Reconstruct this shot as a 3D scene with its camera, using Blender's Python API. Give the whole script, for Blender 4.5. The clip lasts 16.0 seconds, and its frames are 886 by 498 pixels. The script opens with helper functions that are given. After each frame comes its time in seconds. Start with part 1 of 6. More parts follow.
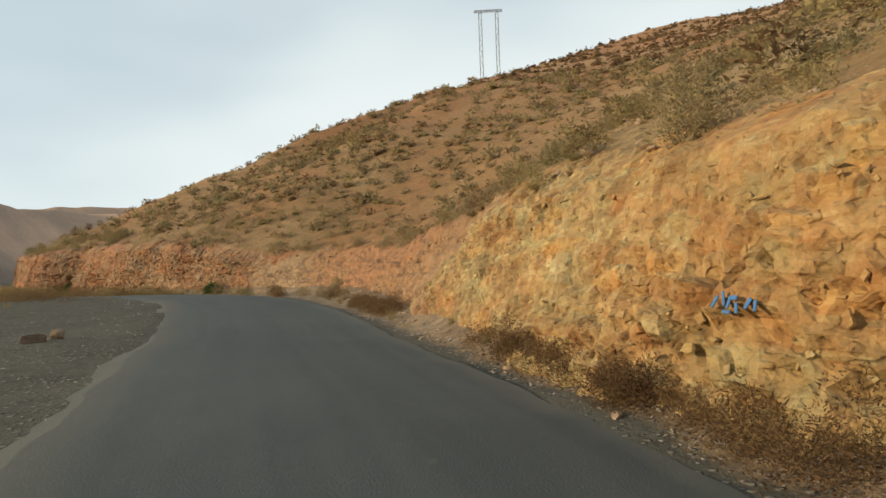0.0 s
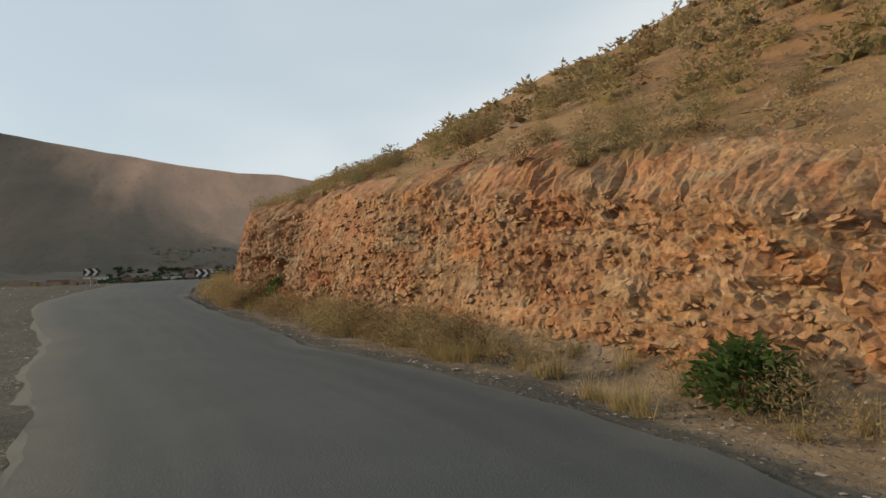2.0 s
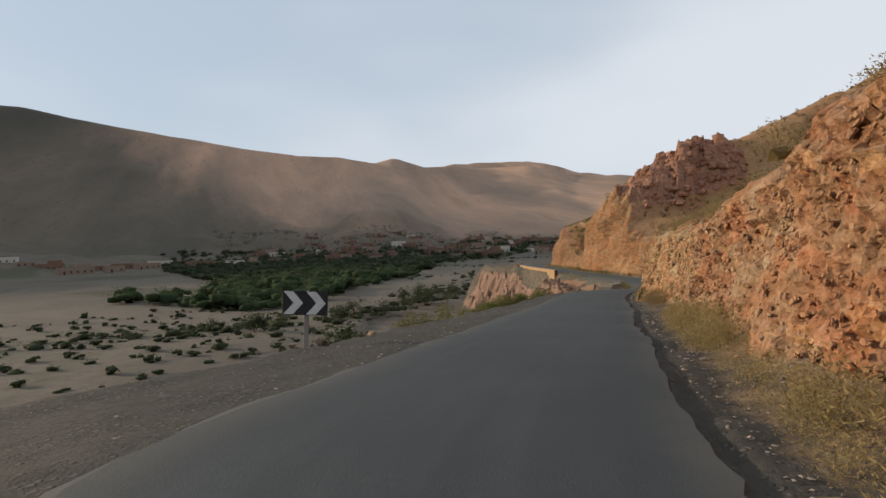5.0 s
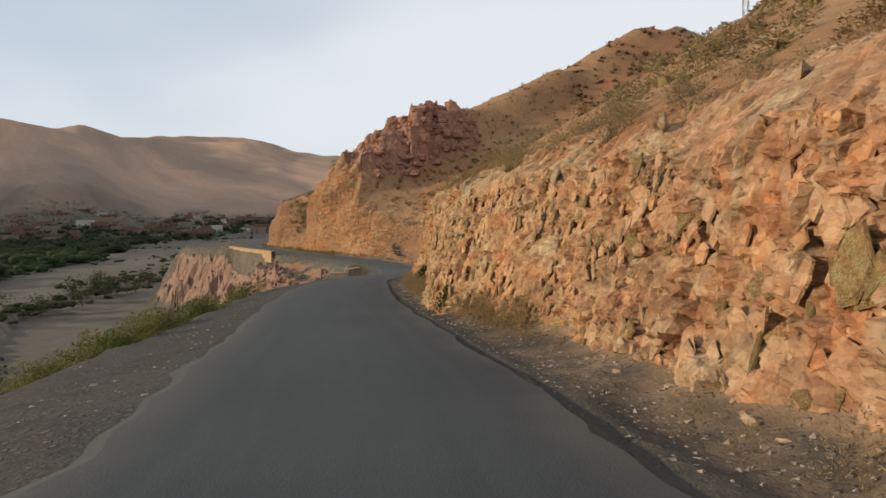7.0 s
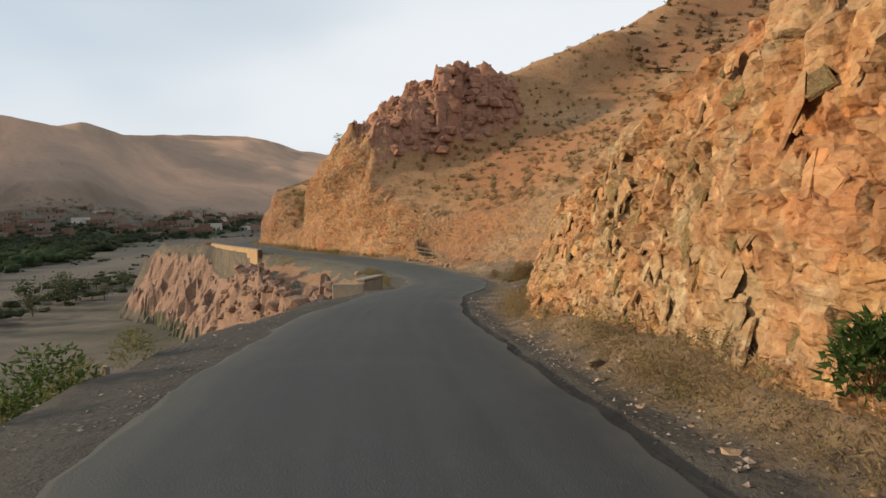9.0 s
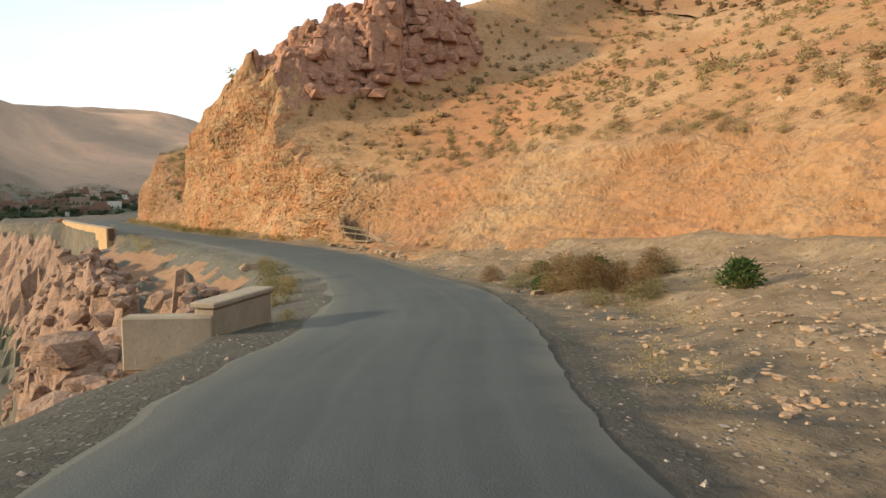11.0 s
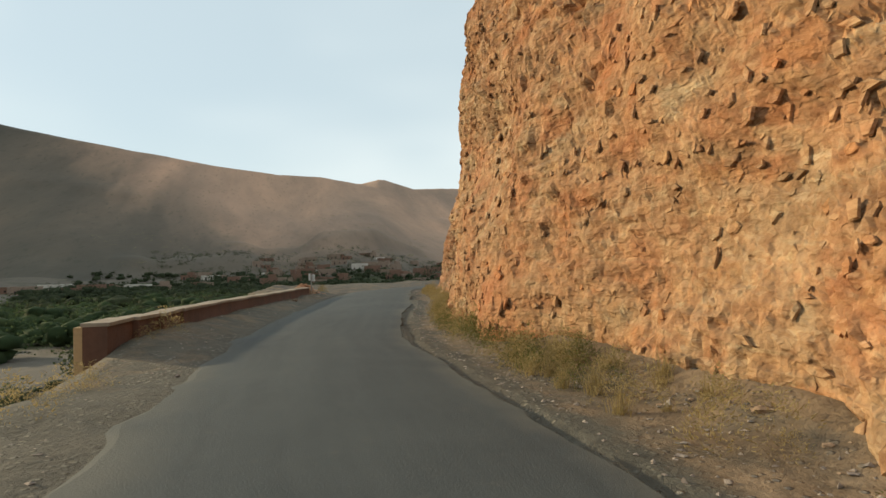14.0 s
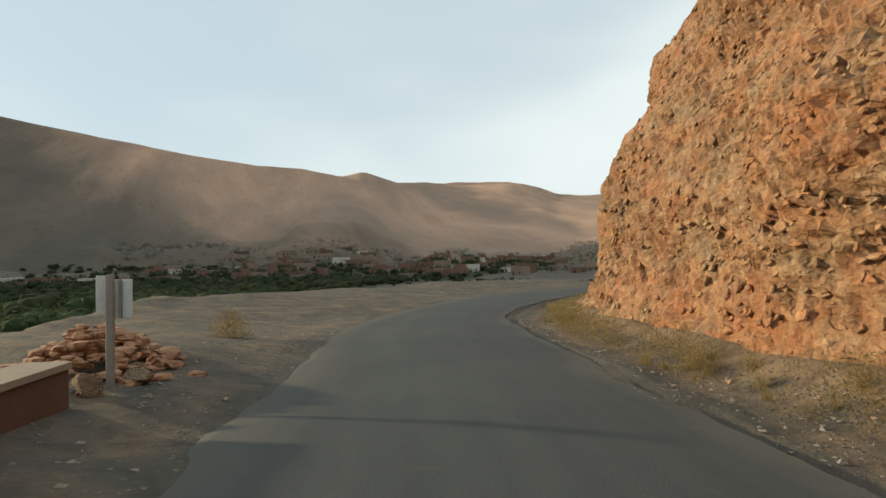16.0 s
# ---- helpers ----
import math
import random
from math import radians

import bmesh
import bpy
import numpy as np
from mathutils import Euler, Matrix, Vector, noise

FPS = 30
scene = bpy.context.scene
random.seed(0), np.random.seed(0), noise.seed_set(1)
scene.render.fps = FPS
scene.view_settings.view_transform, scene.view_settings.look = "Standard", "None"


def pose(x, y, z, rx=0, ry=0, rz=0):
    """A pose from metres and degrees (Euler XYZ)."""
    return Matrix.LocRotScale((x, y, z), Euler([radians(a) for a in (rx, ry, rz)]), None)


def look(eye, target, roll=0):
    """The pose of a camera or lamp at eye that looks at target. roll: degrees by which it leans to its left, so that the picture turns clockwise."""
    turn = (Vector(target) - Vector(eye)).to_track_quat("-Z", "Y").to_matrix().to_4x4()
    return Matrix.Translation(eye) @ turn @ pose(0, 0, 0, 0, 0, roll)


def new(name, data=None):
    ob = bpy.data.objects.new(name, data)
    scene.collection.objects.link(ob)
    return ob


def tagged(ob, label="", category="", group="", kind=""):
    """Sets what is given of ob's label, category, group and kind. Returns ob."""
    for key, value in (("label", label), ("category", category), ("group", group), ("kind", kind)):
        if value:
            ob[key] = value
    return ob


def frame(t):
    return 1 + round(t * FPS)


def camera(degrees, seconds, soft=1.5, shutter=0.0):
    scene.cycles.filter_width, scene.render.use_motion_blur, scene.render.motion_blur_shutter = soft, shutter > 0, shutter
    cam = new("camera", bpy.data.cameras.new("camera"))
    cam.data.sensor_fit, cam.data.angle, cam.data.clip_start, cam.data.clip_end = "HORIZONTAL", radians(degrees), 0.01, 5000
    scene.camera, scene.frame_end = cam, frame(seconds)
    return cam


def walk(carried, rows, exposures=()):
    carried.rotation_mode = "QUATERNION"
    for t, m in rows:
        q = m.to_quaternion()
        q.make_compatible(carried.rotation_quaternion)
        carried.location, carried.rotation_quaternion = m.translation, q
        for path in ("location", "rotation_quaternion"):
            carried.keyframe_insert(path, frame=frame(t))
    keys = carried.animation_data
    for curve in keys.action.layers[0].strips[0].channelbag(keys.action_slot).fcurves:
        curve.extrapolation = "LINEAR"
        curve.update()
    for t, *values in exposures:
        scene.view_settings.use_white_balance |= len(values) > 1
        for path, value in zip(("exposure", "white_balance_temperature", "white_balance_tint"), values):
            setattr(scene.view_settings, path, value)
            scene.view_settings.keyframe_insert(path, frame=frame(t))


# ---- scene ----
# ---------------------------------------------------------------- camera
cam = camera(69.0, 16.0, soft=1.5)
PATH = [
    (0.0, 0.00, 0.00, 1.30, 92.66, 1.81, -0.01),
    (0.5, -1.96, 7.41, 1.60, 93.28, 1.15, 8.30),
    (1.0, -4.56, 14.23, 1.96, 92.66, 0.52, 14.12),
    (1.5, -7.39, 19.94, 2.09, 91.77, 0.24, 19.17),
    (2.0, -10.77, 25.09, 2.21, 90.41, 1.69, 26.77),
    (2.5, -14.79, 29.33, 2.24, 90.85, 3.35, 37.83),
    (3.0, -18.93, 32.63, 2.21, 90.52, 4.98, 46.16),
    (3.4, -22.56, 34.73, 2.28, 90.23, 4.31, 52.13),
    (3.8, -26.02, 36.80, 2.37, 89.94, 3.64, 49.03),
    (4.2, -28.99, 39.27, 2.49, 89.64, 2.97, 45.47),
    (4.6, -31.44, 41.93, 2.61, 89.35, 2.31, 40.05),
    (5.0, -33.14, 44.73, 2.62, 89.06, 1.64, 31.74),
    (5.3, -34.01, 46.84, 2.62, 88.84, 1.14, 29.90),
    (5.5, -34.88, 48.09, 2.57, 88.62, 1.21, 22.88),
    (6.0, -36.49, 51.46, 2.41, 87.62, 1.77, 14.23),
    (6.5, -37.63, 55.12, 2.14, 87.03, 1.07, 8.96),
    (7.0, -38.83, 59.19, 1.82, 86.72, 1.15, 7.09),
    (7.5, -40.08, 63.49, 1.54, 86.78, 1.08, 7.57),
    (8.0, -41.47, 67.68, 1.26, 86.93, 0.75, 9.57),
    (8.5, -42.79, 71.86, 0.94, 86.89, 0.76, 8.98),
    (9.0, -43.96, 75.88, 0.74, 86.73, 0.95, 7.41),
    (9.5, -44.85, 79.62, 0.51, 86.61, 1.08, 5.21),
    (9.9, -45.54, 82.61, 0.32, 86.23, 0.81, 4.86),
    (10.3, -46.17, 85.68, 0.12, 85.84, 0.54, 3.77),
    (10.7, -46.70, 88.96, -0.11, 85.45, 0.27, 1.68),
    (11.1, -47.11, 92.56, -0.36, 85.07, 0.00, -0.24),
    (11.5, -47.37, 96.57, -0.65, 84.68, -0.27, -3.25),
    (12.0, -47.25, 102.34, -1.07, 84.20, -0.60, -3.35),
    (12.5, -48.60, 108.44, -1.53, 86.58, 0.30, 5.16),
    (13.0, -50.74, 114.86, -1.74, 91.15, 0.08, 16.31),
    (13.5, -54.37, 120.73, -1.70, 91.59, 0.73, 25.68),
    (14.0, -58.75, 126.31, -1.63, 91.46, 1.31, 31.62),
    (14.5, -63.57, 131.72, -1.57, 90.92, 0.43, 33.33),
    (15.0, -68.39, 137.36, -1.66, 90.24, 1.29, 33.15),
    (15.5, -72.86, 142.87, -1.75, 90.32, 0.66, 31.86),
    (16.0, -76.90, 148.09, -1.81, 91.01, 0.85, 29.95),
]
walk(cam, [(r[0], pose(*r[1:])) for r in PATH], exposures=[(0.0, 0.05, 6500, 4), (1.0, -0.14, 6500, 6), (3.0, 0.0, 6500, 9), (5.5, -0.2, 6200, 12), (7.0, -0.08, 6350, 12), (8.5, -0.06, 6450, 11), (9.5, 0.2, 6500, 11), (11.8, 0.66, 6500, 4), (12.8, 0.5, 6500, 4), (13.6, 0.25, 6500, 3), (15.0, 0.08, 6500, 3), (16.0, 0.08, 6500, 3)])

# ---------------------------------------------------------------- sky, sun
SUN_ELEV, SUN_AZ = 13.5, 102.0        # degrees; azimuth to the left of +y
world = bpy.data.worlds.new("sky")
scene.world = world
world.use_nodes = True
wn, wl = world.node_tree.nodes, world.node_tree.links
bg = wn["Background"]
sky = wn.new("ShaderNodeTexSky")
sky.sky_type = "NISHITA"
sky.sun_disc = False
sky.sun_elevation = radians(SUN_ELEV)
sky.sun_rotation = radians(-SUN_AZ)
sky.air_density, sky.dust_density, sky.ozone_density = 1.0, 1.0, 2.5
# thin high cloud
tc = wn.new("ShaderNodeTexCoord")
mp = wn.new("ShaderNodeMapping")
mp.inputs["Scale"].default_value = (1.0, 1.0, 2.6)
cl = wn.new("ShaderNodeTexNoise")
cl.inputs["Scale"].default_value = 1.15
cl.inputs["Detail"].default_value = 3.0
cl.inputs["Roughness"].default_value = 0.45
cr = wn.new("ShaderNodeMapRange")
cr.inputs["From Min"].default_value, cr.inputs["From Max"].default_value = 0.34, 0.66
cr.inputs["To Min"].default_value, cr.inputs["To Max"].default_value = 0.0, 0.75
cr.interpolation_type = "SMOOTHSTEP"
mixc = wn.new("ShaderNodeMix")
mixc.data_type = "RGBA"
mixc.inputs["B"].default_value = (11.6, 11.9, 12.0, 1.0)
wl.new(tc.outputs["Generated"], mp.inputs["Vector"])
wl.new(mp.outputs["Vector"], cl.inputs["Vector"])
wl.new(cl.outputs["Fac"], cr.inputs["Value"])
wl.new(cr.outputs["Result"], mixc.inputs["Factor"])
haze = wn.new("ShaderNodeMix")
haze.data_type = "RGBA"
haze.inputs["Factor"].default_value = 0.68
haze.inputs["B"].default_value = (9.6, 10.8, 11.7, 1.0)
wl.new(sky.outputs["Color"], haze.inputs["A"])
wl.new(haze.outputs["Result"], mixc.inputs["A"])
wl.new(mixc.outputs["Result"], bg.inputs["Color"])
bg.inputs["Strength"].default_value = 0.079

sun = new("sun", bpy.data.lights.new("sun", "SUN"))
sun.data.energy, sun.data.angle, sun.data.color = 5.0, radians(2.5), (1.0, 0.78, 0.52)
a, e = radians(SUN_AZ), radians(SUN_ELEV)
sun.matrix_world = look((0, 0, 60), (math.sin(a) * math.cos(e), -math.cos(a) * math.cos(e), 60 - math.sin(e)))
scene.view_settings.exposure = 0.0


# ---------------------------------------------------------------- noise and helpers
def hash2(ix, iy, seed):
    """A number from 0 to 1 for each lattice cell."""
    h = (ix.astype(np.int64) * 374761393 + iy.astype(np.int64) * 668265263 + seed * 982451653) & 0x7FFFFFFF
    h = ((h ^ (h >> 13)) * 1274126177) & 0x7FFFFFFF
    h = ((h ^ (h >> 16)) * 2246822519) & 0x7FFFFFFF
    return (h & 0xFFFFF) / float(0xFFFFF)


def vnoise(x, y, seed=0):
    """Smooth value noise from -1 to 1."""
    x, y = np.asarray(x, float), np.asarray(y, float)
    ix, iy = np.floor(x), np.floor(y)
    u, v = x - ix, y - iy
    u, v = u * u * (3 - 2 * u), v * v * (3 - 2 * v)
    a, b = hash2(ix, iy, seed), hash2(ix + 1, iy, seed)
    c, d = hash2(ix, iy + 1, seed), hash2(ix + 1, iy + 1, seed)
    return 2 * ((a + (b - a) * u) * (1 - v) + (c + (d - c) * u) * v) - 1


def fbm(x, y, seed=0, octaves=4, gain=0.5):
    out, amp = 0.0, 1.0
    for k in range(octaves):
        out = out + amp * vnoise(np.asarray(x) * 2.03**k, np.asarray(y) * 2.03**k, seed + 17 * k)
        amp *= gain
    return out


def blocks(x, y, seed=0, tilt=0.5):
    """Broken rock: for each place the height and tilt of its block (about -1 to 1) and the distance to the nearest joint."""
    ix, iy = np.floor(x), np.floor(y)
    best, second = np.full(x.shape, 9.0), np.full(x.shape, 9.0)
    val = np.zeros(x.shape)
    for dx in (-1, 0, 1):
        for dy in (-1, 0, 1):
            cx, cy = ix + dx, iy + dy
            px = cx + 0.12 + 0.76 * hash2(cx, cy, seed)
            py = cy + 0.12 + 0.76 * hash2(cx, cy, seed + 1)
            ox, oy = x - px, y - py
            dist = np.maximum(np.abs(ox), np.abs(oy)) * 0.6 + np.hypot(ox, oy) * 0.4
            v = (2 * hash2(cx, cy, seed + 2) - 1) + ox * tilt * (2 * hash2(cx, cy, seed + 3) - 1) + oy * tilt * (2 * hash2(cx, cy, seed + 4) - 1)
            near = dist < best
            second = np.where(near, best, np.minimum(second, dist))
            val = np.where(near, v, val)
            best = np.where(near, dist, best)
    return val, second - best


def beds(x, y, seed=0, tilt=0.5):
    """Bedded rock: courses of uneven blocks. Gives the height and tilt of each block, the distance to its joint, and a number of its own."""
    row = np.floor(y)
    wide = 0.65 + 0.9 * hash2(row, row * 0, seed + 5)
    xx = x / wide + 9.0 * hash2(row, row * 0, seed + 6)
    c = np.floor(xx)
    f = xx - c
    cut = 0.45 * hash2(c, row, seed + 7)
    col = np.where(f < cut, c - 1, c)
    lo = np.where(f < cut, c - 1 + 0.45 * hash2(c - 1, row, seed + 7), c + cut)
    hi = np.where(f < cut, c + cut, c + 1 + 0.45 * hash2(c + 1, row, seed + 7))
    ox, oy = (xx - (lo + hi) / 2) / (hi - lo), y - row - 0.5
    own = hash2(col, row, seed)
    v = 2 * own - 1 + tilt * (ox * (2 * hash2(col, row, seed + 1) - 1) + oy * (2 * hash2(col, row, seed + 2) - 1))
    return v, np.minimum((0.5 - np.abs(ox)) * (hi - lo), 0.5 - np.abs(oy)), hash2(col, row, seed + 3)


def mesh_object(name, verts, faces, material, smooth=False, parent=None):
    """One mesh object from arrays of places and of faces with four (or three) corners each."""
    verts, faces = np.asarray(verts, np.float32), np.asarray(faces, np.int32)
    me = bpy.data.meshes.new(name)
    me.vertices.add(len(verts))
    me.vertices.foreach_set("co", verts.ravel())
    n, k = faces.shape
    me.loops.add(n * k)
    me.loops.foreach_set("vertex_index", faces.ravel())
    me.polygons.add(n)
    me.polygons.foreach_set("loop_start", np.arange(0, n * k, k, dtype=np.int32))
    me.polygons.foreach_set("use_smooth", np.full(n, smooth))
    me.update(calc_edges=True)
    me.validate()
    me.materials.append(material)
    ob = new(name, me)
    if parent is not None:
        ob.parent = parent
    return ob


def grid_faces(n, m):
    i = np.arange(n - 1)[:, None] * m + np.arange(m - 1)[None, :]
    return np.stack([i, i + m, i + m + 1, i + 1], -1).reshape(-1, 4)


def part(name, bm, material, parent=None, label=""):
    """Links a bmesh as one mesh object, under a thing or a part."""
    me = bpy.data.meshes.new(name)
    bm.to_mesh(me)
    bm.free()
    me.materials.append(material)
    ob = new(name, me)
    if parent is not None:
        ob.parent = parent
    if label:
        tagged(ob, label)
    return ob


def table(rows):
    """A smooth function through pairs of (place, value)."""
    xs, ys = [r[0] for r in rows], [r[1] for r in rows]
    return lambda s: np.interp(s, xs, ys)


# ---------------------------------------------------------------- materials
def material(name, rough=0.9):
    m = bpy.data.materials.new(name)
    m.use_nodes = True
    n, l = m.node_tree.nodes, m.node_tree.links
    p = n["Principled BSDF"]
    p.inputs["Roughness"].default_value = rough
    p.inputs["Specular IOR Level"].default_value = 0.25
    return m, n, l, p


def ramp(n, l, source, stops):
    r = n.new("ShaderNodeValToRGB")
    el = r.color_ramp.elements
    while len(el) < len(stops):
        el.new(0.5)
    for k, (at, col) in enumerate(stops):
        el[k].position, el[k].color = at, (*col, 1)
    l.new(source, r.inputs["Fac"])
    return r.outputs["Color"]


def coords(n, l, scale=(1, 1, 1)):
    c = n.new("ShaderNodeTexCoord")
    m = n.new("ShaderNodeMapping")
    m.inputs["Scale"].default_value = scale
    l.new(c.outputs["Object"], m.inputs["Vector"])
    return m.outputs["Vector"]


def noise_node(n, l, vec, scale, detail=5, rough=0.6, distort=0.0):
    t = n.new("ShaderNodeTexNoise")
    t.inputs["Scale"].default_value, t.inputs["Detail"].default_value = scale, detail
    t.inputs["Roughness"].default_value, t.inputs["Distortion"].default_value = rough, distort
    l.new(vec, t.inputs["Vector"])
    return t.outputs["Fac"]


def voronoi_node(n, l, vec, scale, feature="F1", out="Color"):
    t = n.new("ShaderNodeTexVoronoi")
    t.feature = feature
    t.inputs["Scale"].default_value = scale
    l.new(vec, t.inputs["Vector"])
    return t.outputs[out]


def mix(n, l, fac, a, b, kind="MIX"):
    m = n.new("ShaderNodeMix")
    m.data_type, m.blend_type = "RGBA", kind
    for socket, v in (("Factor", fac), ("A", a), ("B", b)):
        if isinstance(v, (int, float)):
            m.inputs[socket].default_value = v
        elif isinstance(v, tuple):
            m.inputs[socket].default_value = (*v, 1)
        else:
            l.new(v, m.inputs[socket])
    return m.outputs["Result"]


def rng(n, l, source, lo, hi, a=0.0, b=1.0):
    m = n.new("ShaderNodeMapRange")
    m.inputs["From Min"].default_value, m.inputs["From Max"].default_value = lo, hi
    m.inputs["To Min"].default_value, m.inputs["To Max"].default_value = a, b
    l.new(source, m.inputs["Value"])
    return m.outputs["Result"]


def bump(n, l, p, height, strength=0.5, distance=0.05):
    b = n.new("ShaderNodeBump")
    b.inputs["Strength"].default_value, b.inputs["Distance"].default_value = strength, distance
    l.new(height, b.inputs["Height"])
    l.new(b.outputs["Normal"], p.inputs["Normal"])


def rock_material(name, dark, mid, light, accent, accent_at=0.62, flat=(1, 1, 1.5), zones=None, pieces=False, bedded=False):
    """Broken sandstone: patches of colour block by block, cracks, stains and grain. zones: colours that change along y."""
    m, n, l, p = material(name, 0.92)
    v = coords(n, l, flat)
    big = noise_node(n, l, v, 0.22, 4, 0.55, 0.2)
    fine = noise_node(n, l, v, 6.0, 6, 0.7)
    mid_n = noise_node(n, l, v, 1.6, 6, 0.65, 0.1)
    col = ramp(n, l, mid_n, [(0.30, dark), (0.50, mid), (0.70, light)])
    if zones:
        c = n.new("ShaderNodeTexCoord")
        sx = n.new("ShaderNodeSeparateXYZ")
        l.new(c.outputs["Object"], sx.inputs["Vector"])
        wob = n.new("ShaderNodeMath")
        wob.operation = "MULTIPLY_ADD"
        l.new(big, wob.inputs[0])
        wob.inputs[1].default_value = 14.0
        l.new(sx.outputs["Y"], wob.inputs[2])
        along = ramp(n, l, rng(n, l, wob.outputs[0], 0.0, 200.0), [((y + 7) / 200, t) for y, t in zones])
    cell = voronoi_node(n, l, coords(n, l, (1, 1, 1.9)), 1.9)
    sep = n.new("ShaderNodeSeparateColor")
    l.new(cell, sep.inputs["Color"])
    col = mix(n, l, rng(n, l, sep.outputs["Red"], 0.55, 0.95, 0.0, 0.50), col, light)
    col = mix(n, l, rng(n, l, sep.outputs["Green"], 0.6, 0.95, 0.0, 0.28), col, dark)
    # the lattice is bent so that no piece has straight sides
    wind = n.new("ShaderNodeTexNoise")
    wind.inputs["Scale"].default_value, wind.inputs["Detail"].default_value = 5.0, 3.0
    l.new(v, wind.inputs["Vector"])
    bend_ = n.new("ShaderNodeVectorMath")
    bend_.operation = "MULTIPLY_ADD"
    l.new(wind.outputs["Color"], bend_.inputs[0])
    bend_.inputs[1].default_value = (0.16, 0.16, 0.16)
    l.new(v, bend_.inputs[2])
    broken = bend_.outputs["Vector"]
    cell2 = voronoi_node(n, l, broken, 5.5)
    cell3 = voronoi_node(n, l, broken, 12.0)
    sep3 = n.new("ShaderNodeSeparateColor")
    l.new(cell3, sep3.inputs["Color"])
    col = mix(n, l, rng(n, l, sep3.outputs["Red"], 0.45, 1.0, 0.0, 0.55), col, light)
    col = mix(n, l, rng(n, l, sep3.outputs["Blue"], 0.55, 1.0, 0.0, 0.45), col, dark)
    sep2 = n.new("ShaderNodeSeparateColor")
    l.new(cell2, sep2.inputs["Color"])
    col = mix(n, l, rng(n, l, sep2.outputs["Red"], 0.5, 1.0, 0.0, 0.45), col, light)
    col = mix(n, l, rng(n, l, sep2.outputs["Blue"], 0.6, 1.0, 0.0, 0.22), col, dark)
    stain = noise_node(n, l, v, 0.55, 4, 0.6, 0.2)
    col = mix(n, l, rng(n, l, stain, 0.56, 0.68, 0.0, 0.40), col, (mid[0] * 0.74, mid[1] * 0.86, mid[2] * 1.05))
    col = mix(n, l, rng(n, l, big, accent_at - 0.12, accent_at + 0.1, 0.0, 0.7), col, accent)
    col = mix(n, l, rng(n, l, fine, 0.25, 0.55, 0.40, 0.0), col, (dark[0] * 0.55, dark[1] * 0.55, dark[2] * 0.6))
    if zones:
        col = mix(n, l, 1.0, col, along, "MULTIPLY")
        # buff and red patches of the size of a bed, and single pale pieces
        hue = noise_node(n, l, v, 0.9, 4, 0.65, 0.5)
        col = mix(n, l, rng(n, l, hue, 0.50, 0.62, 0.0, 0.85), col, mix(n, l, 1.0, col, (0.97, 1.13, 1.24), "MULTIPLY"))
        col = mix(n, l, rng(n, l, hue, 0.48, 0.38, 0.0, 0.8), col, mix(n, l, 1.0, col, (1.02, 0.86, 0.80), "MULTIPLY"))
        col = mix(n, l, rng(n, l, sep3.outputs["Green"], 0.78, 0.86, 0.0, 0.6), col, mix(n, l, 1.0, col, (1.22, 1.34, 1.46), "MULTIPLY"))
        col = mix(n, l, rng(n, l, sep2.outputs["Green"], 0.82, 0.90, 0.0, 0.5), col, mix(n, l, 1.0, col, (1.18, 1.24, 1.22), "MULTIPLY"))
    if pieces:
        geo = n.new("ShaderNodeNewGeometry")
        info = n.new("ShaderNodeObjectInfo")
        both = n.new("ShaderNodeMath")
        both.operation = "ADD"
        l.new(geo.outputs["Random Per Island"], both.inputs[0])
        l.new(info.outputs["Random"], both.inputs[1])
        wrap = n.new("ShaderNodeMath")
        wrap.operation = "FRACT"
        l.new(both.outputs[0], wrap.inputs[0])
        col = mix(n, l, 1.0, col, ramp(n, l, wrap.outputs[0], [(0.0, (0.88, 0.90, 0.94)), (0.25, (1.02, 0.98, 0.96)), (0.55, (1.12, 1.12, 1.12)), (0.8, (1.24, 1.24, 1.22)), (1.0, (1.28, 1.06, 0.88))]), "MULTIPLY")
    if bedded:
        # each block of the beds has a tone of its own
        own, small, laid = (n.new("ShaderNodeAttribute") for _ in range(3))
        own.attribute_name, small.attribute_name, laid.attribute_name = "block", "chip", "laid"
        tone = ramp(n, l, own.outputs["Fac"], [(0.0, (0.80, 0.78, 0.78)), (0.18, (1.02, 0.88, 0.80)), (0.36, (1.04, 1.04, 1.06)), (0.52, (0.92, 0.97, 0.96)), (0.68, (1.14, 1.14, 1.16)), (0.84, (1.08, 0.92, 0.86)), (1.0, (1.24, 1.12, 0.90))])
        col = mix(n, l, rng(n, l, laid.outputs["Fac"], 0.2, 0.9, 0.15, 0.85), col, mix(n, l, 1.0, col, tone, "MULTIPLY"))
        tone = ramp(n, l, small.outputs["Fac"], [(0.0, (0.78, 0.76, 0.76)), (0.4, (1.0, 0.97, 0.95)), (0.75, (1.08, 1.08, 1.08)), (1.0, (1.22, 1.16, 1.10))])
        col = mix(n, l, 0.7, col, mix(n, l, 1.0, col, tone, "MULTIPLY"))
    l.new(col, p.inputs["Base Color"])
    grain = noise_node(n, l, v, 22.0, 4, 0.7)

    def plus(one, two, k):
        m_ = n.new("ShaderNodeMath")
        m_.operation = "MULTIPLY_ADD"
        l.new(two, m_.inputs[0])
        m_.inputs[1].default_value = k
        l.new(one, m_.inputs[2])
        return m_.outputs[0]

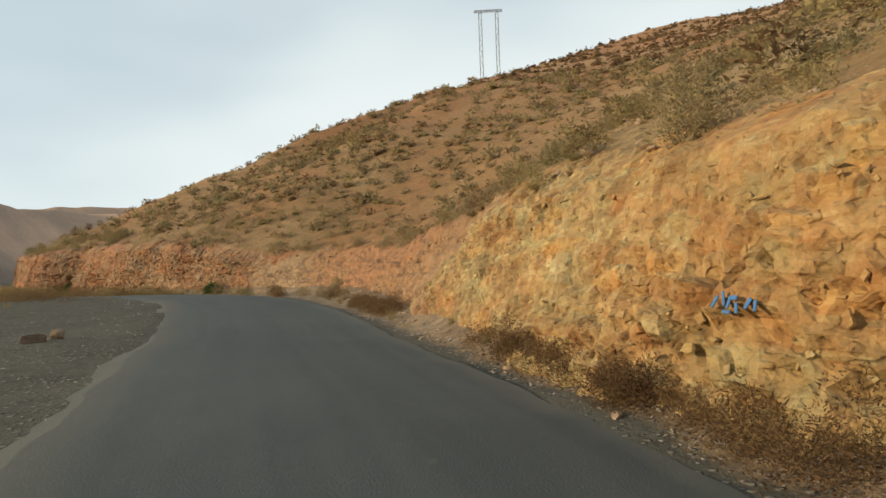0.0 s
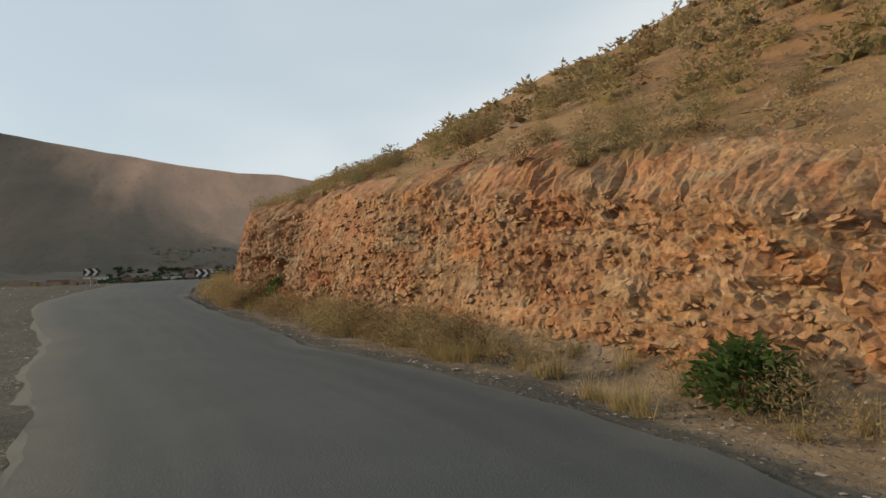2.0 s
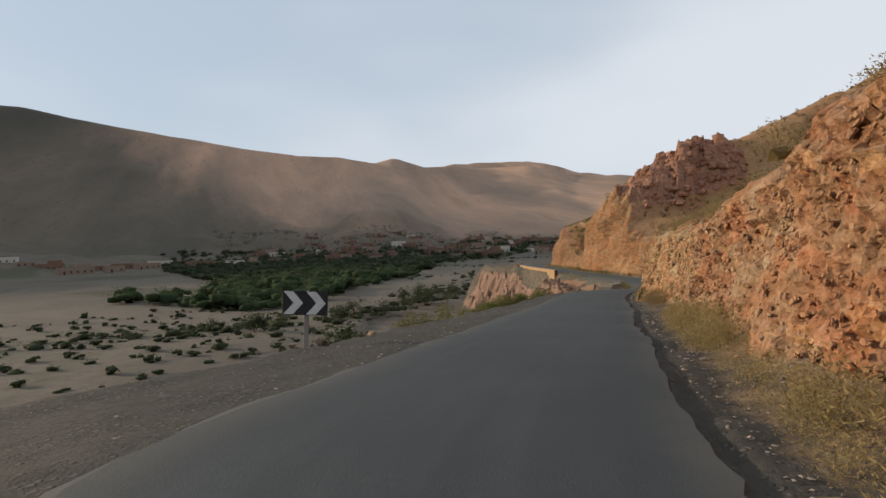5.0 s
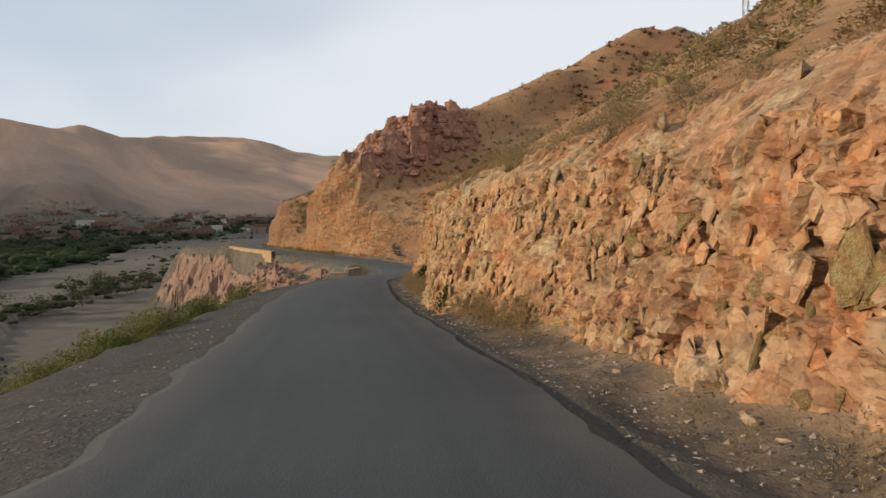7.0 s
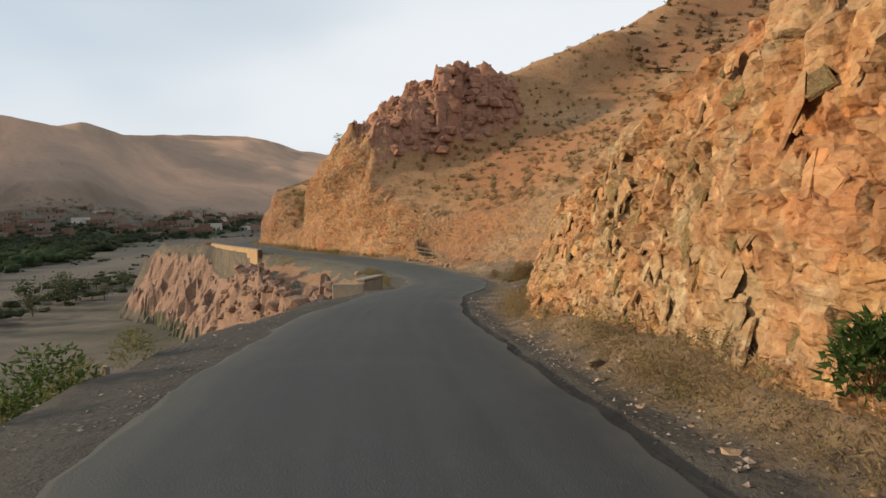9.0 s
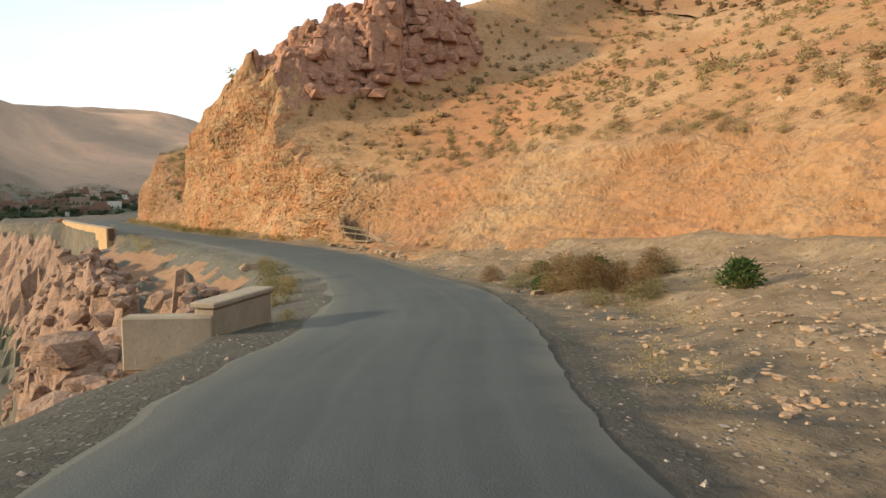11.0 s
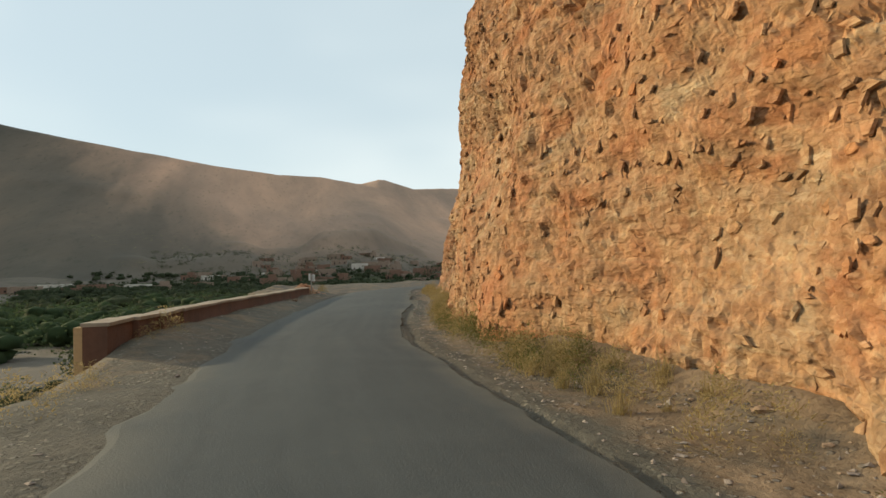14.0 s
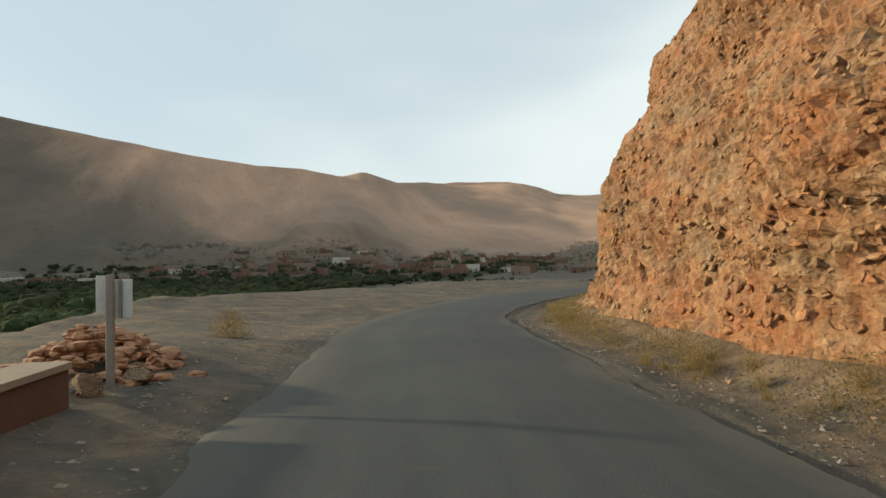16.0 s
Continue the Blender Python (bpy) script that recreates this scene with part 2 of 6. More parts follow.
    def facets(size, steep):
        """Height of broken faces, each tilted its own way."""
        tex = n.new("ShaderNodeTexVoronoi")
        tex.feature = "SMOOTH_F1"
        tex.inputs["Scale"].default_value, tex.inputs["Smoothness"].default_value = size, 0.9
        l.new(broken, tex.inputs["Vector"])
        away, lean_, dot = (n.new("ShaderNodeVectorMath") for _ in range(3))
        away.operation, lean_.operation, dot.operation = "SUBTRACT", "SUBTRACT", "DOT_PRODUCT"
        l.new(broken, away.inputs[0])
        l.new(tex.outputs["Position"], away.inputs[1])
        l.new(tex.outputs["Color"], lean_.inputs[0])
        lean_.inputs[1].default_value = (0.5, 0.5, 0.5)
        l.new(away.outputs["Vector"], dot.inputs[0])
        l.new(lean_.outputs["Vector"], dot.inputs[1])
        scaled = n.new("ShaderNodeMath")
        scaled.operation = "MULTIPLY"
        l.new(dot.outputs["Value"], scaled.inputs[0])
        scaled.inputs[1].default_value = steep
        return scaled.outputs[0]

    high = plus(plus(facets(4.0, 0.26), facets(10.0, 0.55), 1.0), fine, 0.030)
    high = plus(high, grain, 0.009)
    bump(n, l, p, high, 1.0, 1.0)
    return m


def soil_material(name, base, red, pale, stone, zones=None, earth=None):
    """Stony desert soil: earth with patches and a litter of small stones."""
    m, n, l, p = material(name, 0.95)
    v = coords(n, l)
    big = noise_node(n, l, v, 0.10, 4, 0.55, 0.4)
    mid_n = noise_node(n, l, v, 0.9, 5, 0.65)
    col = ramp(n, l, big, [(0.36, red), (0.50, base), (0.64, pale)])
    col = mix(n, l, rng(n, l, mid_n, 0.35, 0.7, 0.0, 0.55), col, tuple(c * 0.72 for c in base))
    clod = noise_node(n, l, v, 3.2, 4, 0.65, 0.6)
    col = mix(n, l, rng(n, l, clod, 0.48, 0.62, 0.0, 0.5), col, tuple(c * 0.5 for c in base))
    cell = n.new("ShaderNodeTexVoronoi")
    cell.inputs["Scale"].default_value = 9.5
    l.new(v, cell.inputs["Vector"])
    stones = rng(n, l, cell.outputs["Distance"], 0.30, 0.18)
    patch = rng(n, l, mid_n, 0.42, 0.56)
    both = n.new("ShaderNodeMath")
    both.operation = "MULTIPLY"
    l.new(stones, both.inputs[0])
    l.new(patch, both.inputs[1])
    col = mix(n, l, both.outputs[0], col, stone)
    if zones:
        c = n.new("ShaderNodeTexCoord")
        sx = n.new("ShaderNodeSeparateXYZ")
        l.new(c.outputs["Object"], sx.inputs["Vector"])
        tone = ramp(n, l, rng(n, l, sx.outputs["Y"], 0.0, 200.0), [(y / 200, t) for y, t in zones])
        col = mix(n, l, 1.0, col, tone, "MULTIPLY")
    if earth:
        at = n.new("ShaderNodeAttribute")
        at.attribute_name = "earth"
        edge = n.new("ShaderNodeMath")
        edge.operation = "MULTIPLY_ADD"
        l.new(noise_node(n, l, v, 1.3, 5, 0.65), edge.inputs[0])
        edge.inputs[1].default_value = 0.9
        l.new(at.outputs["Fac"], edge.inputs[2])
        soil = ramp(n, l, mid_n, [(0.35, earth[0]), (0.55, earth[1]), (0.72, earth[2])])
        soil = mix(n, l, rng(n, l, clod, 0.46, 0.62, 0.0, 0.55), soil, tuple(c * 0.55 for c in earth[0]))
        col = mix(n, l, rng(n, l, edge.outputs[0], 0.80, 1.12), col, mix(n, l, both.outputs[0], soil, stone))
    l.new(col, p.inputs["Base Color"])
    fine = noise_node(n, l, v, 9.0, 5, 0.7)
    h = n.new("ShaderNodeMath")
    h.operation = "ADD"
    l.new(fine, h.inputs[0])
    l.new(both.outputs[0], h.inputs[1])
    bump(n, l, p, h.outputs[0], 0.8, 0.06)
    return m


ZONES = [(0, (0.645, 0.635, 0.44)), (11, (0.63, 0.59, 0.41)), (20, (0.56, 0.46, 0.33)), (35, (0.57, 0.45, 0.37)), (50, (0.63, 0.50, 0.43)), (60, (0.69, 0.58, 0.52)), (74, (0.74, 0.67, 0.56)), (92, (0.74, 0.64, 0.51)), (102, (0.68, 0.57, 0.44)), (118, (0.72, 0.58, 0.45)), (136, (0.70, 0.56, 0.44)), (150, (0.63, 0.52, 0.43)), (165, (0.66, 0.53, 0.46))]
ROCK = rock_material("cut_rock", (0.255, 0.160, 0.092), (0.405, 0.270, 0.158), (0.56, 0.435, 0.29), (0.44, 0.255, 0.135), zones=ZONES, bedded=True)
ROCK_SLAB = rock_material("slab_rock", (0.255, 0.160, 0.092), (0.405, 0.270, 0.158), (0.56, 0.435, 0.29), (0.44, 0.255, 0.135), zones=ZONES, pieces=True)
STONE = rock_material("loose_stone", (0.20, 0.132, 0.082), (0.33, 0.230, 0.145), (0.43, 0.320, 0.215), (0.32, 0.19, 0.115))
ROCK_BUFF = STONE
ROCK_RED = rock_material("red_rock", (0.23, 0.11, 0.06), (0.36, 0.19, 0.105), (0.46, 0.28, 0.17), (0.42, 0.28, 0.18))
ROCK_CRAG = rock_material("crag_rock", (0.17, 0.080, 0.054), (0.31, 0.155, 0.098), (0.42, 0.235, 0.15), (0.42, 0.22, 0.125), 0.66)
ROCK_BANK = rock_material("bank_rock", (0.13, 0.08, 0.056), (0.235, 0.145, 0.10), (0.32, 0.21, 0.15), (0.27, 0.16, 0.105), 0.64)
SOIL_HILL = soil_material("hillside_soil", (0.265, 0.168, 0.086), (0.30, 0.160, 0.082), (0.33, 0.235, 0.135), (0.40, 0.30, 0.19), [(0, (0.80, 0.77, 0.63)), (55, (0.92, 0.82, 0.70)), (95, (1.14, 1.00, 0.93)), (140, (1.24, 1.05, 0.93)), (158, (1.15, 0.99, 0.90)), (180, (1.10, 0.97, 0.87))])
EARTH_BANK = soil_material("earth_bank", (0.285, 0.155, 0.076), (0.310, 0.150, 0.074), (0.32, 0.212, 0.118), (0.36, 0.26, 0.155))
SOIL_BANK = soil_material("bank_earth", (0.235, 0.138, 0.080), (0.25, 0.135, 0.076), (0.26, 0.165, 0.10), (0.26, 0.185, 0.125))
SOIL_VERGE = soil_material("verge_gravel", (0.068, 0.063, 0.053), (0.068, 0.060, 0.049), (0.088, 0.081, 0.069), (0.155, 0.140, 0.120), [(0, (1.2, 1.2, 1.08)), (40, (0.78, 0.79, 0.78)), (95, (0.86, 0.86, 0.86)), (115, (1.55, 1.56, 1.44)), (140, (1.45, 1.45, 1.34)), (160, (1.2, 1.2, 1.2))], ((0.170, 0.118, 0.070), (0.228, 0.160, 0.097), (0.285, 0.212, 0.138)))


def asphalt_material():
    """Worn asphalt; the map's first coordinate runs across the road, the second along it in metres."""
    m, n, l, p = material("worn_asphalt", 0.82)
    v = coords(n, l)
    uv = n.new("ShaderNodeUVMap")
    uv.uv_map = "lane"
    sx = n.new("ShaderNodeSeparateXYZ")
    l.new(uv.outputs["UV"], sx.inputs["Vector"])
    grit = noise_node(n, l, v, 60.0, 3, 0.7)
    wear = noise_node(n, l, v, 0.5, 5, 0.6, 0.3)
    spots = noise_node(n, l, v, 5.0, 4, 0.65)
    long_v = n.new("ShaderNodeMapping")
    long_v.inputs["Scale"].default_value = (14.0, 0.12, 1.0)
    l.new(uv.outputs["UV"], long_v.inputs["Vector"])
    streak = noise_node(n, l, long_v.outputs["Vector"], 1.0, 4, 0.55, 0.2)
    col = ramp(n, l, wear, [(0.30, (0.031, 0.036, 0.039)), (0.52, (0.040, 0.045, 0.047)), (0.72, (0.052, 0.057, 0.057))])
    col = mix(n, l, rng(n, l, streak, 0.40, 0.70, 0.0, 0.45), col, (0.066, 0.071, 0.070))
    col = mix(n, l, rng(n, l, streak, 0.45, 0.25, 0.0, 0.40), col, (0.040, 0.041, 0.041))
    col = mix(n, l, rng(n, l, grit, 0.3, 0.7, 0.0, 0.30), col, (0.096, 0.098, 0.092))
    col = mix(n, l, rng(n, l, spots, 0.62, 0.75, 0.0, 0.35), col, (0.11, 0.098, 0.082))
    # dust blown in from the verges, with a ragged limit
    ragged = n.new("ShaderNodeMath")
    ragged.operation = "MULTIPLY_ADD"
    l.new(wear, ragged.inputs[0])
    ragged.inputs[1].default_value = 0.30
    l.new(sx.outputs["X"], ragged.inputs[2])
    left = rng(n, l, ragged.outputs[0], 0.30, 0.15)
    right = rng(n, l, ragged.outputs[0], 1.06, 1.17)
    col = mix(n, l, rng(n, l, left, 0, 1, 0, 0.7), col, (0.092, 0.086, 0.073))
    col = mix(n, l, rng(n, l, right, 0, 1, 0, 0.7), col, (0.105, 0.097, 0.082))
    # darker and paler lengths along the road
    col = mix(n, l, 1.0, col, ramp(n, l, rng(n, l, sx.outputs["Y"], 0.0, 200.0), [(0.0, (1.0, 1.0, 0.96)), (0.26, (0.95, 0.98, 1.0)), (0.33, (0.80, 0.84, 0.90)), (0.53, (0.84, 0.88, 0.90)), (0.59, (1.22, 1.24, 1.20)), (0.70, (1.15, 1.18, 1.14)), (0.80, (0.98, 1.0, 0.97)), (1.0, (1.0, 1.0, 0.96))]), "MULTIPLY")
    l.new(col, p.inputs["Base Color"])
    bump(n, l, p, grit, 0.5, 0.012)
    return m


ASPHALT = asphalt_material()


def mountain_material():
    m, n, l, p = material("far_mountain", 1.0)
    v = coords(n, l)
    mp_ = v.node
    mp_.vector_type = "TEXTURE"
    mp_.inputs["Rotation"].default_value = (0, 0, radians(45))
    mp_.inputs["Scale"].default_value = (1.0, 4.5, 2.0)
    big = noise_node(n, l, v, 0.006, 5, 0.6, 0.5)
    mid_n = noise_node(n, l, v, 0.03, 5, 0.6)
    speck = noise_node(n, l, v, 0.25, 3, 0.6)
    col = ramp(n, l, big, [(0.34, (0.120, 0.102, 0.082)), (0.5, (0.175, 0.138, 0.105)), (0.66, (0.245, 0.180, 0.130))])
    col = mix(n, l, rng(n, l, mid_n, 0.4, 0.7, 0.0, 0.35), col, (0.105, 0.088, 0.070))
    col = mix(n, l, rng(n, l, speck, 0.58, 0.68, 0.0, 0.45), col, (0.09, 0.085, 0.06))
    # shade of the left flank and sunlight on the far foothills, multiplied into the colour
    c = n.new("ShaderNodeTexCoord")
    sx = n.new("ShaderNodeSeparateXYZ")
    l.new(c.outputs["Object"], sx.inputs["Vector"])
    flank_light = n.new("ShaderNodeMath")
    flank_light.operation = "MULTIPLY_ADD"
    l.new(big, flank_light.inputs[0])
    flank_light.inputs[1].default_value = 400.0
    l.new(sx.outputs["Y"], flank_light.inputs[2])
    col = mix(n, l, 1.0, col, ramp(n, l, rng(n, l, flank_light.outputs[0], 520.0, 1080.0), [(0.0, (0.48, 0.52, 0.50)), (0.40, (0.70, 0.69, 0.67)), (0.78, (1.85, 1.55, 1.42)), (1.0, (2.0, 1.65, 1.48))]), "MULTIPLY")
    l.new(col, p.inputs["Base Color"])
    bump(n, l, p, mid_n, 0.5, 6.0)
    return m


MOUNTAIN = mountain_material()


def valley_material():
    m, n, l, p = material("valley_floor", 1.0)
    v = coords(n, l)
    big = noise_node(n, l, v, 0.02, 5, 0.6, 0.6)
    fine = noise_node(n, l, v, 0.5, 5, 0.65)
    col = ramp(n, l, big, [(0.40, (0.100, 0.086, 0.068)), (0.52, (0.130, 0.108, 0.085)), (0.62, (0.075, 0.072, 0.045))])
    col = mix(n, l, rng(n, l, fine, 0.4, 0.7, 0.0, 0.5), col, (0.085, 0.075, 0.055))
    l.new(col, p.inputs["Base Color"])
    bump(n, l, p, fine, 0.7, 0.4)
    return m


VALLEY = valley_material()

# ---------------------------------------------------------------- the line of the road
LINE = [[10.17, -38.69, -1.53], [7.71, -29.0, -1.15], [5.26, -19.3, -0.76], [2.79, -9.61, -0.39], [0.33, 0.08, 0.0], [-2.51, 9.67, 0.42], [-6.2, 18.96, 0.78], [-11.78, 27.19, 0.92], [-19.99, 32.82, 0.93], [-28.47, 38.08, 1.15], [-34.43, 45.97, 1.3], [-37.59, 55.45, 0.8], [-40.39, 65.05, 0.14], [-43.44, 74.57, -0.5], [-45.88, 84.26, -1.08], [-47.3, 94.15, -1.78], [-47.45, 104.14, -2.51], [-49.73, 113.84, -3.0], [-54.79, 122.43, -2.99], [-61.51, 129.83, -2.9], [-68.16, 137.3, -2.95], [-74.15, 145.3, -3.07], [-79.94, 153.45, -3.17], [-84.8, 162.17, -3.25], [-87.15, 171.85, -3.35], [-86.64, 181.8, -3.44], [-83.33, 191.2, -3.54], [-77.44, 199.25, -3.62]]


def spline(knots, n=20):
    k = np.array(knots, float)
    k = np.vstack([2 * k[0] - k[1], k, 2 * k[-1] - k[-2]])
    out = []
    for i in range(1, len(k) - 2):
        a, b, c, d = k[i - 1 : i + 3]
        u = (np.arange(n) / n)[:, None]
        out.append(0.5 * (2 * b + (c - a) * u + (2 * a - 5 * b + 4 * c - d) * u**2 + (3 * b - a - 3 * c + d) * u**3))
    return np.vstack(out + [k[-2:-1]])


ROAD = spline(LINE)
ROAD_S = np.r_[0, np.cumsum(np.hypot(*np.diff(ROAD[:, :2], axis=0).T))] - 40.0
_g = np.gradient(ROAD[:, :2], axis=0)
ROAD_H = np.unwrap(np.arctan2(-_g[:, 0], _g[:, 1]))
S0, S1 = ROAD_S[0], ROAD_S[-1]


def road_at(s):
    """Place of the middle of the road, and its heading, at s metres."""
    return (*(np.interp(s, ROAD_S, ROAD[:, k]) for k in range(3)), np.interp(s, ROAD_S, ROAD_H))


def beside(s, d, h=0.0):
    """The place d metres to the right of the road's middle and h above it."""
    x, y, z, a = road_at(np.asarray(s, float))
    return np.stack(np.broadcast_arrays(x + np.cos(a) * d, y + np.sin(a) * d, z + h), -1)


def nearest(x, y):
    """For many places: s along the road, d to the right of it, and the road's height there."""
    x, y = np.asarray(x, float).ravel(), np.asarray(y, float).ravel()
    s, d, z = np.empty(len(x)), np.empty(len(x)), np.empty(len(x))
    line = ROAD[::2]
    a, w = line[:-1], np.diff(line[:, :2], axis=0)
    ls, lw = ROAD_S[::2], (w * w).sum(1)
    for k in range(0, len(x), 8000):
        px, py = x[k : k + 8000, None], y[k : k + 8000, None]
        u = np.clip(((px - a[:, 0]) * w[:, 0] + (py - a[:, 1]) * w[:, 1]) / lw, 0, 1)
        ex, ey = px - a[:, 0] - u * w[:, 0], py - a[:, 1] - u * w[:, 1]
        j = np.argmin(ex * ex + ey * ey, 1)
        r = np.arange(len(j))
        side = np.sign(w[j, 1] * ex[r, j] - w[j, 0] * ey[r, j])
        s[k : k + 8000] = ls[j] + u[r, j] * (ls[j + 1] - ls[j])
        d[k : k + 8000] = side * np.hypot(ex[r, j], ey[r, j])
        z[k : k + 8000] = a[j, 2] + u[r, j] * (line[j + 1, 2] - a[j, 2])
    return s, d, z


# the cutting on the right: foot, height of the cut, how far it leans back, slope of the hill over it
FOOT = table([(-40, 2.9), (4, 2.65), (10, 2.6), (16, 2.9), (20, 3.7), (24, 4.4), (28, 4.2), (32, 3.3), (40, 3.3), (46, 3.3), (52, 3.5), (60, 3.1), (68, 2.75), (75, 2.7), (82, 2.95), (87, 2.6), (91, 2.6), (96, 2.6), (101, 2.6), (106, 2.85), (110, 3.6), (115, 7.0), (120, 9.6), (127, 8.8), (131, 6.2), (134, 5.4), (138, 4.9), (142, 4.1), (146, 3.3), (150, 3.1), (154, 2.7), (158, 2.5), (160, 2.65), (166, 3.3), (171, 3.8), (177, 3.8), (182, 3.5), (190, 3.0), (232, 3.2)])
# crumbled right edge of the asphalt
EDGE = table([(-40, 1.95), (4, 1.95), (9.5, 1.75), (25, 1.9), (31, 2.0), (37, 1.5), (42, 1.62), (46, 1.9), (51, 2.0), (60, 1.8), (67, 1.75), (70, 1.62), (76, 1.57), (83, 1.55), (90, 1.65), (96, 1.72), (100, 1.62), (105, 1.48), (111, 1.42), (118, 1.65), (122, 1.85), (127, 1.55), (131, 1.6), (135, 1.9), (140, 1.85), (146, 1.6), (153, 1.2), (157, 1.14), (160, 1.32), (166, 1.7), (170, 1.95), (179, 2.08), (184, 1.85), (190, 1.4), (200, 1.6), (232, 1.8)])
CUT = table([(-40, 2.2), (4, 2.1), (10, 2.0), (16, 1.7), (21, 1.5), (25, 1.2), (29, 1.2), (32, 1.7), (34, 2.1), (38, 2.5), (43, 2.6), (47, 2.35), (52, 2.2), (60, 2.4), (68, 2.7), (72, 2.3), (76, 2.0), (80, 2.4), (83, 2.6), (88, 2.7), (92, 2.8), (97, 3.1), (100, 2.5), (105, 2.1), (109, 1.8), (113, 2.6), (120, 3.8), (128, 4.6), (133, 4.7), (138, 3.6), (142, 3.1), (146, 4.2), (149, 5.6), (152.5, 9.5), (155, 10.0), (158, 8.5), (161, 6.5), (163, 3.2), (166, 1.8), (172, 1.6), (175, 2.4), (177, 4.3), (181, 5.6), (184, 6.2), (188, 7.2), (192, 6.8), (200, 5.6), (232, 4.5)])
LEAN = table([(-40, 0.30), (10, 0.42), (15, 0.85), (22, 1.6), (28, 1.6), (32, 0.45), (40, 0.28), (66, 0.22), (98, 0.24), (106, 0.4), (112, 0.95), (120, 1.0), (130, 1.0), (138, 0.95), (144, 0.5), (149, 0.22), (154, 0.15), (158, 0.15), (161, 0.14), (163, 0.22), (165, 0.42), (172, 0.6), (176, 0.32), (182, 0.36), (190, 0.43), (232, 0.46)])
RISE = table([(-40, 0.55), (20, 0.55), (30, 0.55), (36, 0.54), (44, 0.47), (56, 0.485), (60, 0.51), (66, 0.53), (76, 0.57), (90, 0.59), (104, 0.565), (110, 0.50), (116, 0.468), (125, 0.468), (140, 0.48), (150, 0.49), (165, 0.49), (176, 0.42), (185, 0.36), (232, 0.32)])
# the left: width of the level verge, fall of the bank beyond it
VERGE = table([(-40, 9.0), (20, 9.0), (40, 10.0), (50, 9.3), (54, 8.6), (57, 6.9), (62, 5.9), (66, 5.0), (72, 4.5), (82, 4.2), (89, 3.6), (97, 3.4), (103, 3.45), (110, 3.2), (118, 3.2), (126, 3.2), (135, 3.3), (145, 3.2), (153, 3.4), (158, 3.5), (176, 3.6), (180, 5.0), (186, 8.5), (196, 11.0), (232, 12.0)])
FALL = table([(-40, 0.16), (40, 0.22), (52, 0.45), (60, 0.70), (68, 1.0), (78, 1.15), (105, 1.15), (122, 1.1), (130, 1.0), (150, 0.95), (175, 1.3), (186, 1.5), (200, 1.2), (232, 0.8)])
FLOOR_Z = -11.5


def hill_height(s, d):
    """Height over the road of the natural hillside, d metres to the right."""
    top = FOOT(s) + LEAN(s) * CUT(s)
    far = np.maximum(d - top, 0)
    rise = RISE(s) * (np.minimum(far, 14) + 0.83 * np.clip(far - 14, 0, 20) + 0.73 * np.maximum(far - 34, 0))
    return CUT(s) + rise


# ---------------------------------------------------------------- road
def build_road():
    s = np.arange(S0, S1, 0.25)
    left = -1.85 + 0.10 * fbm(s * 0.35, s * 0, 3) + 0.05 * fbm(s * 1.7, s * 0, 4)
    right = EDGE(s) + 0.07 * fbm(s * 0.30, s * 0, 5) + 0.035 * fbm(s * 2.4, s * 0, 6)
    across = np.linspace(0, 1, 15)
    d = left[:, None] + (right - left)[:, None] * across[None, :]
    top = 0.016 + 0.056 * (1 - (2 * across - 1) ** 2)[None, :] + 0.006 * fbm(s[:, None] * 0.6, d * 0.9, 8)
    rows_d = np.concatenate([left[:, None] - 0.30, d, right[:, None] + 0.03], 1)
    rows_h = np.concatenate([np.full((len(s), 1), -0.06), top, np.full((len(s), 1), -0.06)], 1)
    v = beside(np.repeat(s[:, None], rows_d.shape[1], 1), rows_d, rows_h)
    f = grid_faces(*rows_d.shape)
    ob = mesh_object("road", v.reshape(-1, 3), f, ASPHALT, False)
    lane = ob.data.uv_layers.new(name="lane")
    uv = np.stack([(rows_d - left[:, None]) / (right - left)[:, None], np.repeat(s[:, None], rows_d.shape[1], 1)], -1).reshape(-1, 2)
    lane.data.foreach_set("uv", uv[f.ravel()].astype(np.float32).ravel())
    tagged(ob, "narrow worn grey asphalt road with crumbled edges", "road", kind="structure")


def crest_at(s):
    """How far past the edge of the verge the crag over the gully begins."""
    return 4.0 + 1.0 * fbm(s * 0.18, s * 0, 37, 2) - 0.10 * np.clip(s - 146, 0, 20)


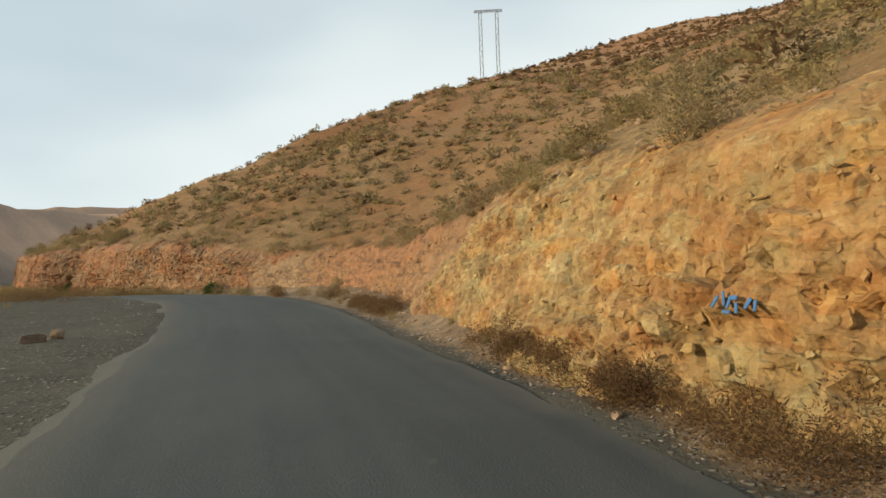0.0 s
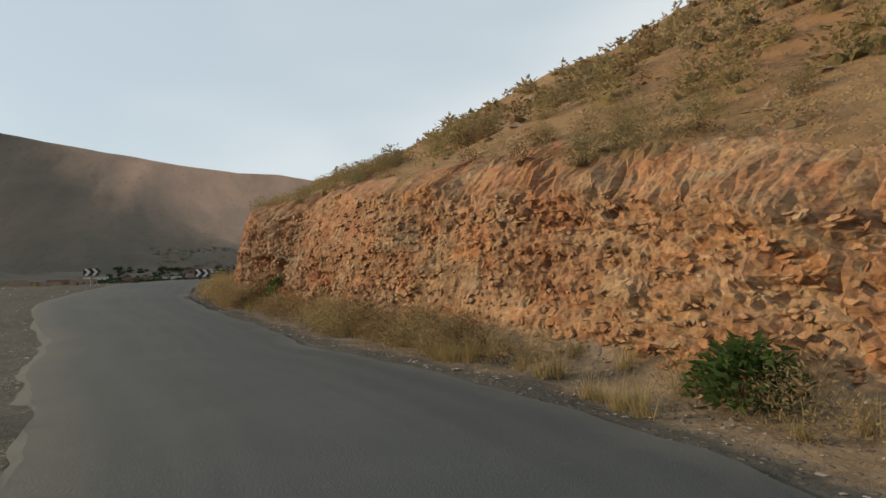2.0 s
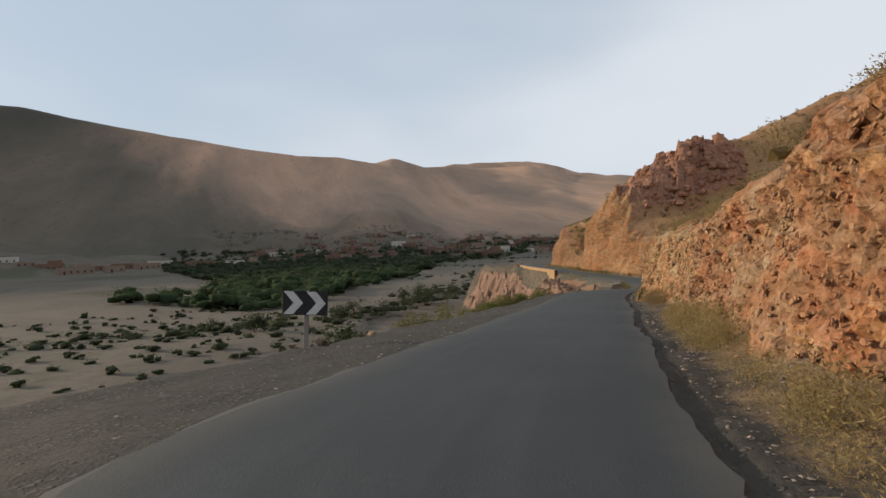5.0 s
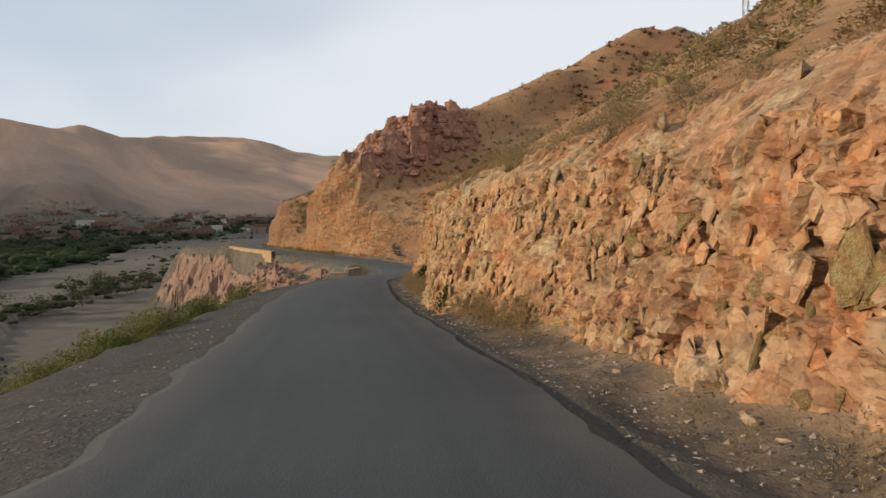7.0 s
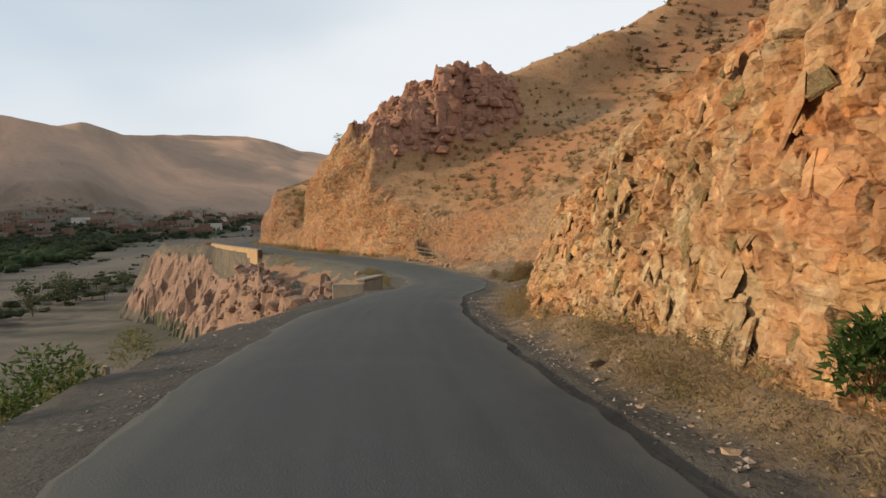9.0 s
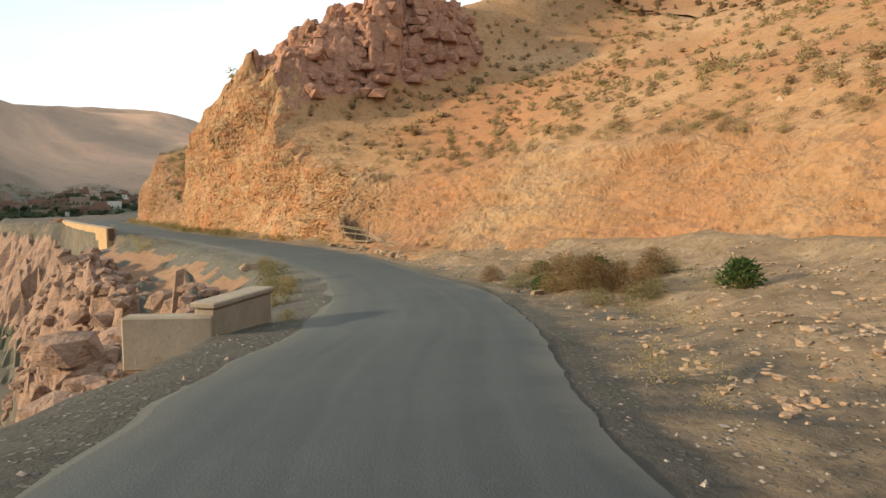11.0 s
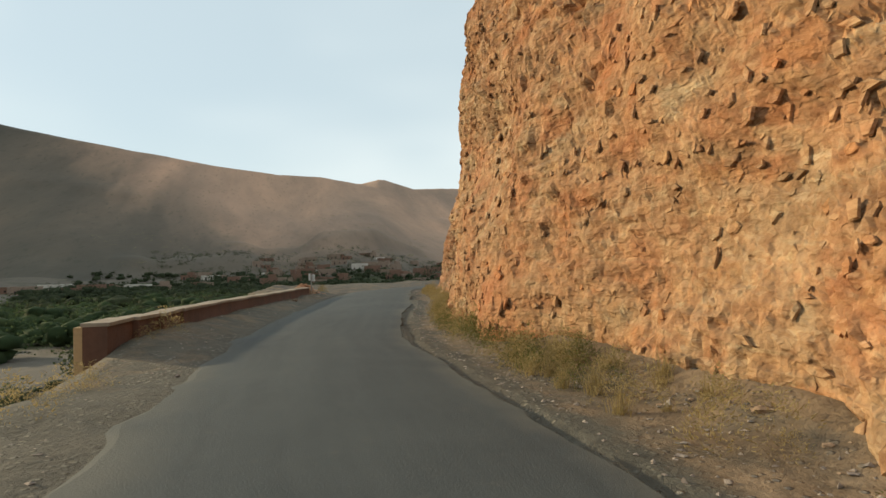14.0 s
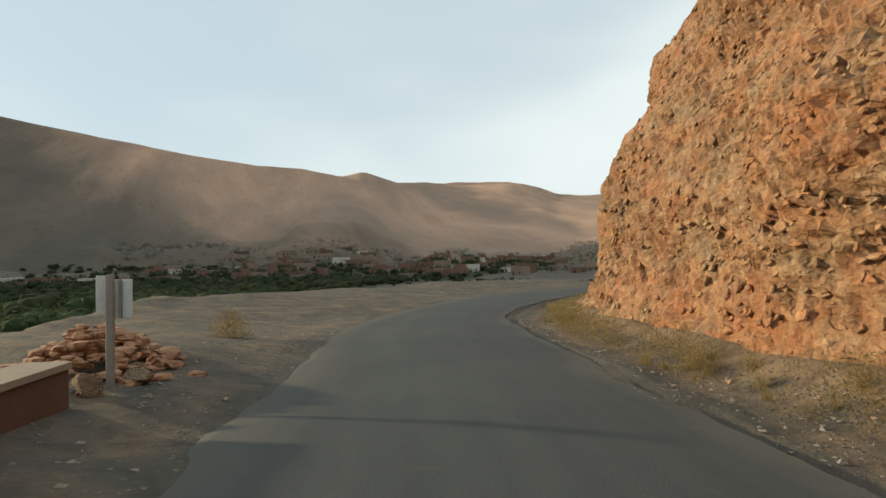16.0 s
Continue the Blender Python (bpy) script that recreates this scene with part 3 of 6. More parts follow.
def verge_height(s, d):
    """Height over the road of the verges and of the bank that falls to the valley on the left."""
    rough = 0.05 * fbm(s * 0.9, d * 0.9, 21, 4) * np.clip((np.abs(d) - 1.6) * 2, 0, 1)
    h = rough + 0.0 * d
    out = np.maximum(-d - VERGE(s), 0)
    # the verge tips towards the drop; past the parapet it banks up on the outside of the bend
    h = h - 0.09 * np.clip(-d - 1.9, 0, 2.6) * np.clip((s - 58) / 6, 0, 1) * np.clip((150 - s) / 8, 0, 1)
    h = h + 0.16 * np.clip(-d - 1.9, 0, 2.2) * np.clip((s - 172) / 5, 0, 1) * np.clip((187 - s) / 4, 0, 1)
    # dust and gravel lie banked against the parapet
    heap = np.clip((-d - 1.8) / 1.3, 0, 1)
    h = h + 0.23 * heap * heap * (3 - 2 * heap) * np.clip((s - 154.5) / 2, 0, 1) * np.clip((176 - s) / 4, 0, 1)
    fall = FALL(s) * out + 0.10 * FALL(s) * np.minimum(out, 6)
    crag = np.clip(FALL(s) * 1.6 - 0.5, 0, 1)
    # across the gully: an earth slope below the road that ends in a crag
    gully = np.clip((s - 114) / 6, 0, 1) * np.clip((160 - s) / 3, 0, 1)
    crest = crest_at(s)
    steps = 0.60 * np.minimum(out, crest) + 2.5 * np.maximum(out - crest, 0) - 0.9 * np.exp(-(((out - crest) / 1.3) ** 2))
    fall = fall * (1 - gully) + steps * gully
    crag = crag * (1 - gully) + gully * np.clip((out - crest + 2.2) / 1.2, 0, 1)
    # sheer behind the parapet
    fall = fall + 2.3 * np.clip((out - 0.12) / 0.2, 0, 1) * np.clip((s - 153.5) / 0.8, 0, 1) * np.clip((177 - s) / 3, 0, 1)
    lumps, _ = blocks(s * 0.5 + 0.3 * fbm(s * 0.4, d * 0.4, 35, 2), d * 0.5, 31, 1.1)
    lump2, _ = blocks(s * 1.4, d * 1.4, 33, 1.0)
    h = h - fall + crag * np.clip(out / 2, 0, 1) * (0.85 * lumps + 0.32 * lump2)
    h = h + 0.35 * fbm(s * 0.12, d * 0.12, 23, 3) * np.clip((-d - 4) / 6, 0, 1)
    ditch = np.clip((d - EDGE(s) - 0.1) / 0.5, 0, 1) * np.clip((FOOT(s) + 0.3 - d) / 0.6, 0, 1)
    h = h - 0.045 * ditch + 0.25 * np.clip((d - FOOT(s) + 0.7) / 0.9, 0, 1) ** 2
    wide = np.clip((FOOT(s) - 4.2) / 1.5, 0, 1) * np.clip(d - 3.0, 0, 9)
    h = h + 0.15 * wide + np.clip(wide, 0, 1) * 0.16 * fbm(s * 0.7, d * 0.7, 27, 4)
    gutter = np.exp(-(((d - EDGE(s) - 0.10 - 0.06 * fbm(s * 0.5, s * 0, 29, 2)) / 0.045) ** 2)) * np.clip((s - 34) / 6, 0, 1) * np.clip(np.abs(s - 127) / 5 - 3.0, 0, 1)
    h = h - 0.075 * gutter
    return h


def build_ground():
    s = np.arange(S0, S1, 0.5)
    dl = -np.concatenate([np.arange(1.2, 20, 0.27), np.arange(20, 34.1, 0.9)])[::-1]
    d = np.concatenate([np.repeat(dl[None, :], len(s), 0), np.linspace(0, 1, 38)[None, :] * (FOOT(s) + 0.9 - 0.2)[:, None] + 0.2], 1)
    ss = np.repeat(s[:, None], d.shape[1], 1)
    h = verge_height(ss, d) - 0.02 * ((d > -1.75) & (d < EDGE(ss) - 0.1))
    v = beside(ss, d, h)
    v[..., 2] = np.maximum(v[..., 2], FLOOR_Z - 0.6)
    # the outermost rim dips under the valley sheet
    v[:, 0, 2] -= 1.5
    ob = mesh_object("ground", v.reshape(-1, 3), grid_faces(*d.shape), SOIL_VERGE, True)
    ob.data.materials.append(ROCK_BANK)
    f = grid_faces(*d.shape)
    past = -d - VERGE(ss)
    steep = (past > np.where(ss < 158, crest_at(ss) - 1.4 + 0.8 * fbm(ss * 0.6, d * 0.6, 39, 3), 0.5)) & (ss > 116) & (ss < 190)
    bank = (past > 0.5 + 0.5 * fbm(ss * 1.3, d * 1.3, 38, 3)) & (ss > 112) & (ss < 158) & ~steep
    rocky = steep.ravel()[f].all(1)
    ob.data.materials.append(VALLEY)
    low = (v[..., 2] < FLOOR_Z + 0.1).ravel()[f].any(1)
    ob.data.materials.append(SOIL_BANK)
    soft = bank.ravel()[f].all(1)
    ob.data.polygons.foreach_set("material_index", np.where(low, 2, np.where(soft, 3, rocky)).astype(np.int32))
    ob.data.polygons.foreach_set("use_smooth", ~rocky)
    # where earth from the slope covers the gravel
    hollow = np.clip((d - 2.9 + 1.3 * np.clip((ss - 130) / 4, 0, 1)) / 1.6, 0, 1) * np.clip((ss - 110) / 4, 0, 1) * np.clip((148 - ss) / 4, 0, 1)
    bare = np.clip((d - EDGE(ss)) / 0.6, 0, 1) * (0.50 + 0.26 * np.clip((ss - 131) / 4, 0, 1) * np.clip((152 - ss) / 6, 0, 1) + 0.24 * np.clip((34 - ss) / 4, 0, 1))
    foot = np.clip((d - FOOT(ss) + 0.3) / 0.4, 0, 1)
    dust = 0.42 * np.clip((-d - 1.7) / 0.4, 0, 1) * np.clip((ss - 150) / 4, 0, 1) * np.clip((-d < 4) * 1.0 + (ss > 178), 0, 1)
    earth = ob.data.attributes.new("earth", "FLOAT", "POINT")
    earth.data.foreach_set("value", np.maximum(np.maximum(np.maximum(hollow, bare), foot), dust).astype(np.float32).ravel())
    tagged(ob, "stony grey-brown gravel verge and bank beside the road", "ground", kind="structure")


DEPTH = table([(-40, 0.13), (9, 0.135), (15, 0.11), (30, 0.10), (40, 0.095), (55, 0.095), (70, 0.10), (78, 0.115), (100, 0.125), (110, 0.11), (120, 0.11), (132, 0.11), (145, 0.12), (152, 0.11), (162, 0.10), (170, 0.11), (232, 0.12)])


def face_mesh(name, s_from, s_to, mat, label, step=0.06):
    """A stretch of the rock cutting: broken blocks, joints and a rounded lip that runs into the hillside."""
    s = np.arange(round((s_to - s_from) / step) + 1) * step + s_from
    n_face = int(min(max(16, CUT(s).max() / step), 150))
    n_lip = 15
    u = np.concatenate([np.linspace(-0.12, 1, n_face), np.ones(n_lip)])
    lip = np.concatenate([np.zeros(n_face), np.linspace(0.08, 1.0, n_lip) ** 1.3 * 3.0])
    ss = np.repeat(s[:, None], len(u), 1)
    foot, cut, lean = FOOT(ss), CUT(ss), LEAN(ss)
    depth = DEPTH(ss)
    seed = 60
    cut = cut * (1 + 0.07 * fbm(ss * 0.6, ss * 0, seed + 9, 3) + 0.03 * fbm(ss * 2.5, ss * 0, seed + 19, 2))
    h = cut * u[None, :]
    d = foot + lean * h + lip[None, :]
    # scree that runs out at the foot of the earth bank
    d = d - 1.7 * np.exp(-np.maximum(h, 0) / 0.7) * np.clip((ss - 112) / 5, 0, 1) * np.clip((142 - ss) / 6, 0, 1)
    h = h + RISE(ss) * lip[None, :]
    d = d + 0.35 * fbm(ss * 0.25, h * 0.3, seed + 5, 3) * np.clip(cut / 2.5, 0.2, 1.6)
    arc = h * np.sqrt(1 + lean**2)
    warp = 0.30 * fbm(ss * 0.5, arc * 0.5, seed + 7, 3)
    # thin beds, or upright plates where the stone is massive
    plate = np.clip((ss - 74) / 8, 0, 1) * np.clip((110 - ss) / 5, 0, 1)
    dip = arc + 0.10 * np.sin(ss * 0.35) * (1 - plate) + 0.09 * fbm(ss * 0.7, arc * 0.7, seed + 8, 3)
    slip = 0.55 * fbm(ss * 0.9, arc * 0.9, seed + 13, 3)
    b0, k0, own0 = beds(ss / 0.50 + slip, dip / 0.26, seed + 31, 0.9)
    b1, k1, own1 = beds(ss / 0.40 + slip, dip / 0.42, seed + 32, 0.8)
    v0, j0 = np.where(plate > 0.5, b1, b0), np.where(plate > 0.5, k1, k0)
    own = np.where(plate > 0.5, own1, own0)
    b2, k2, own2 = beds(ss / 0.22 + slip, dip / (0.10 + 0.06 * (plate > 0.5)), seed + 41, 1.0)
    v1, _ = blocks(ss / 0.30 + warp, arc / 0.17 + 0.6 * warp, seed, 1.2)
    v2, _ = blocks(ss / 0.15 + warp, arc / 0.12, seed + 11, 1.2)
    broken = np.clip(0.60 + 0.9 * fbm(ss * 0.22, arc * 0.3, seed + 3, 3), 0.2, 1.25)
    massive = np.clip(0.9 + 1.3 * fbm(ss * 0.35, arc * 0.45, seed + 23, 2), 0.15, 1.2)
    # where the rock has crumbled no beds can be made out
    soil = np.clip((ss - 10) / 4, 0, 1) * np.clip((32 - ss) / 4, 0, 1) + np.clip((ss - 111) / 3, 0, 1) * np.clip((141 - ss) / 5, 0, 1)
    laid = (1 - 0.75 * soil) * (1 - 0.45 * np.clip((ss - 143) / 3, 0, 1))
    push = depth * (laid * massive * (0.62 * v0 + 0.34 * b2) + (1.1 - 0.7 * laid) * 0.62 * v1 * broken + 0.34 * v2 * broken)
    push = push - depth * laid * massive * ((0.35 + 0.10 * plate) * np.clip(1 - j0 / 0.10, 0, 1) + 0.25 * np.clip(1 - k2 / 0.16, 0, 1))
    push = push * (1 - 0.55 * soil) + soil * (0.20 * fbm(ss * 0.9, arc * 1.5, seed + 43, 4) + 0.075 * fbm(ss * 4.0, arc * 6.0, seed + 44, 4))
    hole = (ss - 44.5) ** 2 / 0.07 + (h - 0.95) ** 2 / 0.035
    push = push - 0.55 * np.clip(1.4 - hole, 0, 1)
    fade = np.where(lip[None, :] > 0, np.clip(1.6 - lip[None, :] / 1.5, 0, 1), 1.0) * np.clip(u[None, :] * 6 + 1.2, 0.3, 1)
    push = push * fade
    n_d, n_h = -1 / np.sqrt(1 + lean**2), lean / np.sqrt(1 + lean**2)
    d, h = d + n_d * push, h + n_h * push * 0.6
    v = beside(ss, d, h)
    # the lip settles on the hillside and its last row dips under it
    on = np.clip(lip / 0.9, 0, 1)[None, :] * (lip > 0)[None, :]
    hz = hill_surface(v[..., 0], v[..., 1])
    v[..., 2] = v[..., 2] * (1 - on) + (hz + 0.05 * np.clip(1.5 - lip, 0, 1)[None, :]) * on
    v[..., 2] += on * (np.maximum(push, 0) * 0.9 + 0.02) - 0.12 * np.clip((lip - 2.6) / 0.3, 0, 1)[None, :]
    v[:, -1, 2] -= 0.5
    ob = mesh_object(name, v.reshape(-1, 3), grid_faces(*ss.shape), mat, False)
    # earth from the hillside lies over the rim
    ob.data.materials.append(SOIL_HILL)
    over = (np.broadcast_to(lip > 0.02, ss.shape) & (lip[None, :] + 0 * ss > 0.75 + 0.6 * fbm(ss * 1.1, ss * 0 + lip[None, :], seed + 27, 3))).ravel()[grid_faces(*ss.shape)].all(1)
    # a stretch of orange earth between two runs of rock
    ragged = 2.2 * fbm(ss * 0.8, arc * 0.8, seed + 29, 4)
    earthy = ((ss > 12.5 + ragged) & (ss < 31.0 + ragged)).ravel()[grid_faces(*ss.shape)].all(1)
    ob.data.materials.append(EARTH_BANK)
    ob.data.polygons.foreach_set("material_index", np.where(over, 1, np.where(earthy, 2, 0)).astype(np.int32))
    for word, value in (("block", own), ("chip", own2), ("laid", laid)):
        at = ob.data.attributes.new(word, "FLOAT", "POINT")
        at.data.foreach_set("value", np.broadcast_to(value, ss.shape).astype(np.float32).ravel())
    tagged(ob, label, "rock face", kind="structure")
    return ob


def crag_bump(x, y):
    """The dark crag that climbs the hill from the corner of the cutting, and the second one past it."""
    out = np.zeros(x.shape)
    for (ax, ay), (bx, by), w0, w1, hh0, hh1 in CRAGS:
        wx, wy = bx - ax, by - ay
        L = math.hypot(wx, wy)
        u = ((x - ax) * wx + (y - ay) * wy) / L**2
        side = ((x - ax) * wy - (y - ay) * wx) / L          # to the right of the crag's line
        uc = np.clip(u, 0, 1)
        hh = hh0 + (hh1 - hh0) * uc
        wdt = w0 + (w1 - w0) * uc
        # steep on its right (near) flank, gentle behind
        wob = 1.0 * fbm(x * 0.16, y * 0.16, 91, 3)
        f = np.clip((wdt - side + wob) / 2.2, 0, 1) * np.clip(1 + (side + 1.5) / 9.0, 0, 1)
        ends = np.clip((u * L + 1.5) / 1.5, 0, 1) * np.clip((L - u * L + 2) / 4.5, 0, 1)
        lump = 1 + 0.45 * fbm(x * 0.2, y * 0.2, 93, 3)
        out = np.maximum(out, hh * f * ends * lump)
    return out


CRAGS = [((-59.0, 133.6), (-46.4, 144.6), 1.5, 2.6, 1.4, 3.4)]


def hill_z(x, y):
    shape = x.shape
    s, d, z = nearest(x, y)
    s, d, z = s.reshape(shape), d.reshape(shape), z.reshape(shape)
    top = FOOT(s) + LEAN(s) * CUT(s)
    h = hill_height(s, d)
    # a broad shoulder of the hill behind the bend
    shoulder = 24.0 * np.exp(-((x - 45) ** 2 + (y - 240) ** 2) / (2 * 32.0**2))
    knoll = 4.2 * np.exp(-((x + 14) ** 2 + (y - 176) ** 2) / (2 * 10.0**2))
    return s, d, z + h + shoulder + knoll, top


def smooth2(a, k):
    for _ in range(k):
        p = np.pad(a, 1, mode="edge")
        a = (p[1:-1, 1:-1] * 4 + p[:-2, 1:-1] + p[2:, 1:-1] + p[1:-1, :-2] + p[1:-1, 2:]) / 8
    return a


HILLS = []


def hill_surface(x, y, which=0):
    """Height of a built hillside sheet at many places."""
    x0, y0, step, z, _ = HILLS[which]
    u, v = np.clip((x - x0) / step, 0, z.shape[0] - 1.01), np.clip((y - y0) / step, 0, z.shape[1] - 1.01)
    i, j = u.astype(int), v.astype(int)
    u, v = u - i, v - j
    return (z[i, j] * (1 - u) + z[i + 1, j] * u) * (1 - v) + (z[i, j + 1] * (1 - u) + z[i + 1, j + 1] * u) * v


def build_hill(name, x0, x1, y0, y1, step, d_min, d_max, label, crag_only=False):
    x, y = np.meshgrid(np.arange(x0, x1, step), np.arange(y0, y1, step), indexing="ij")
    s, d, z, top = hill_z(x, y)
    z = smooth2(z, int(6 / step))
    far = np.clip((d - top) / 5, 0, 1)
    z = z + far * (0.55 * fbm(x * 0.05, y * 0.05, 61, 3) + 0.22 * fbm(x * 0.25, y * 0.25, 62, 4))
    lump, joint = blocks(x * 0.9, y * 0.9, 63)
    z = z + np.clip((d - top) / 2, 0, 1) * 0.09 * lump * np.clip(fbm(x * 0.12, y * 0.12, 64, 2) + 0.2, 0, 1)
    c = crag_bump(x, y)
    w = 0.4 * fbm(x * 0.3, y * 0.3, 68, 2)
    l0, j0 = blocks(x * 0.26 + w, y * 0.26, 67, 1.4)
    l1, j1 = blocks(x * 0.6 + w, y * 0.6, 65, 1.2)
    l2, _ = blocks(x * 1.4, y * 1.4, 66, 1.1)
    z = z + c + np.clip(c / 1.5, 0, 1) * (0.85 * l0 + 0.50 * l1 + 0.24 * l2 - 0.5 * np.clip(1 - j0 / 0.08, 0, 1) - 0.3 * np.clip(1 - j1 / 0.1, 0, 1))
    if not crag_only:
        HILLS.append((x0, y0, step, z, np.maximum(d, 0)))
    keep = (d > np.maximum(top + 1.15, d_min)) & (d < d_max)
    if crag_only:
        keep &= c > 0.12
        z = z + 0.04
    else:
        z = z - 1.4 * np.clip((c - 0.35) / 0.8, 0, 1)
    f = grid_faces(*x.shape)
    ok = keep.ravel()[f].all(1)
    f = f[ok]
    used, f2 = np.unique(f, return_inverse=True)
    v = np.stack([x, y, z], -1).reshape(-1, 3)[used]
    ob = mesh_object(name, v, f2.reshape(-1, 4), SOIL_HILL, True)
    me = ob.data
    me.materials.append(ROCK_CRAG)
    cf = np.clip(c, 0, 9).ravel()[f].min(1)
    me.polygons.foreach_set("material_index", (cf > 0.35).astype(np.int32))
    me.polygons.foreach_set("use_smooth", cf <= 0.35)
    tagged(ob, label, "hillside", kind="structure")
    return ob


# ---------------------------------------------------------------- valley and mountains
CENTRE = (-60.0, 100.0)
RIDGE = table([(-180, 5.0), (-90, 5.0), (-30, 5.0), (-5, 4.6), (10, 4.8), (14, 5.0), (17.6, 5.45), (19.5, 5.9), (21.5, 6.5), (24, 7.0), (28, 6.95), (31, 7.05), (33.6, 6.72), (36.3, 7.62), (38.2, 7.15), (41.3, 7.75), (45, 7.85), (50, 8.6), (55, 9.35), (60, 10.1), (63, 10.5), (67, 11.15), (77, 11.85), (80, 12.1), (95, 10.5), (120, 8.0), (150, 6.0), (180, 5.0)])
REACH = table([(-180, 900), (0, 1500), (20, 1800), (27, 1800), (44, 1250), (60, 1000), (90, 900), (180, 900)])


def valley_z(az, r):
    """Height of the valley's floor, the foothills and the mountains, by bearing (degrees left of +y) and distance."""
    x, y = CENTRE[0] - np.sin(np.radians(az)) * r, CENTRE[1] + np.cos(np.radians(az)) * r
    floor = FLOOR_Z + 0.5 * fbm(x * 0.02, y * 0.02, 71, 3)
    start = 385 + 50 * fbm(az * 0.05, az * 0, 72, 2)
    reach = REACH(az)
    near_ridge = RIDGE(az) - 0.6 * np.clip((az - 16) / 4, 0, 1) * np.clip((34 - az) / 5, 0, 1)
    peak = np.tan(np.radians(near_ridge)) * reach * (1 + 0.006 * fbm(az * 0.2, az * 0, 73, 2))
    u = np.clip((r - start) / (reach - start), 0, 2.6)
    # a long foot, then a steeper flank with gullies
    shape = np.where(u < 1, 0.30 * u + 0.70 * u**2.0, 1 - 0.4 * (u - 1))
    gully = fbm(az * 0.16, r * 0.0016, 74, 3) * np.clip(u * 3, 0, 1) * np.clip((1.0 - u) * 3, 0, 1)
    knolls = np.clip(fbm(x * 0.006, y * 0.006, 75, 3) - 0.1, 0, 1) * 38 * np.clip(u * 6, 0, 1) * np.clip((0.75 - u) * 5, 0, 1)
    # a second range behind the first
    back = np.exp(-(((u - 2.0) / 0.28) ** 2))
    second = back * np.maximum(np.tan(np.radians(RIDGE(az) + 0.12 * fbm(az * 0.5, az * 0, 79, 3))) * r - (peak - FLOOR_Z) * shape, 0) * np.clip((40 - np.abs(az - 10)) / 10, 0, 1)
    return x, y, floor + (peak - FLOOR_Z) * shape + gully * 12 + 0.4 * knolls + second


RIVER = [(-175, 30), (-140, 85), (-112, 125), (-108, 155), (-122, 200), (-150, 280), (-185, 370), (-190, 430)]
RIVER_LINE = spline([(*q, 0) for q in RIVER], 30)[:, :2]
_t = np.gradient(RIVER_LINE, axis=0)
_t /= np.linalg.norm(_t, axis=1)[:, None]
RIVER_OUT = np.stack([-_t[:, 1], _t[:, 0]], 1)          # away from the road


def river_side(x, y):
    """How far places lie beyond the line of the dry river, and how far from it at all."""
    dist, side = np.full(x.shape, 1e9), np.zeros(x.shape)
    for q in range(0, len(RIVER_LINE), 4):
        ex, ey = x - RIVER_LINE[q, 0], y - RIVER_LINE[q, 1]
        e = np.hypot(ex, ey)
        near_ = e < dist
        side = np.where(near_, ex * RIVER_OUT[q, 0] + ey * RIVER_OUT[q, 1], side)
        dist = np.where(near_, e, dist)
    return side, dist


def garden_material():
    m, n, l, p = material("garden_ground", 1.0)
    v = coords(n, l)
    big = noise_node(n, l, v, 0.03, 4, 0.6, 0.5)
    fine = noise_node(n, l, v, 0.8, 5, 0.65)
    col = ramp(n, l, big, [(0.40, (0.040, 0.050, 0.020)), (0.52, (0.060, 0.066, 0.028)), (0.64, (0.100, 0.088, 0.050))])
    col = mix(n, l, rng(n, l, fine, 0.4, 0.7, 0.0, 0.6), col, (0.028, 0.034, 0.014))
    l.new(col, p.inputs["Base Color"])
    bump(n, l, p, fine, 0.8, 0.5)
    return m


GARDEN = garden_material()


def build_valley():
    az = np.concatenate([np.arange(-180, -10, 5.0), np.arange(-10, 100, 0.5), np.arange(100, 180.1, 5.0)])
    r = np.concatenate([[3], np.arange(20, 120, 5.0), np.arange(120, 440, 10.0), np.geomspace(440, 3600, 90)])
    a, rr = np.meshgrid(az, r, indexing="ij")
    # past the valley's floor the rows follow the ridge
    out = np.concatenate([np.linspace(0.0, 1.0, 66) ** 1.15, 1.0 + np.geomspace(0.03, 1.4, 24)])
    rr[:, -90:] = 440 + (REACH(az)[:, None] - 440) * out[None, :]
    x, y, z = valley_z(a, rr)
    # keep the sheet below the road and its banks
    s, d, rz = nearest(x, y)
    s, d, rz = s.reshape(x.shape), d.reshape(x.shape), rz.reshape(x.shape)
    under = (d > -31)
    z = np.where(under, np.minimum(z, FLOOR_Z - 2.0), z)
    ob = mesh_object("valley", np.stack([x, y, z], -1).reshape(-1, 3), grid_faces(*x.shape), VALLEY, True)
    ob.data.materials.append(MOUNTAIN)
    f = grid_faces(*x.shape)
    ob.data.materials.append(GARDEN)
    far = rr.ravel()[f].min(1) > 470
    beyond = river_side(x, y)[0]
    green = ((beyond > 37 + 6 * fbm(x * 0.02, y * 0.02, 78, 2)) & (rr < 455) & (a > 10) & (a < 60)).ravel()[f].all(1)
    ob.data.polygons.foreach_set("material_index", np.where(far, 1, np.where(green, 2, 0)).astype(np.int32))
    tagged(ob, "dry valley floor running up to bare brown mountains", "valley", kind="structure")


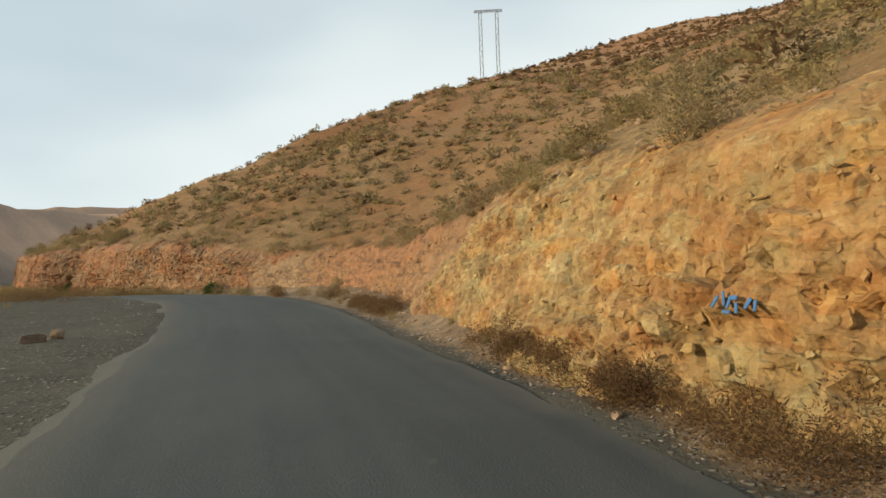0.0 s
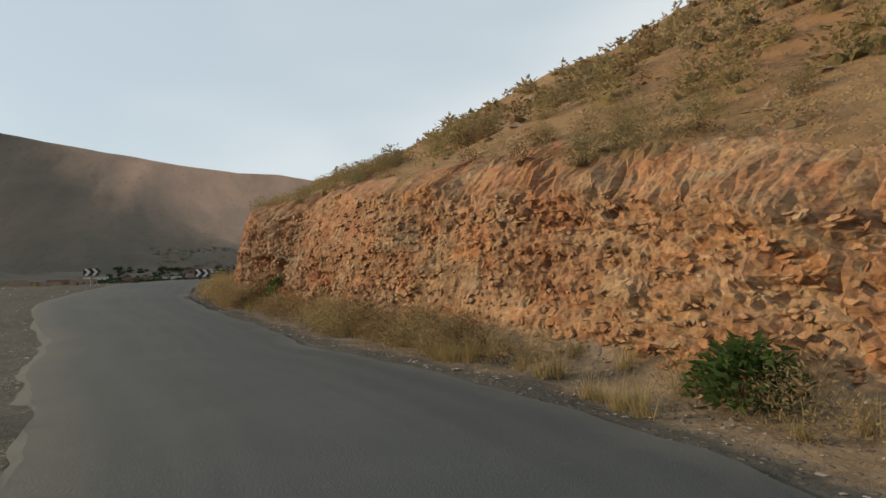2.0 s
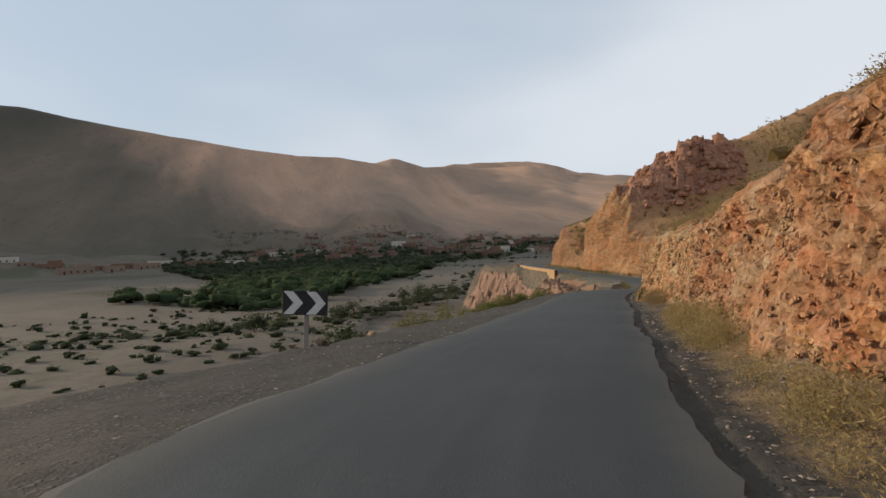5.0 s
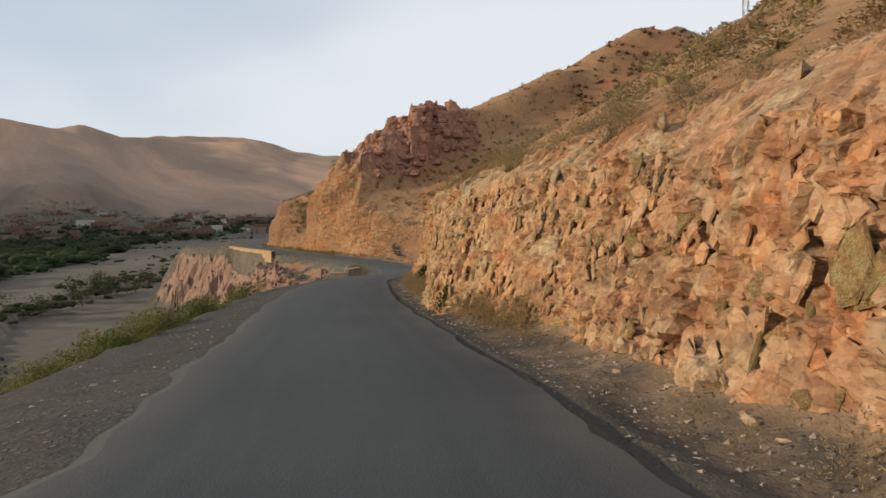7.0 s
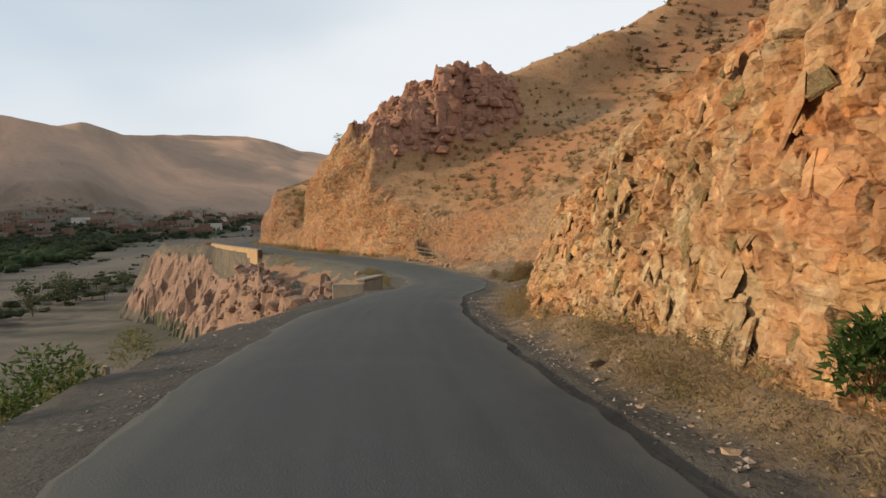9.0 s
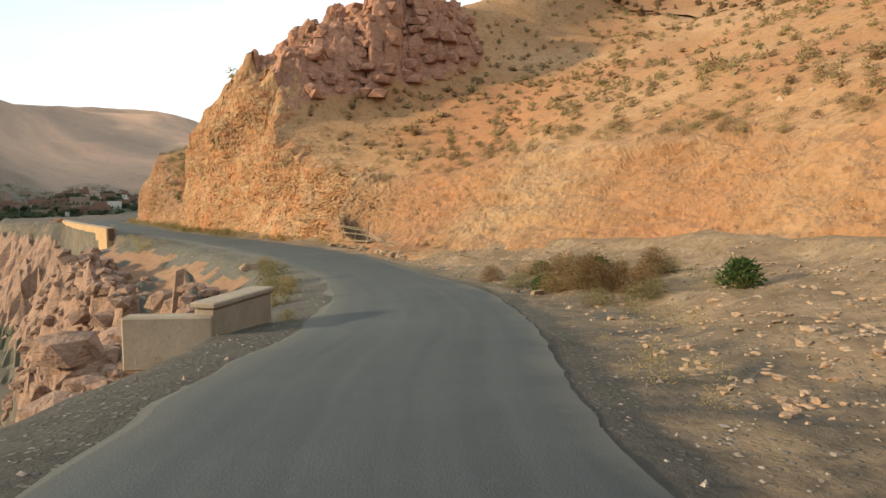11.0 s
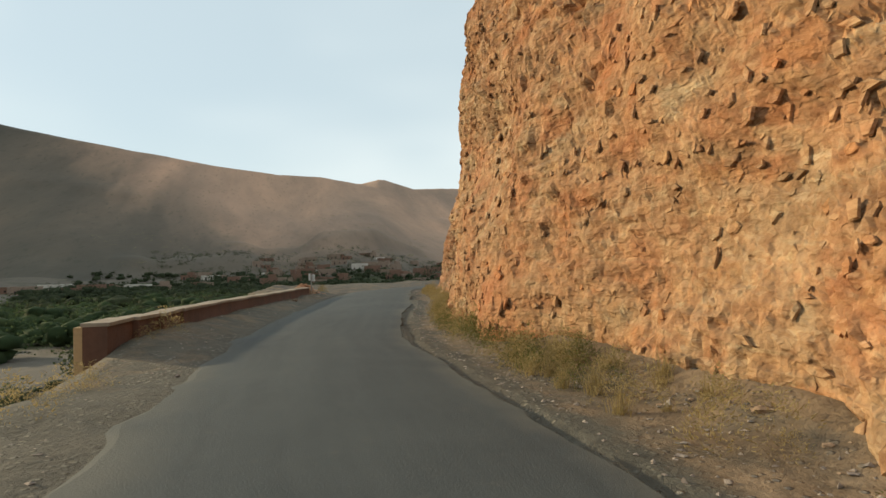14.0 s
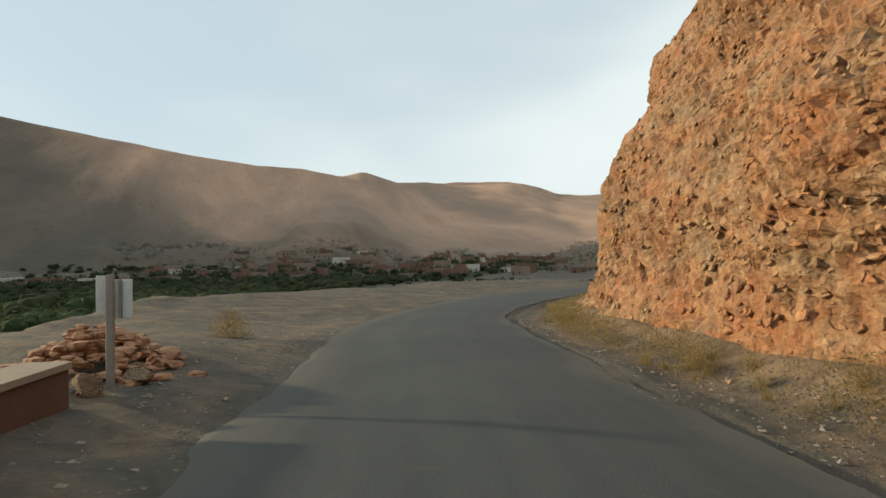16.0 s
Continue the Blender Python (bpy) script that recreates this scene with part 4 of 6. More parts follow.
build_road()
build_ground()
build_hill("hillside_near", -95, 40, -45, 205, 0.5, 0, 42, "stony orange hillside dotted with dry shrubs")
build_hill("hillside_far", -60, 220, -60, 330, 2.5, 39, 260, "stony brown upper hillside dotted with dry shrubs")
build_hill("crag", -66, -36, 124, 156, 0.16, 0, 42, "dark red broken crag climbing the hillside", True)
face_mesh("cutting_1", -40, 0, ROCK, "buff crumbling roadside rock cutting", 0.12)
face_mesh("cutting_2", 0, 32.04, ROCK, "ochre and orange crumbling roadside rock cutting", 0.06)
face_mesh("cutting_3", 32.04, 68.04, ROCK, "red and buff broken roadside rock cutting", 0.05)
face_mesh("cutting_4", 68.04, 110.04, ROCK, "pale buff layered sandstone roadside cutting", 0.056)
face_mesh("cutting_5", 110.04, 143.04, EARTH_BANK, "orange earth and stone bank behind the verge", 0.075)
face_mesh("cutting_6", 143.04, 165.04, ROCK, "tall orange rock cliff standing over the road", 0.075)
face_mesh("cutting_7", 165.04, 231.0, ROCK, "broken red rock outcrop with shrubs above the road", 0.095)
build_valley()

# ---------------------------------------------------------------- plants
def plant_material(name, a, b, c, rough=0.9):
    m, n, l, p = material(name, rough)
    v = coords(n, l)
    patch = noise_node(n, l, v, 0.55, 3, 0.6)
    geo = n.new("ShaderNodeNewGeometry")
    info = n.new("ShaderNodeObjectInfo")
    add = n.new("ShaderNodeMath")
    add.operation = "MULTIPLY_ADD"
    l.new(geo.outputs["Random Per Island"], add.inputs[0])
    add.inputs[1].default_value = 0.35
    l.new(patch, add.inputs[2])
    add2 = n.new("ShaderNodeMath")
    add2.operation = "MULTIPLY_ADD"
    l.new(info.outputs["Random"], add2.inputs[0])
    add2.inputs[1].default_value = 0.30
    l.new(add.outputs[0], add2.inputs[2])
    col = ramp(n, l, add2.outputs[0], [(0.40, a), (0.70, b), (1.0, c)])
    l.new(col, p.inputs["Base Color"])
    p.inputs["Specular IOR Level"].default_value = 0.15
    thin = n.new("ShaderNodeBsdfTranslucent")
    l.new(col, thin.inputs["Color"])
    both = n.new("ShaderNodeMixShader")
    both.inputs["Fac"].default_value = 0.42
    l.new(p.outputs["BSDF"], both.inputs[1])
    l.new(thin.outputs["BSDF"], both.inputs[2])
    l.new(both.outputs["Shader"], n["Material Output"].inputs["Surface"])
    return m


DRY = plant_material("dry_shrub", (0.145, 0.105, 0.056), (0.215, 0.160, 0.084), (0.300, 0.230, 0.124))
RUST = plant_material("rusty_weed", (0.095, 0.056, 0.030), (0.155, 0.094, 0.046), (0.225, 0.150, 0.070))
GREENISH = plant_material("yellow_green_weed", (0.060, 0.066, 0.020), (0.100, 0.102, 0.034), (0.155, 0.148, 0.054))
STRAW = plant_material("straw_grass", (0.150, 0.115, 0.050), (0.235, 0.182, 0.080), (0.325, 0.255, 0.120))
OLIVE = plant_material("olive_shrub", (0.108, 0.100, 0.048), (0.168, 0.150, 0.074), (0.240, 0.212, 0.108))
GREEN = plant_material("green_leaves", (0.020, 0.045, 0.012), (0.040, 0.075, 0.020), (0.070, 0.105, 0.030))
TREE_GREEN = plant_material("tree_leaves", (0.024, 0.034, 0.018), (0.042, 0.055, 0.028), (0.070, 0.080, 0.042))
ORCHARD = plant_material("orchard_leaves", (0.034, 0.054, 0.024), (0.054, 0.080, 0.034), (0.084, 0.110, 0.048))
BARK, _n, _l, _p = material("bark")
_p.inputs["Base Color"].default_value = (0.10, 0.075, 0.05, 1)


def tuft(seed, blades, width, spread, curl=0.5, leafy=0.0, reach=1.0):
    """Places and triangles of one clump about a metre wide: thin curved blades from a common foot, with small leaves on them if leafy."""
    r = np.random.default_rng(seed)
    az = r.uniform(0, 2 * np.pi, blades)
    lean = np.arccos(r.uniform(math.cos(spread), 1, blades)) if spread < 1.6 else r.uniform(0, spread, blades)
    long = reach * r.uniform(0.55, 1.0, blades) * (1 - 0.25 * lean / spread)
    foot = r.normal(0, 0.10, (blades, 2))
    out = np.stack([np.cos(az), np.sin(az)], 1)
    v, f = [], []
    for k in range(blades):
        o = np.array([out[k, 0], out[k, 1], 0.0])
        side = np.array([-out[k, 1], out[k, 0], 0.0]) * width * r.uniform(0.6, 1.4)
        base = np.array([*foot[k], -0.04])
        dirn = o * math.sin(lean[k]) * 0.62 + np.array([0, 0, math.cos(lean[k])])
        mid = base + dirn * long[k] * 0.55
        tip = base + (dirn + o * curl * math.sin(lean[k]) * 0.5 - np.array([0, 0, curl * 0.25 * lean[k]])) * long[k]
        n = len(v)
        v += [base - side, base + side, mid + side * 0.8, mid - side * 0.8, tip]
        f += [(n, n + 1, n + 2), (n, n + 2, n + 3), (n + 3, n + 2, n + 4)]
        for q in range(int(leafy)):
            at = base + dirn * long[k] * r.uniform(0.25, 1.0)
            a2, t2 = r.uniform(0, 6.28), r.uniform(-0.4, 0.9)
            ld = np.array([math.cos(a2), math.sin(a2), t2]) * r.uniform(0.07, 0.14)
            ls = np.cross(ld, (0.3, 0.2, 1.0))
            ls = ls / (np.linalg.norm(ls) + 1e-6) * 0.028
            n = len(v)
            v += [at, at + ld * 0.5 + ls, at + ld, at + ld * 0.5 - ls]
            f += [(n, n + 1, n + 2), (n, n + 2, n + 3)]
    return np.array(v), np.array(f)


def leaf_shape(seed, leaves, size, thin=0.26):
    """Small pointed leaves spread through a low dome."""
    r = np.random.default_rng(seed)
    v, f = [], []
    for _ in range(leaves):
        a, e, q = r.uniform(0, 6.283), r.uniform(0.05, 1.5), r.uniform(0.45, 0.98)
        at = np.array([math.cos(a) * math.cos(e) * 0.62, math.sin(a) * math.cos(e) * 0.62, math.sin(e) * 0.85]) * q
        ld = np.array([math.cos(a), math.sin(a), 0.6]) + r.normal(0, 0.7, 3)
        ld = ld / np.linalg.norm(ld) * size * r.uniform(0.6, 1.4)
        ls = np.cross(ld, r.normal(0, 1, 3))
        ls = ls / (np.linalg.norm(ls) + 1e-6) * size * thin
        n = len(v)
        v += [at - ls, at + ls, at + ld]
        f += [(n, n + 1, n + 2)]
    return np.array(v), np.array(f)


def shrub_shape(seed, leaves, size, fine=1, core=1.0, thin=0.26):
    """A low shrub: a lumpy core of dense twigs and pointed leaves that stand out of it."""
    r = np.random.default_rng(seed)
    bm = bmesh.new()
    bmesh.ops.create_icosphere(bm, subdivisions=fine, radius=1.0)
    bmesh.ops.delete(bm, geom=[q for q in bm.faces if q.calc_center_median().z < -0.35], context="FACES")
    v = np.array([q.co[:] for q in bm.verts])
    f = np.array([[q.index for q in fc.verts] for fc in bm.faces])
    bm.free()
    v = v * (1 + r.normal(0, 0.24, len(v)))[:, None] * np.array([0.50, 0.50, 0.60]) * core
    lv, lf = leaf_shape(seed + 50, leaves, size, thin)
    return np.vstack([v, lv]), np.vstack([f, lf + len(v)])


def scatter(name, shapes, places, sizes, mat, label, category, seed=0, squash=(0.7, 1.0), smooth=False):
    """Many small clumps that nobody could count, as one object."""
    r = np.random.default_rng(seed)
    vs, fs, at = [], [], 0
    which = r.integers(0, len(shapes), len(places))
    turn = r.uniform(0, 6.283, len(places))
    flat = r.uniform(*squash, len(places))
    for k, (v, f) in enumerate(shapes):
        i = np.nonzero(which == k)[0]
        if not len(i):
            continue
        c, s_ = np.cos(turn[i])[:, None], np.sin(turn[i])[:, None]
        x = (v[None, :, 0] * c - v[None, :, 1] * s_) * sizes[i][:, None]
        y = (v[None, :, 0] * s_ + v[None, :, 1] * c) * sizes[i][:, None]
        z = v[None, :, 2] * (sizes[i] * flat[i])[:, None]
        w = np.stack([x, y, z], -1) + places[i][:, None, :]
        vs.append(w.reshape(-1, 3))
        fs.append((f[None] + (np.arange(len(i)) * len(v))[:, None, None] + at).reshape(-1, f.shape[1]))
        at += len(i) * len(v)
    ob = mesh_object(name, np.vstack(vs), np.vstack(fs), mat, smooth)
    tagged(ob, label, category, kind="stuff")
    return ob


def on_ground(s, d):
    """Places on the verge, or on the hillside past the top of the cutting."""
    s, d = np.asarray(s, float), np.asarray(d, float)
    p = beside(s, d, verge_height(s, d))
    top = FOOT(s) + LEAN(s) * CUT(s) + 0.3
    hz = hill_surface(p[..., 0], p[..., 1])
    p[..., 2] = np.where(d > top, hz, p[..., 2])
    return p


def scatter_hill():
    r = np.random.default_rng(5)
    x0, y0, step, z, d = HILLS[0]
    n = 44000
    x, y = r.uniform(-94, 39, n), r.uniform(-44, 203, n)
    s, dd, _ = nearest(x, y)
    top = FOOT(s) + LEAN(s) * CUT(s)
    dens = 0.80 + 0.6 * fbm(x * 0.10, y * 0.10, 41, 3)
    ok = (dd > top + 0.5) & (dd < 41) & (s > -4) & (s < 198) & (r.uniform(0, 1, n) < dens) & (crag_bump(x, y) < 0.4)
    x, y, dd, top = x[ok], y[ok], dd[ok], top[ok]
    p = np.stack([x, y, hill_surface(x, y) - 0.03], -1)
    size = r.uniform(0.30, 0.78, len(x)) * (1 + 0.5 * (r.uniform(0, 1, len(x)) > 0.9)) * np.interp(s[ok], [70, 95], [1.0, 0.72])
    close = (dd < top + 6).astype(int) + (dd < top + 2.5)
    # thicker along the rim
    n2 = 9000
    xs, ys = r.uniform(-94, 39, n2), r.uniform(-4, 203, n2)
    s2, d2, _ = nearest(xs, ys)
    top2 = FOOT(s2) + LEAN(s2) * CUT(s2)
    ok = (d2 > top2 + 0.15) & (d2 < top2 + 9) & (s2 > -4) & (s2 < 198) & (crag_bump(xs, ys) < 0.3)
    xs, ys, d2, top2 = xs[ok], ys[ok], d2[ok], top2[ok]
    p = np.vstack([p, np.stack([xs, ys, hill_surface(xs, ys) - 0.03], -1)])
    size = np.r_[size, r.uniform(0.35, 0.80, len(xs))]
    close = np.r_[close, (d2 < top2 + 6).astype(int) + (d2 < top2 + 2.5)]
    x = np.r_[x, xs]
    few = [shrub_shape(300 + k, 34, 0.25, 0, 0.66, 0.38) for k in range(6)]
    many = [shrub_shape(310 + k, 120, 0.13, 0, 0.5, 0.28) for k in range(6)]
    rim = [shrub_shape(320 + k, 330, 0.085, 0, 0.3, 0.22) for k in range(6)]
    m1 = r.uniform(0, 1, len(x))
    for k, (mat, lo, hi, word) in enumerate(((DRY, 0, 0.52, "pale brown"), (RUST, 0.52, 0.68, "rusty"), (OLIVE, 0.68, 0.76, "olive"), (STRAW, 0.76, 1.0, "straw"))):
        for near_, shapes in ((2, rim), (1, many), (0, few)):
            i = (close == near_) & (m1 >= lo) & (m1 < hi)
            scatter("hill_shrubs", shapes, p[i], size[i], mat, f"low {word} dry shrubs scattered over the stony hillside", "shrubs", 7 + k, (0.65, 1.0))
    # far slope
    n = 15000
    x, y = r.uniform(-50, 90, n), r.uniform(-10, 235, n)
    s, dd, _ = nearest(x, y)
    ok = (dd > 40) & (dd < 95)
    x, y = x[ok], y[ok]
    p = np.stack([x, y, hill_surface(x, y, 1) - 0.05], -1)
    coarse = [shrub_shape(330 + k, 5, 0.3, 1, 0.9, 0.48) for k in range(4)]
    scatter("far_shrubs", coarse, p, r.uniform(0.5, 1.15, len(x)), RUST, "small brown shrubs dotting the upper slope", "shrubs", 9, (0.5, 0.85))
    # blocks that make up the crag
    n = 1500
    x, y = r.uniform(-64, -40, n), r.uniform(128, 152, n)
    c = crag_bump(x, y)
    s, dd, _ = nearest(x, y)
    ok = (c > 0.45) & (dd > FOOT(s) + LEAN(s) * CUT(s) + 2.6)
    x, y, c = x[ok], y[ok], c[ok]
    p = np.stack([x, y, hill_surface(x, y) - 0.12], -1)
    scatter("crag_blocks", [pebble(440 + k, 0.16) for k in range(8)], p, 0.30 + 0.75 * r.beta(1.1, 2.6, len(x)), ROCK_CRAG, "angular dark red blocks piled on the crag", "rocks", 10, (0.7, 1.2))
    n = 420
    s, dd = r.uniform(150, 198, n), r.uniform(0.5, 16, n)
    p = on_ground(s, FOOT(s) + LEAN(s) * CUT(s) + dd)
    scatter("outcrop_rocks", [pebble(460 + k, 0.2) for k in range(6)], p, 0.10 + 0.45 * r.beta(1.0, 3.0, n), ROCK_RED, "broken red rocks lying on the slope", "rocks", 13, (0.5, 0.9))
    # blocks on the bank below the road
    n = 1700
    s, dd = r.uniform(116, 158, n), -r.uniform(-1.6, 6, n)
    p = on_ground(s, -VERGE(s) - crest_at(s) + dd)
    p[:, 2] -= 0.08
    scatter("bank_blocks", [pebble(480 + k, 0.2) for k in range(7)], p, 0.16 + 0.62 * r.beta(1.0, 2.4, n), ROCK_BANK, "angular red-brown blocks on the bank below the road", "rocks", 14, (0.6, 1.0))
    # straw and olive shrubs that cover the slope over the outcrop
    for mat, word, sd in ((STRAW, "straw-coloured", 18), (OLIVE, "olive", 19)):
        n = 230
        s, dd = r.uniform(152, 198, n), r.uniform(0.6, 15, n)
        scatter("slope_shrubs", many, on_ground(s, FOOT(s) + LEAN(s) * CUT(s) + dd) - np.array([0, 0, 0.04]), r.uniform(0.45, 1.0, n), mat, f"dense {word} shrubs covering the slope", "shrubs", sd, (0.6, 0.9))
    # stones on the slope
    n = 16000
    x, y = r.uniform(-94, 39, n), r.uniform(-44, 203, n)
    s, dd, _ = nearest(x, y)
    top = FOOT(s) + LEAN(s) * CUT(s)
    ok = (dd > top + 0.4) & (dd < 18) & (s > -3)
    x, y = x[ok], y[ok]
    p = np.stack([x, y, hill_surface(x, y)], -1)
    big = r.uniform(0, 1, len(x)) > 0.96
    p[big, 2] -= 0.05
    scatter("hill_stones", CHIPS, p, np.where(big, r.uniform(0.14, 0.32, len(x)), r.uniform(0.05, 0.16, len(x))), ROCK_BUFF, "loose angular stones lying on the hillside", "stones", 11, (0.5, 0.9))


def pebble(seed, rough=0.25):
    r = np.random.default_rng(seed)
    bm = bmesh.new()
    bmesh.ops.create_icosphere(bm, subdivisions=1, radius=1.0)
    v = np.array([q.co[:] for q in bm.verts])
    f = np.array([[q.index for q in fc.verts] for fc in bm.faces])
    bm.free()
    v *= (1 + r.normal(0, rough, len(v)))[:, None]
    v *= r.uniform(0.65, 1.2, 3)
    v[:, 2] = np.clip(v[:, 2], -0.45, 0.7)
    return v, f


def chip(seed):
    """A small angular stone."""
    r = np.random.default_rng(seed)
    v = np.array([(1, 0, 0), (0, 1, 0), (-1, 0, 0), (0, -1, 0), (0.2, 0.1, 0.7), (0, 0, -0.5)]) + r.normal(0, 0.22, (6, 3))
    f = np.array([(0, 1, 4), (1, 2, 4), (2, 3, 4), (3, 0, 4), (1, 0, 5), (2, 1, 5), (3, 2, 5), (0, 3, 5)])
    return v * r.uniform(0.7, 1.2, 3), f


CHIPS = [chip(420 + k) for k in range(8)]
PEBBLES = [pebble(400 + k) for k in range(7)]


def scatter_verges():
    r = np.random.default_rng(15)
    # gravel on both verges
    n = 11000
    s = r.uniform(-4, 190, n)
    right = r.uniform(0, 1, n) < 0.76
    d = np.where(right, EDGE(s) + 0.2 + (FOOT(s) - EDGE(s) - 0.2) * r.beta(1.2, 1.2, n), -2.0 - 3.2 * r.beta(1.0, 1.5, n))
    p = on_ground(s, np.minimum(d, FOOT(s) + 0.1))
    scatter("verge_stones", CHIPS, p, 0.012 + 0.05 * r.beta(1.0, 4.0, n), SOIL_STONE, "loose gravel and small stones on the verge", "stones", 16, (0.5, 0.9))
    # rubble apron in the hollow and along the foot of the cliffs
    n = 3200
    s = np.where(r.uniform(0, 1, n) < 0.72, r.uniform(112, 138, n), r.uniform(0, 190, n))
    f = FOOT(s)
    d = np.where(f > 4.2, r.uniform(0, 1, n) * (f - 2.6) + 2.8, f - 0.5 * r.beta(1, 2, n))
    p = on_ground(s, d)
    scatter("rubble", PEBBLES, p, 0.02 + 0.11 * r.beta(1.0, 4.0, n), ROCK_BUFF, "broken buff stones fallen at the foot of the rock", "stones", 17, (0.5, 0.9))
    # weeds along the foot of the cutting and on the left verge
    grass = [tuft(340 + k, 75, 0.0075, 0.85, 0.9) for k in range(5)]
    bushy = [leaf_shape(350 + k, 210, 0.085, 0.16) for k in range(5)]

    def row(a, b, per, lo, hi, size, mat, word, shapes, seed, ref="foot"):
        q = np.random.default_rng(seed)
        m = int((b - a) * per * 0.60)
        ss = q.uniform(a, b, m)
        keep = fbm(ss * 0.45, ss * 0, seed, 2) > -0.35
        ss = ss[keep]
        dd = q.uniform(lo, hi, len(ss)) + {"foot": FOOT(ss), "drop": -VERGE(ss), "line": 0}[ref]
        if ref == "foot":
            dd = np.maximum(dd, np.minimum(2.35, EDGE(ss) + 0.8) + 0.5 * q.uniform(0, 1, len(ss)) ** 2)
        scatter("verge_weeds", shapes, on_ground(ss, dd) - np.array([0, 0, 0.02]), q.uniform(*size, len(ss)), mat, f"{word} growing beside the road", "weeds", seed, (0.8, 1.2))

    fuzzy = [leaf_shape(380 + k, 280, 0.08, 0.16) for k in range(4)]
    row(-6, 22, 34.0, -0.55, -0.02, (0.2, 0.5), RUST, "rusty dried weeds", fuzzy, 501)
    row(-6, 24, 1.2, -0.9, 0.1, (0.2, 0.4), STRAW, "pale dry grass", grass, 502)
    row(29, 60, 9.0, -1.0, -0.05, (0.3, 0.62), DRY, "brown dried weeds", bushy, 503)
    row(29, 62, 10.0, -1.05, 0.1, (0.28, 0.55), STRAW, "tall straw-coloured grass", grass, 504)
    row(58, 76, 10.0, -0.55, -0.05, (0.22, 0.5), STRAW, "straw-coloured grass", bushy, 505)
    row(72, 112, 5.0, -0.5, -0.05, (0.18, 0.42), DRY, "dry brown weeds", bushy, 506)
    row(94, 113, 7.0, -0.6, 0.05, (0.22, 0.5), DRY, "dry brown weeds", bushy, 507)
    row(96, 112, 3.0, -0.7, 0.0, (0.2, 0.42), GREENISH, "yellow-green weeds", bushy, 522)
    row(83, 106, 16.0, -0.5, 0.05, (0.28, 0.62), DRY, "tall brown weeds", bushy, 535)
    row(86, 93, 7.0, -0.45, -0.05, (0.35, 0.7), STRAW, "tall straw-coloured grass", bushy, 518)
    row(40, 55, 3.5, -9.6, -7.2, (0.35, 0.75), RUST, "rusty dry shrubs", bushy, 519, "line")
    row(77, 101, 8.0, -1.3, -0.2, (0.45, 0.95), GREENISH, "yellow-green bushy weeds", [leaf_shape(345 + k, 600, 0.08, 0.22) for k in range(3)], 520, "drop")
    row(78, 101, 7.0, -1.5, -0.3, (0.5, 1.1), GREEN, "fresh green bushes", [leaf_shape(375 + k, 700, 0.08, 0.25) for k in range(3)], 529, "drop")
    row(35, 52, 26.0, -0.95, 0.1, (0.35, 0.72), DRY, "dense dried weeds", bushy, 530)
    row(35, 50, 16.0, -0.8, 0.1, (0.3, 0.6), RUST, "dense rusty weeds", bushy, 531)
    row(61, 76, 20.0, -0.7, 0.0, (0.32, 0.66), STRAW, "tall straw-coloured weeds", bushy, 532)
    row(36, 47, 5.0, -0.7, 0.1, (0.3, 0.55), GREENISH, "yellow-green weeds", bushy, 533)
    row(119, 127, 4.0, 3.2, 6.6, (0.3, 0.75), OLIVE, "olive weeds", bushy, 524, "line")
    row(119, 126, 3.0, 3.0, 6.0, (0.3, 0.7), RUST, "rust-brown weeds", bushy, 525, "line")
    row(118, 126, 5.0, 3.0, 6.0, (0.25, 0.55), GREENISH, "yellow-green weeds", bushy, 526, "line")
    row(121, 129, 6.0, -4.6, -2.7, (0.35, 0.8), GREENISH, "yellow-green weeds", bushy, 527, "line")
    row(136, 154, 9.0, -0.9, -0.05, (0.25, 0.55), STRAW, "straw-yellow grass", bushy, 528)
    row(141, 167, 20.0, -0.75, 0.05, (0.22, 0.5), GREENISH, "yellow-green weeds", bushy, 534)
    row(112, 130, 2.2, -7.0, -3.6, (0.2, 0.5), STRAW, "yellowing grass and weeds", bushy, 508)
    row(152, 190, 9.0, -0.7, -0.05, (0.3, 0.6), STRAW, "straw-yellow grass", bushy, 509)
    row(150, 200, 9.0, -0.9, 0.05, (0.25, 0.5), STRAW, "straw-yellow grass", grass, 510)
    row(164, 200, 1.5, -0.8, 0.1, (0.2, 0.4), OLIVE, "olive weeds", bushy, 511)
    row(25, 37, 30.0, -7.0, -2.9, (0.38, 0.75), RUST, "thick rusty dried grass", bushy, 512, "line")
    row(0, 62, 3.0, -12.0, -5.0, (0.2, 0.45), STRAW, "straw-coloured grass", grass, 513, "line")
    row(76, 100, 3.0, -6.5, -4.2, (0.25, 0.5), STRAW, "yellow-green grass", grass, 514, "line")
    row(102, 118, 1.5, -5.0, -3.4, (0.15, 0.35), DRY, "dry weeds", bushy, 515, "line")
    row(147, 157.5, 8.0, -4.2, -2.9, (0.3, 0.6), STRAW, "straw-coloured grass", bushy, 516, "line")
    row(37, 60, 9.0, -1.2, -0.1, (0.3, 0.65), STRAW, "straw-coloured grass", bushy, 523)
    row(124, 146, 1.8, -4.2, -2.9, (0.2, 0.45), OLIVE, "olive weeds", bushy, 517, "line")


SOIL_STONE = rock_material("grey_gravel", (0.15, 0.122, 0.10), (0.25, 0.208, 0.175), (0.36, 0.31, 0.26), (0.26, 0.19, 0.145))


def tuft_mesh(name, shape, mat):
    ob = mesh_object(name, shape[0], shape[1], mat)
    me = ob.data
    bpy.data.objects.remove(ob)
    return me


BUSH_MESH = {}


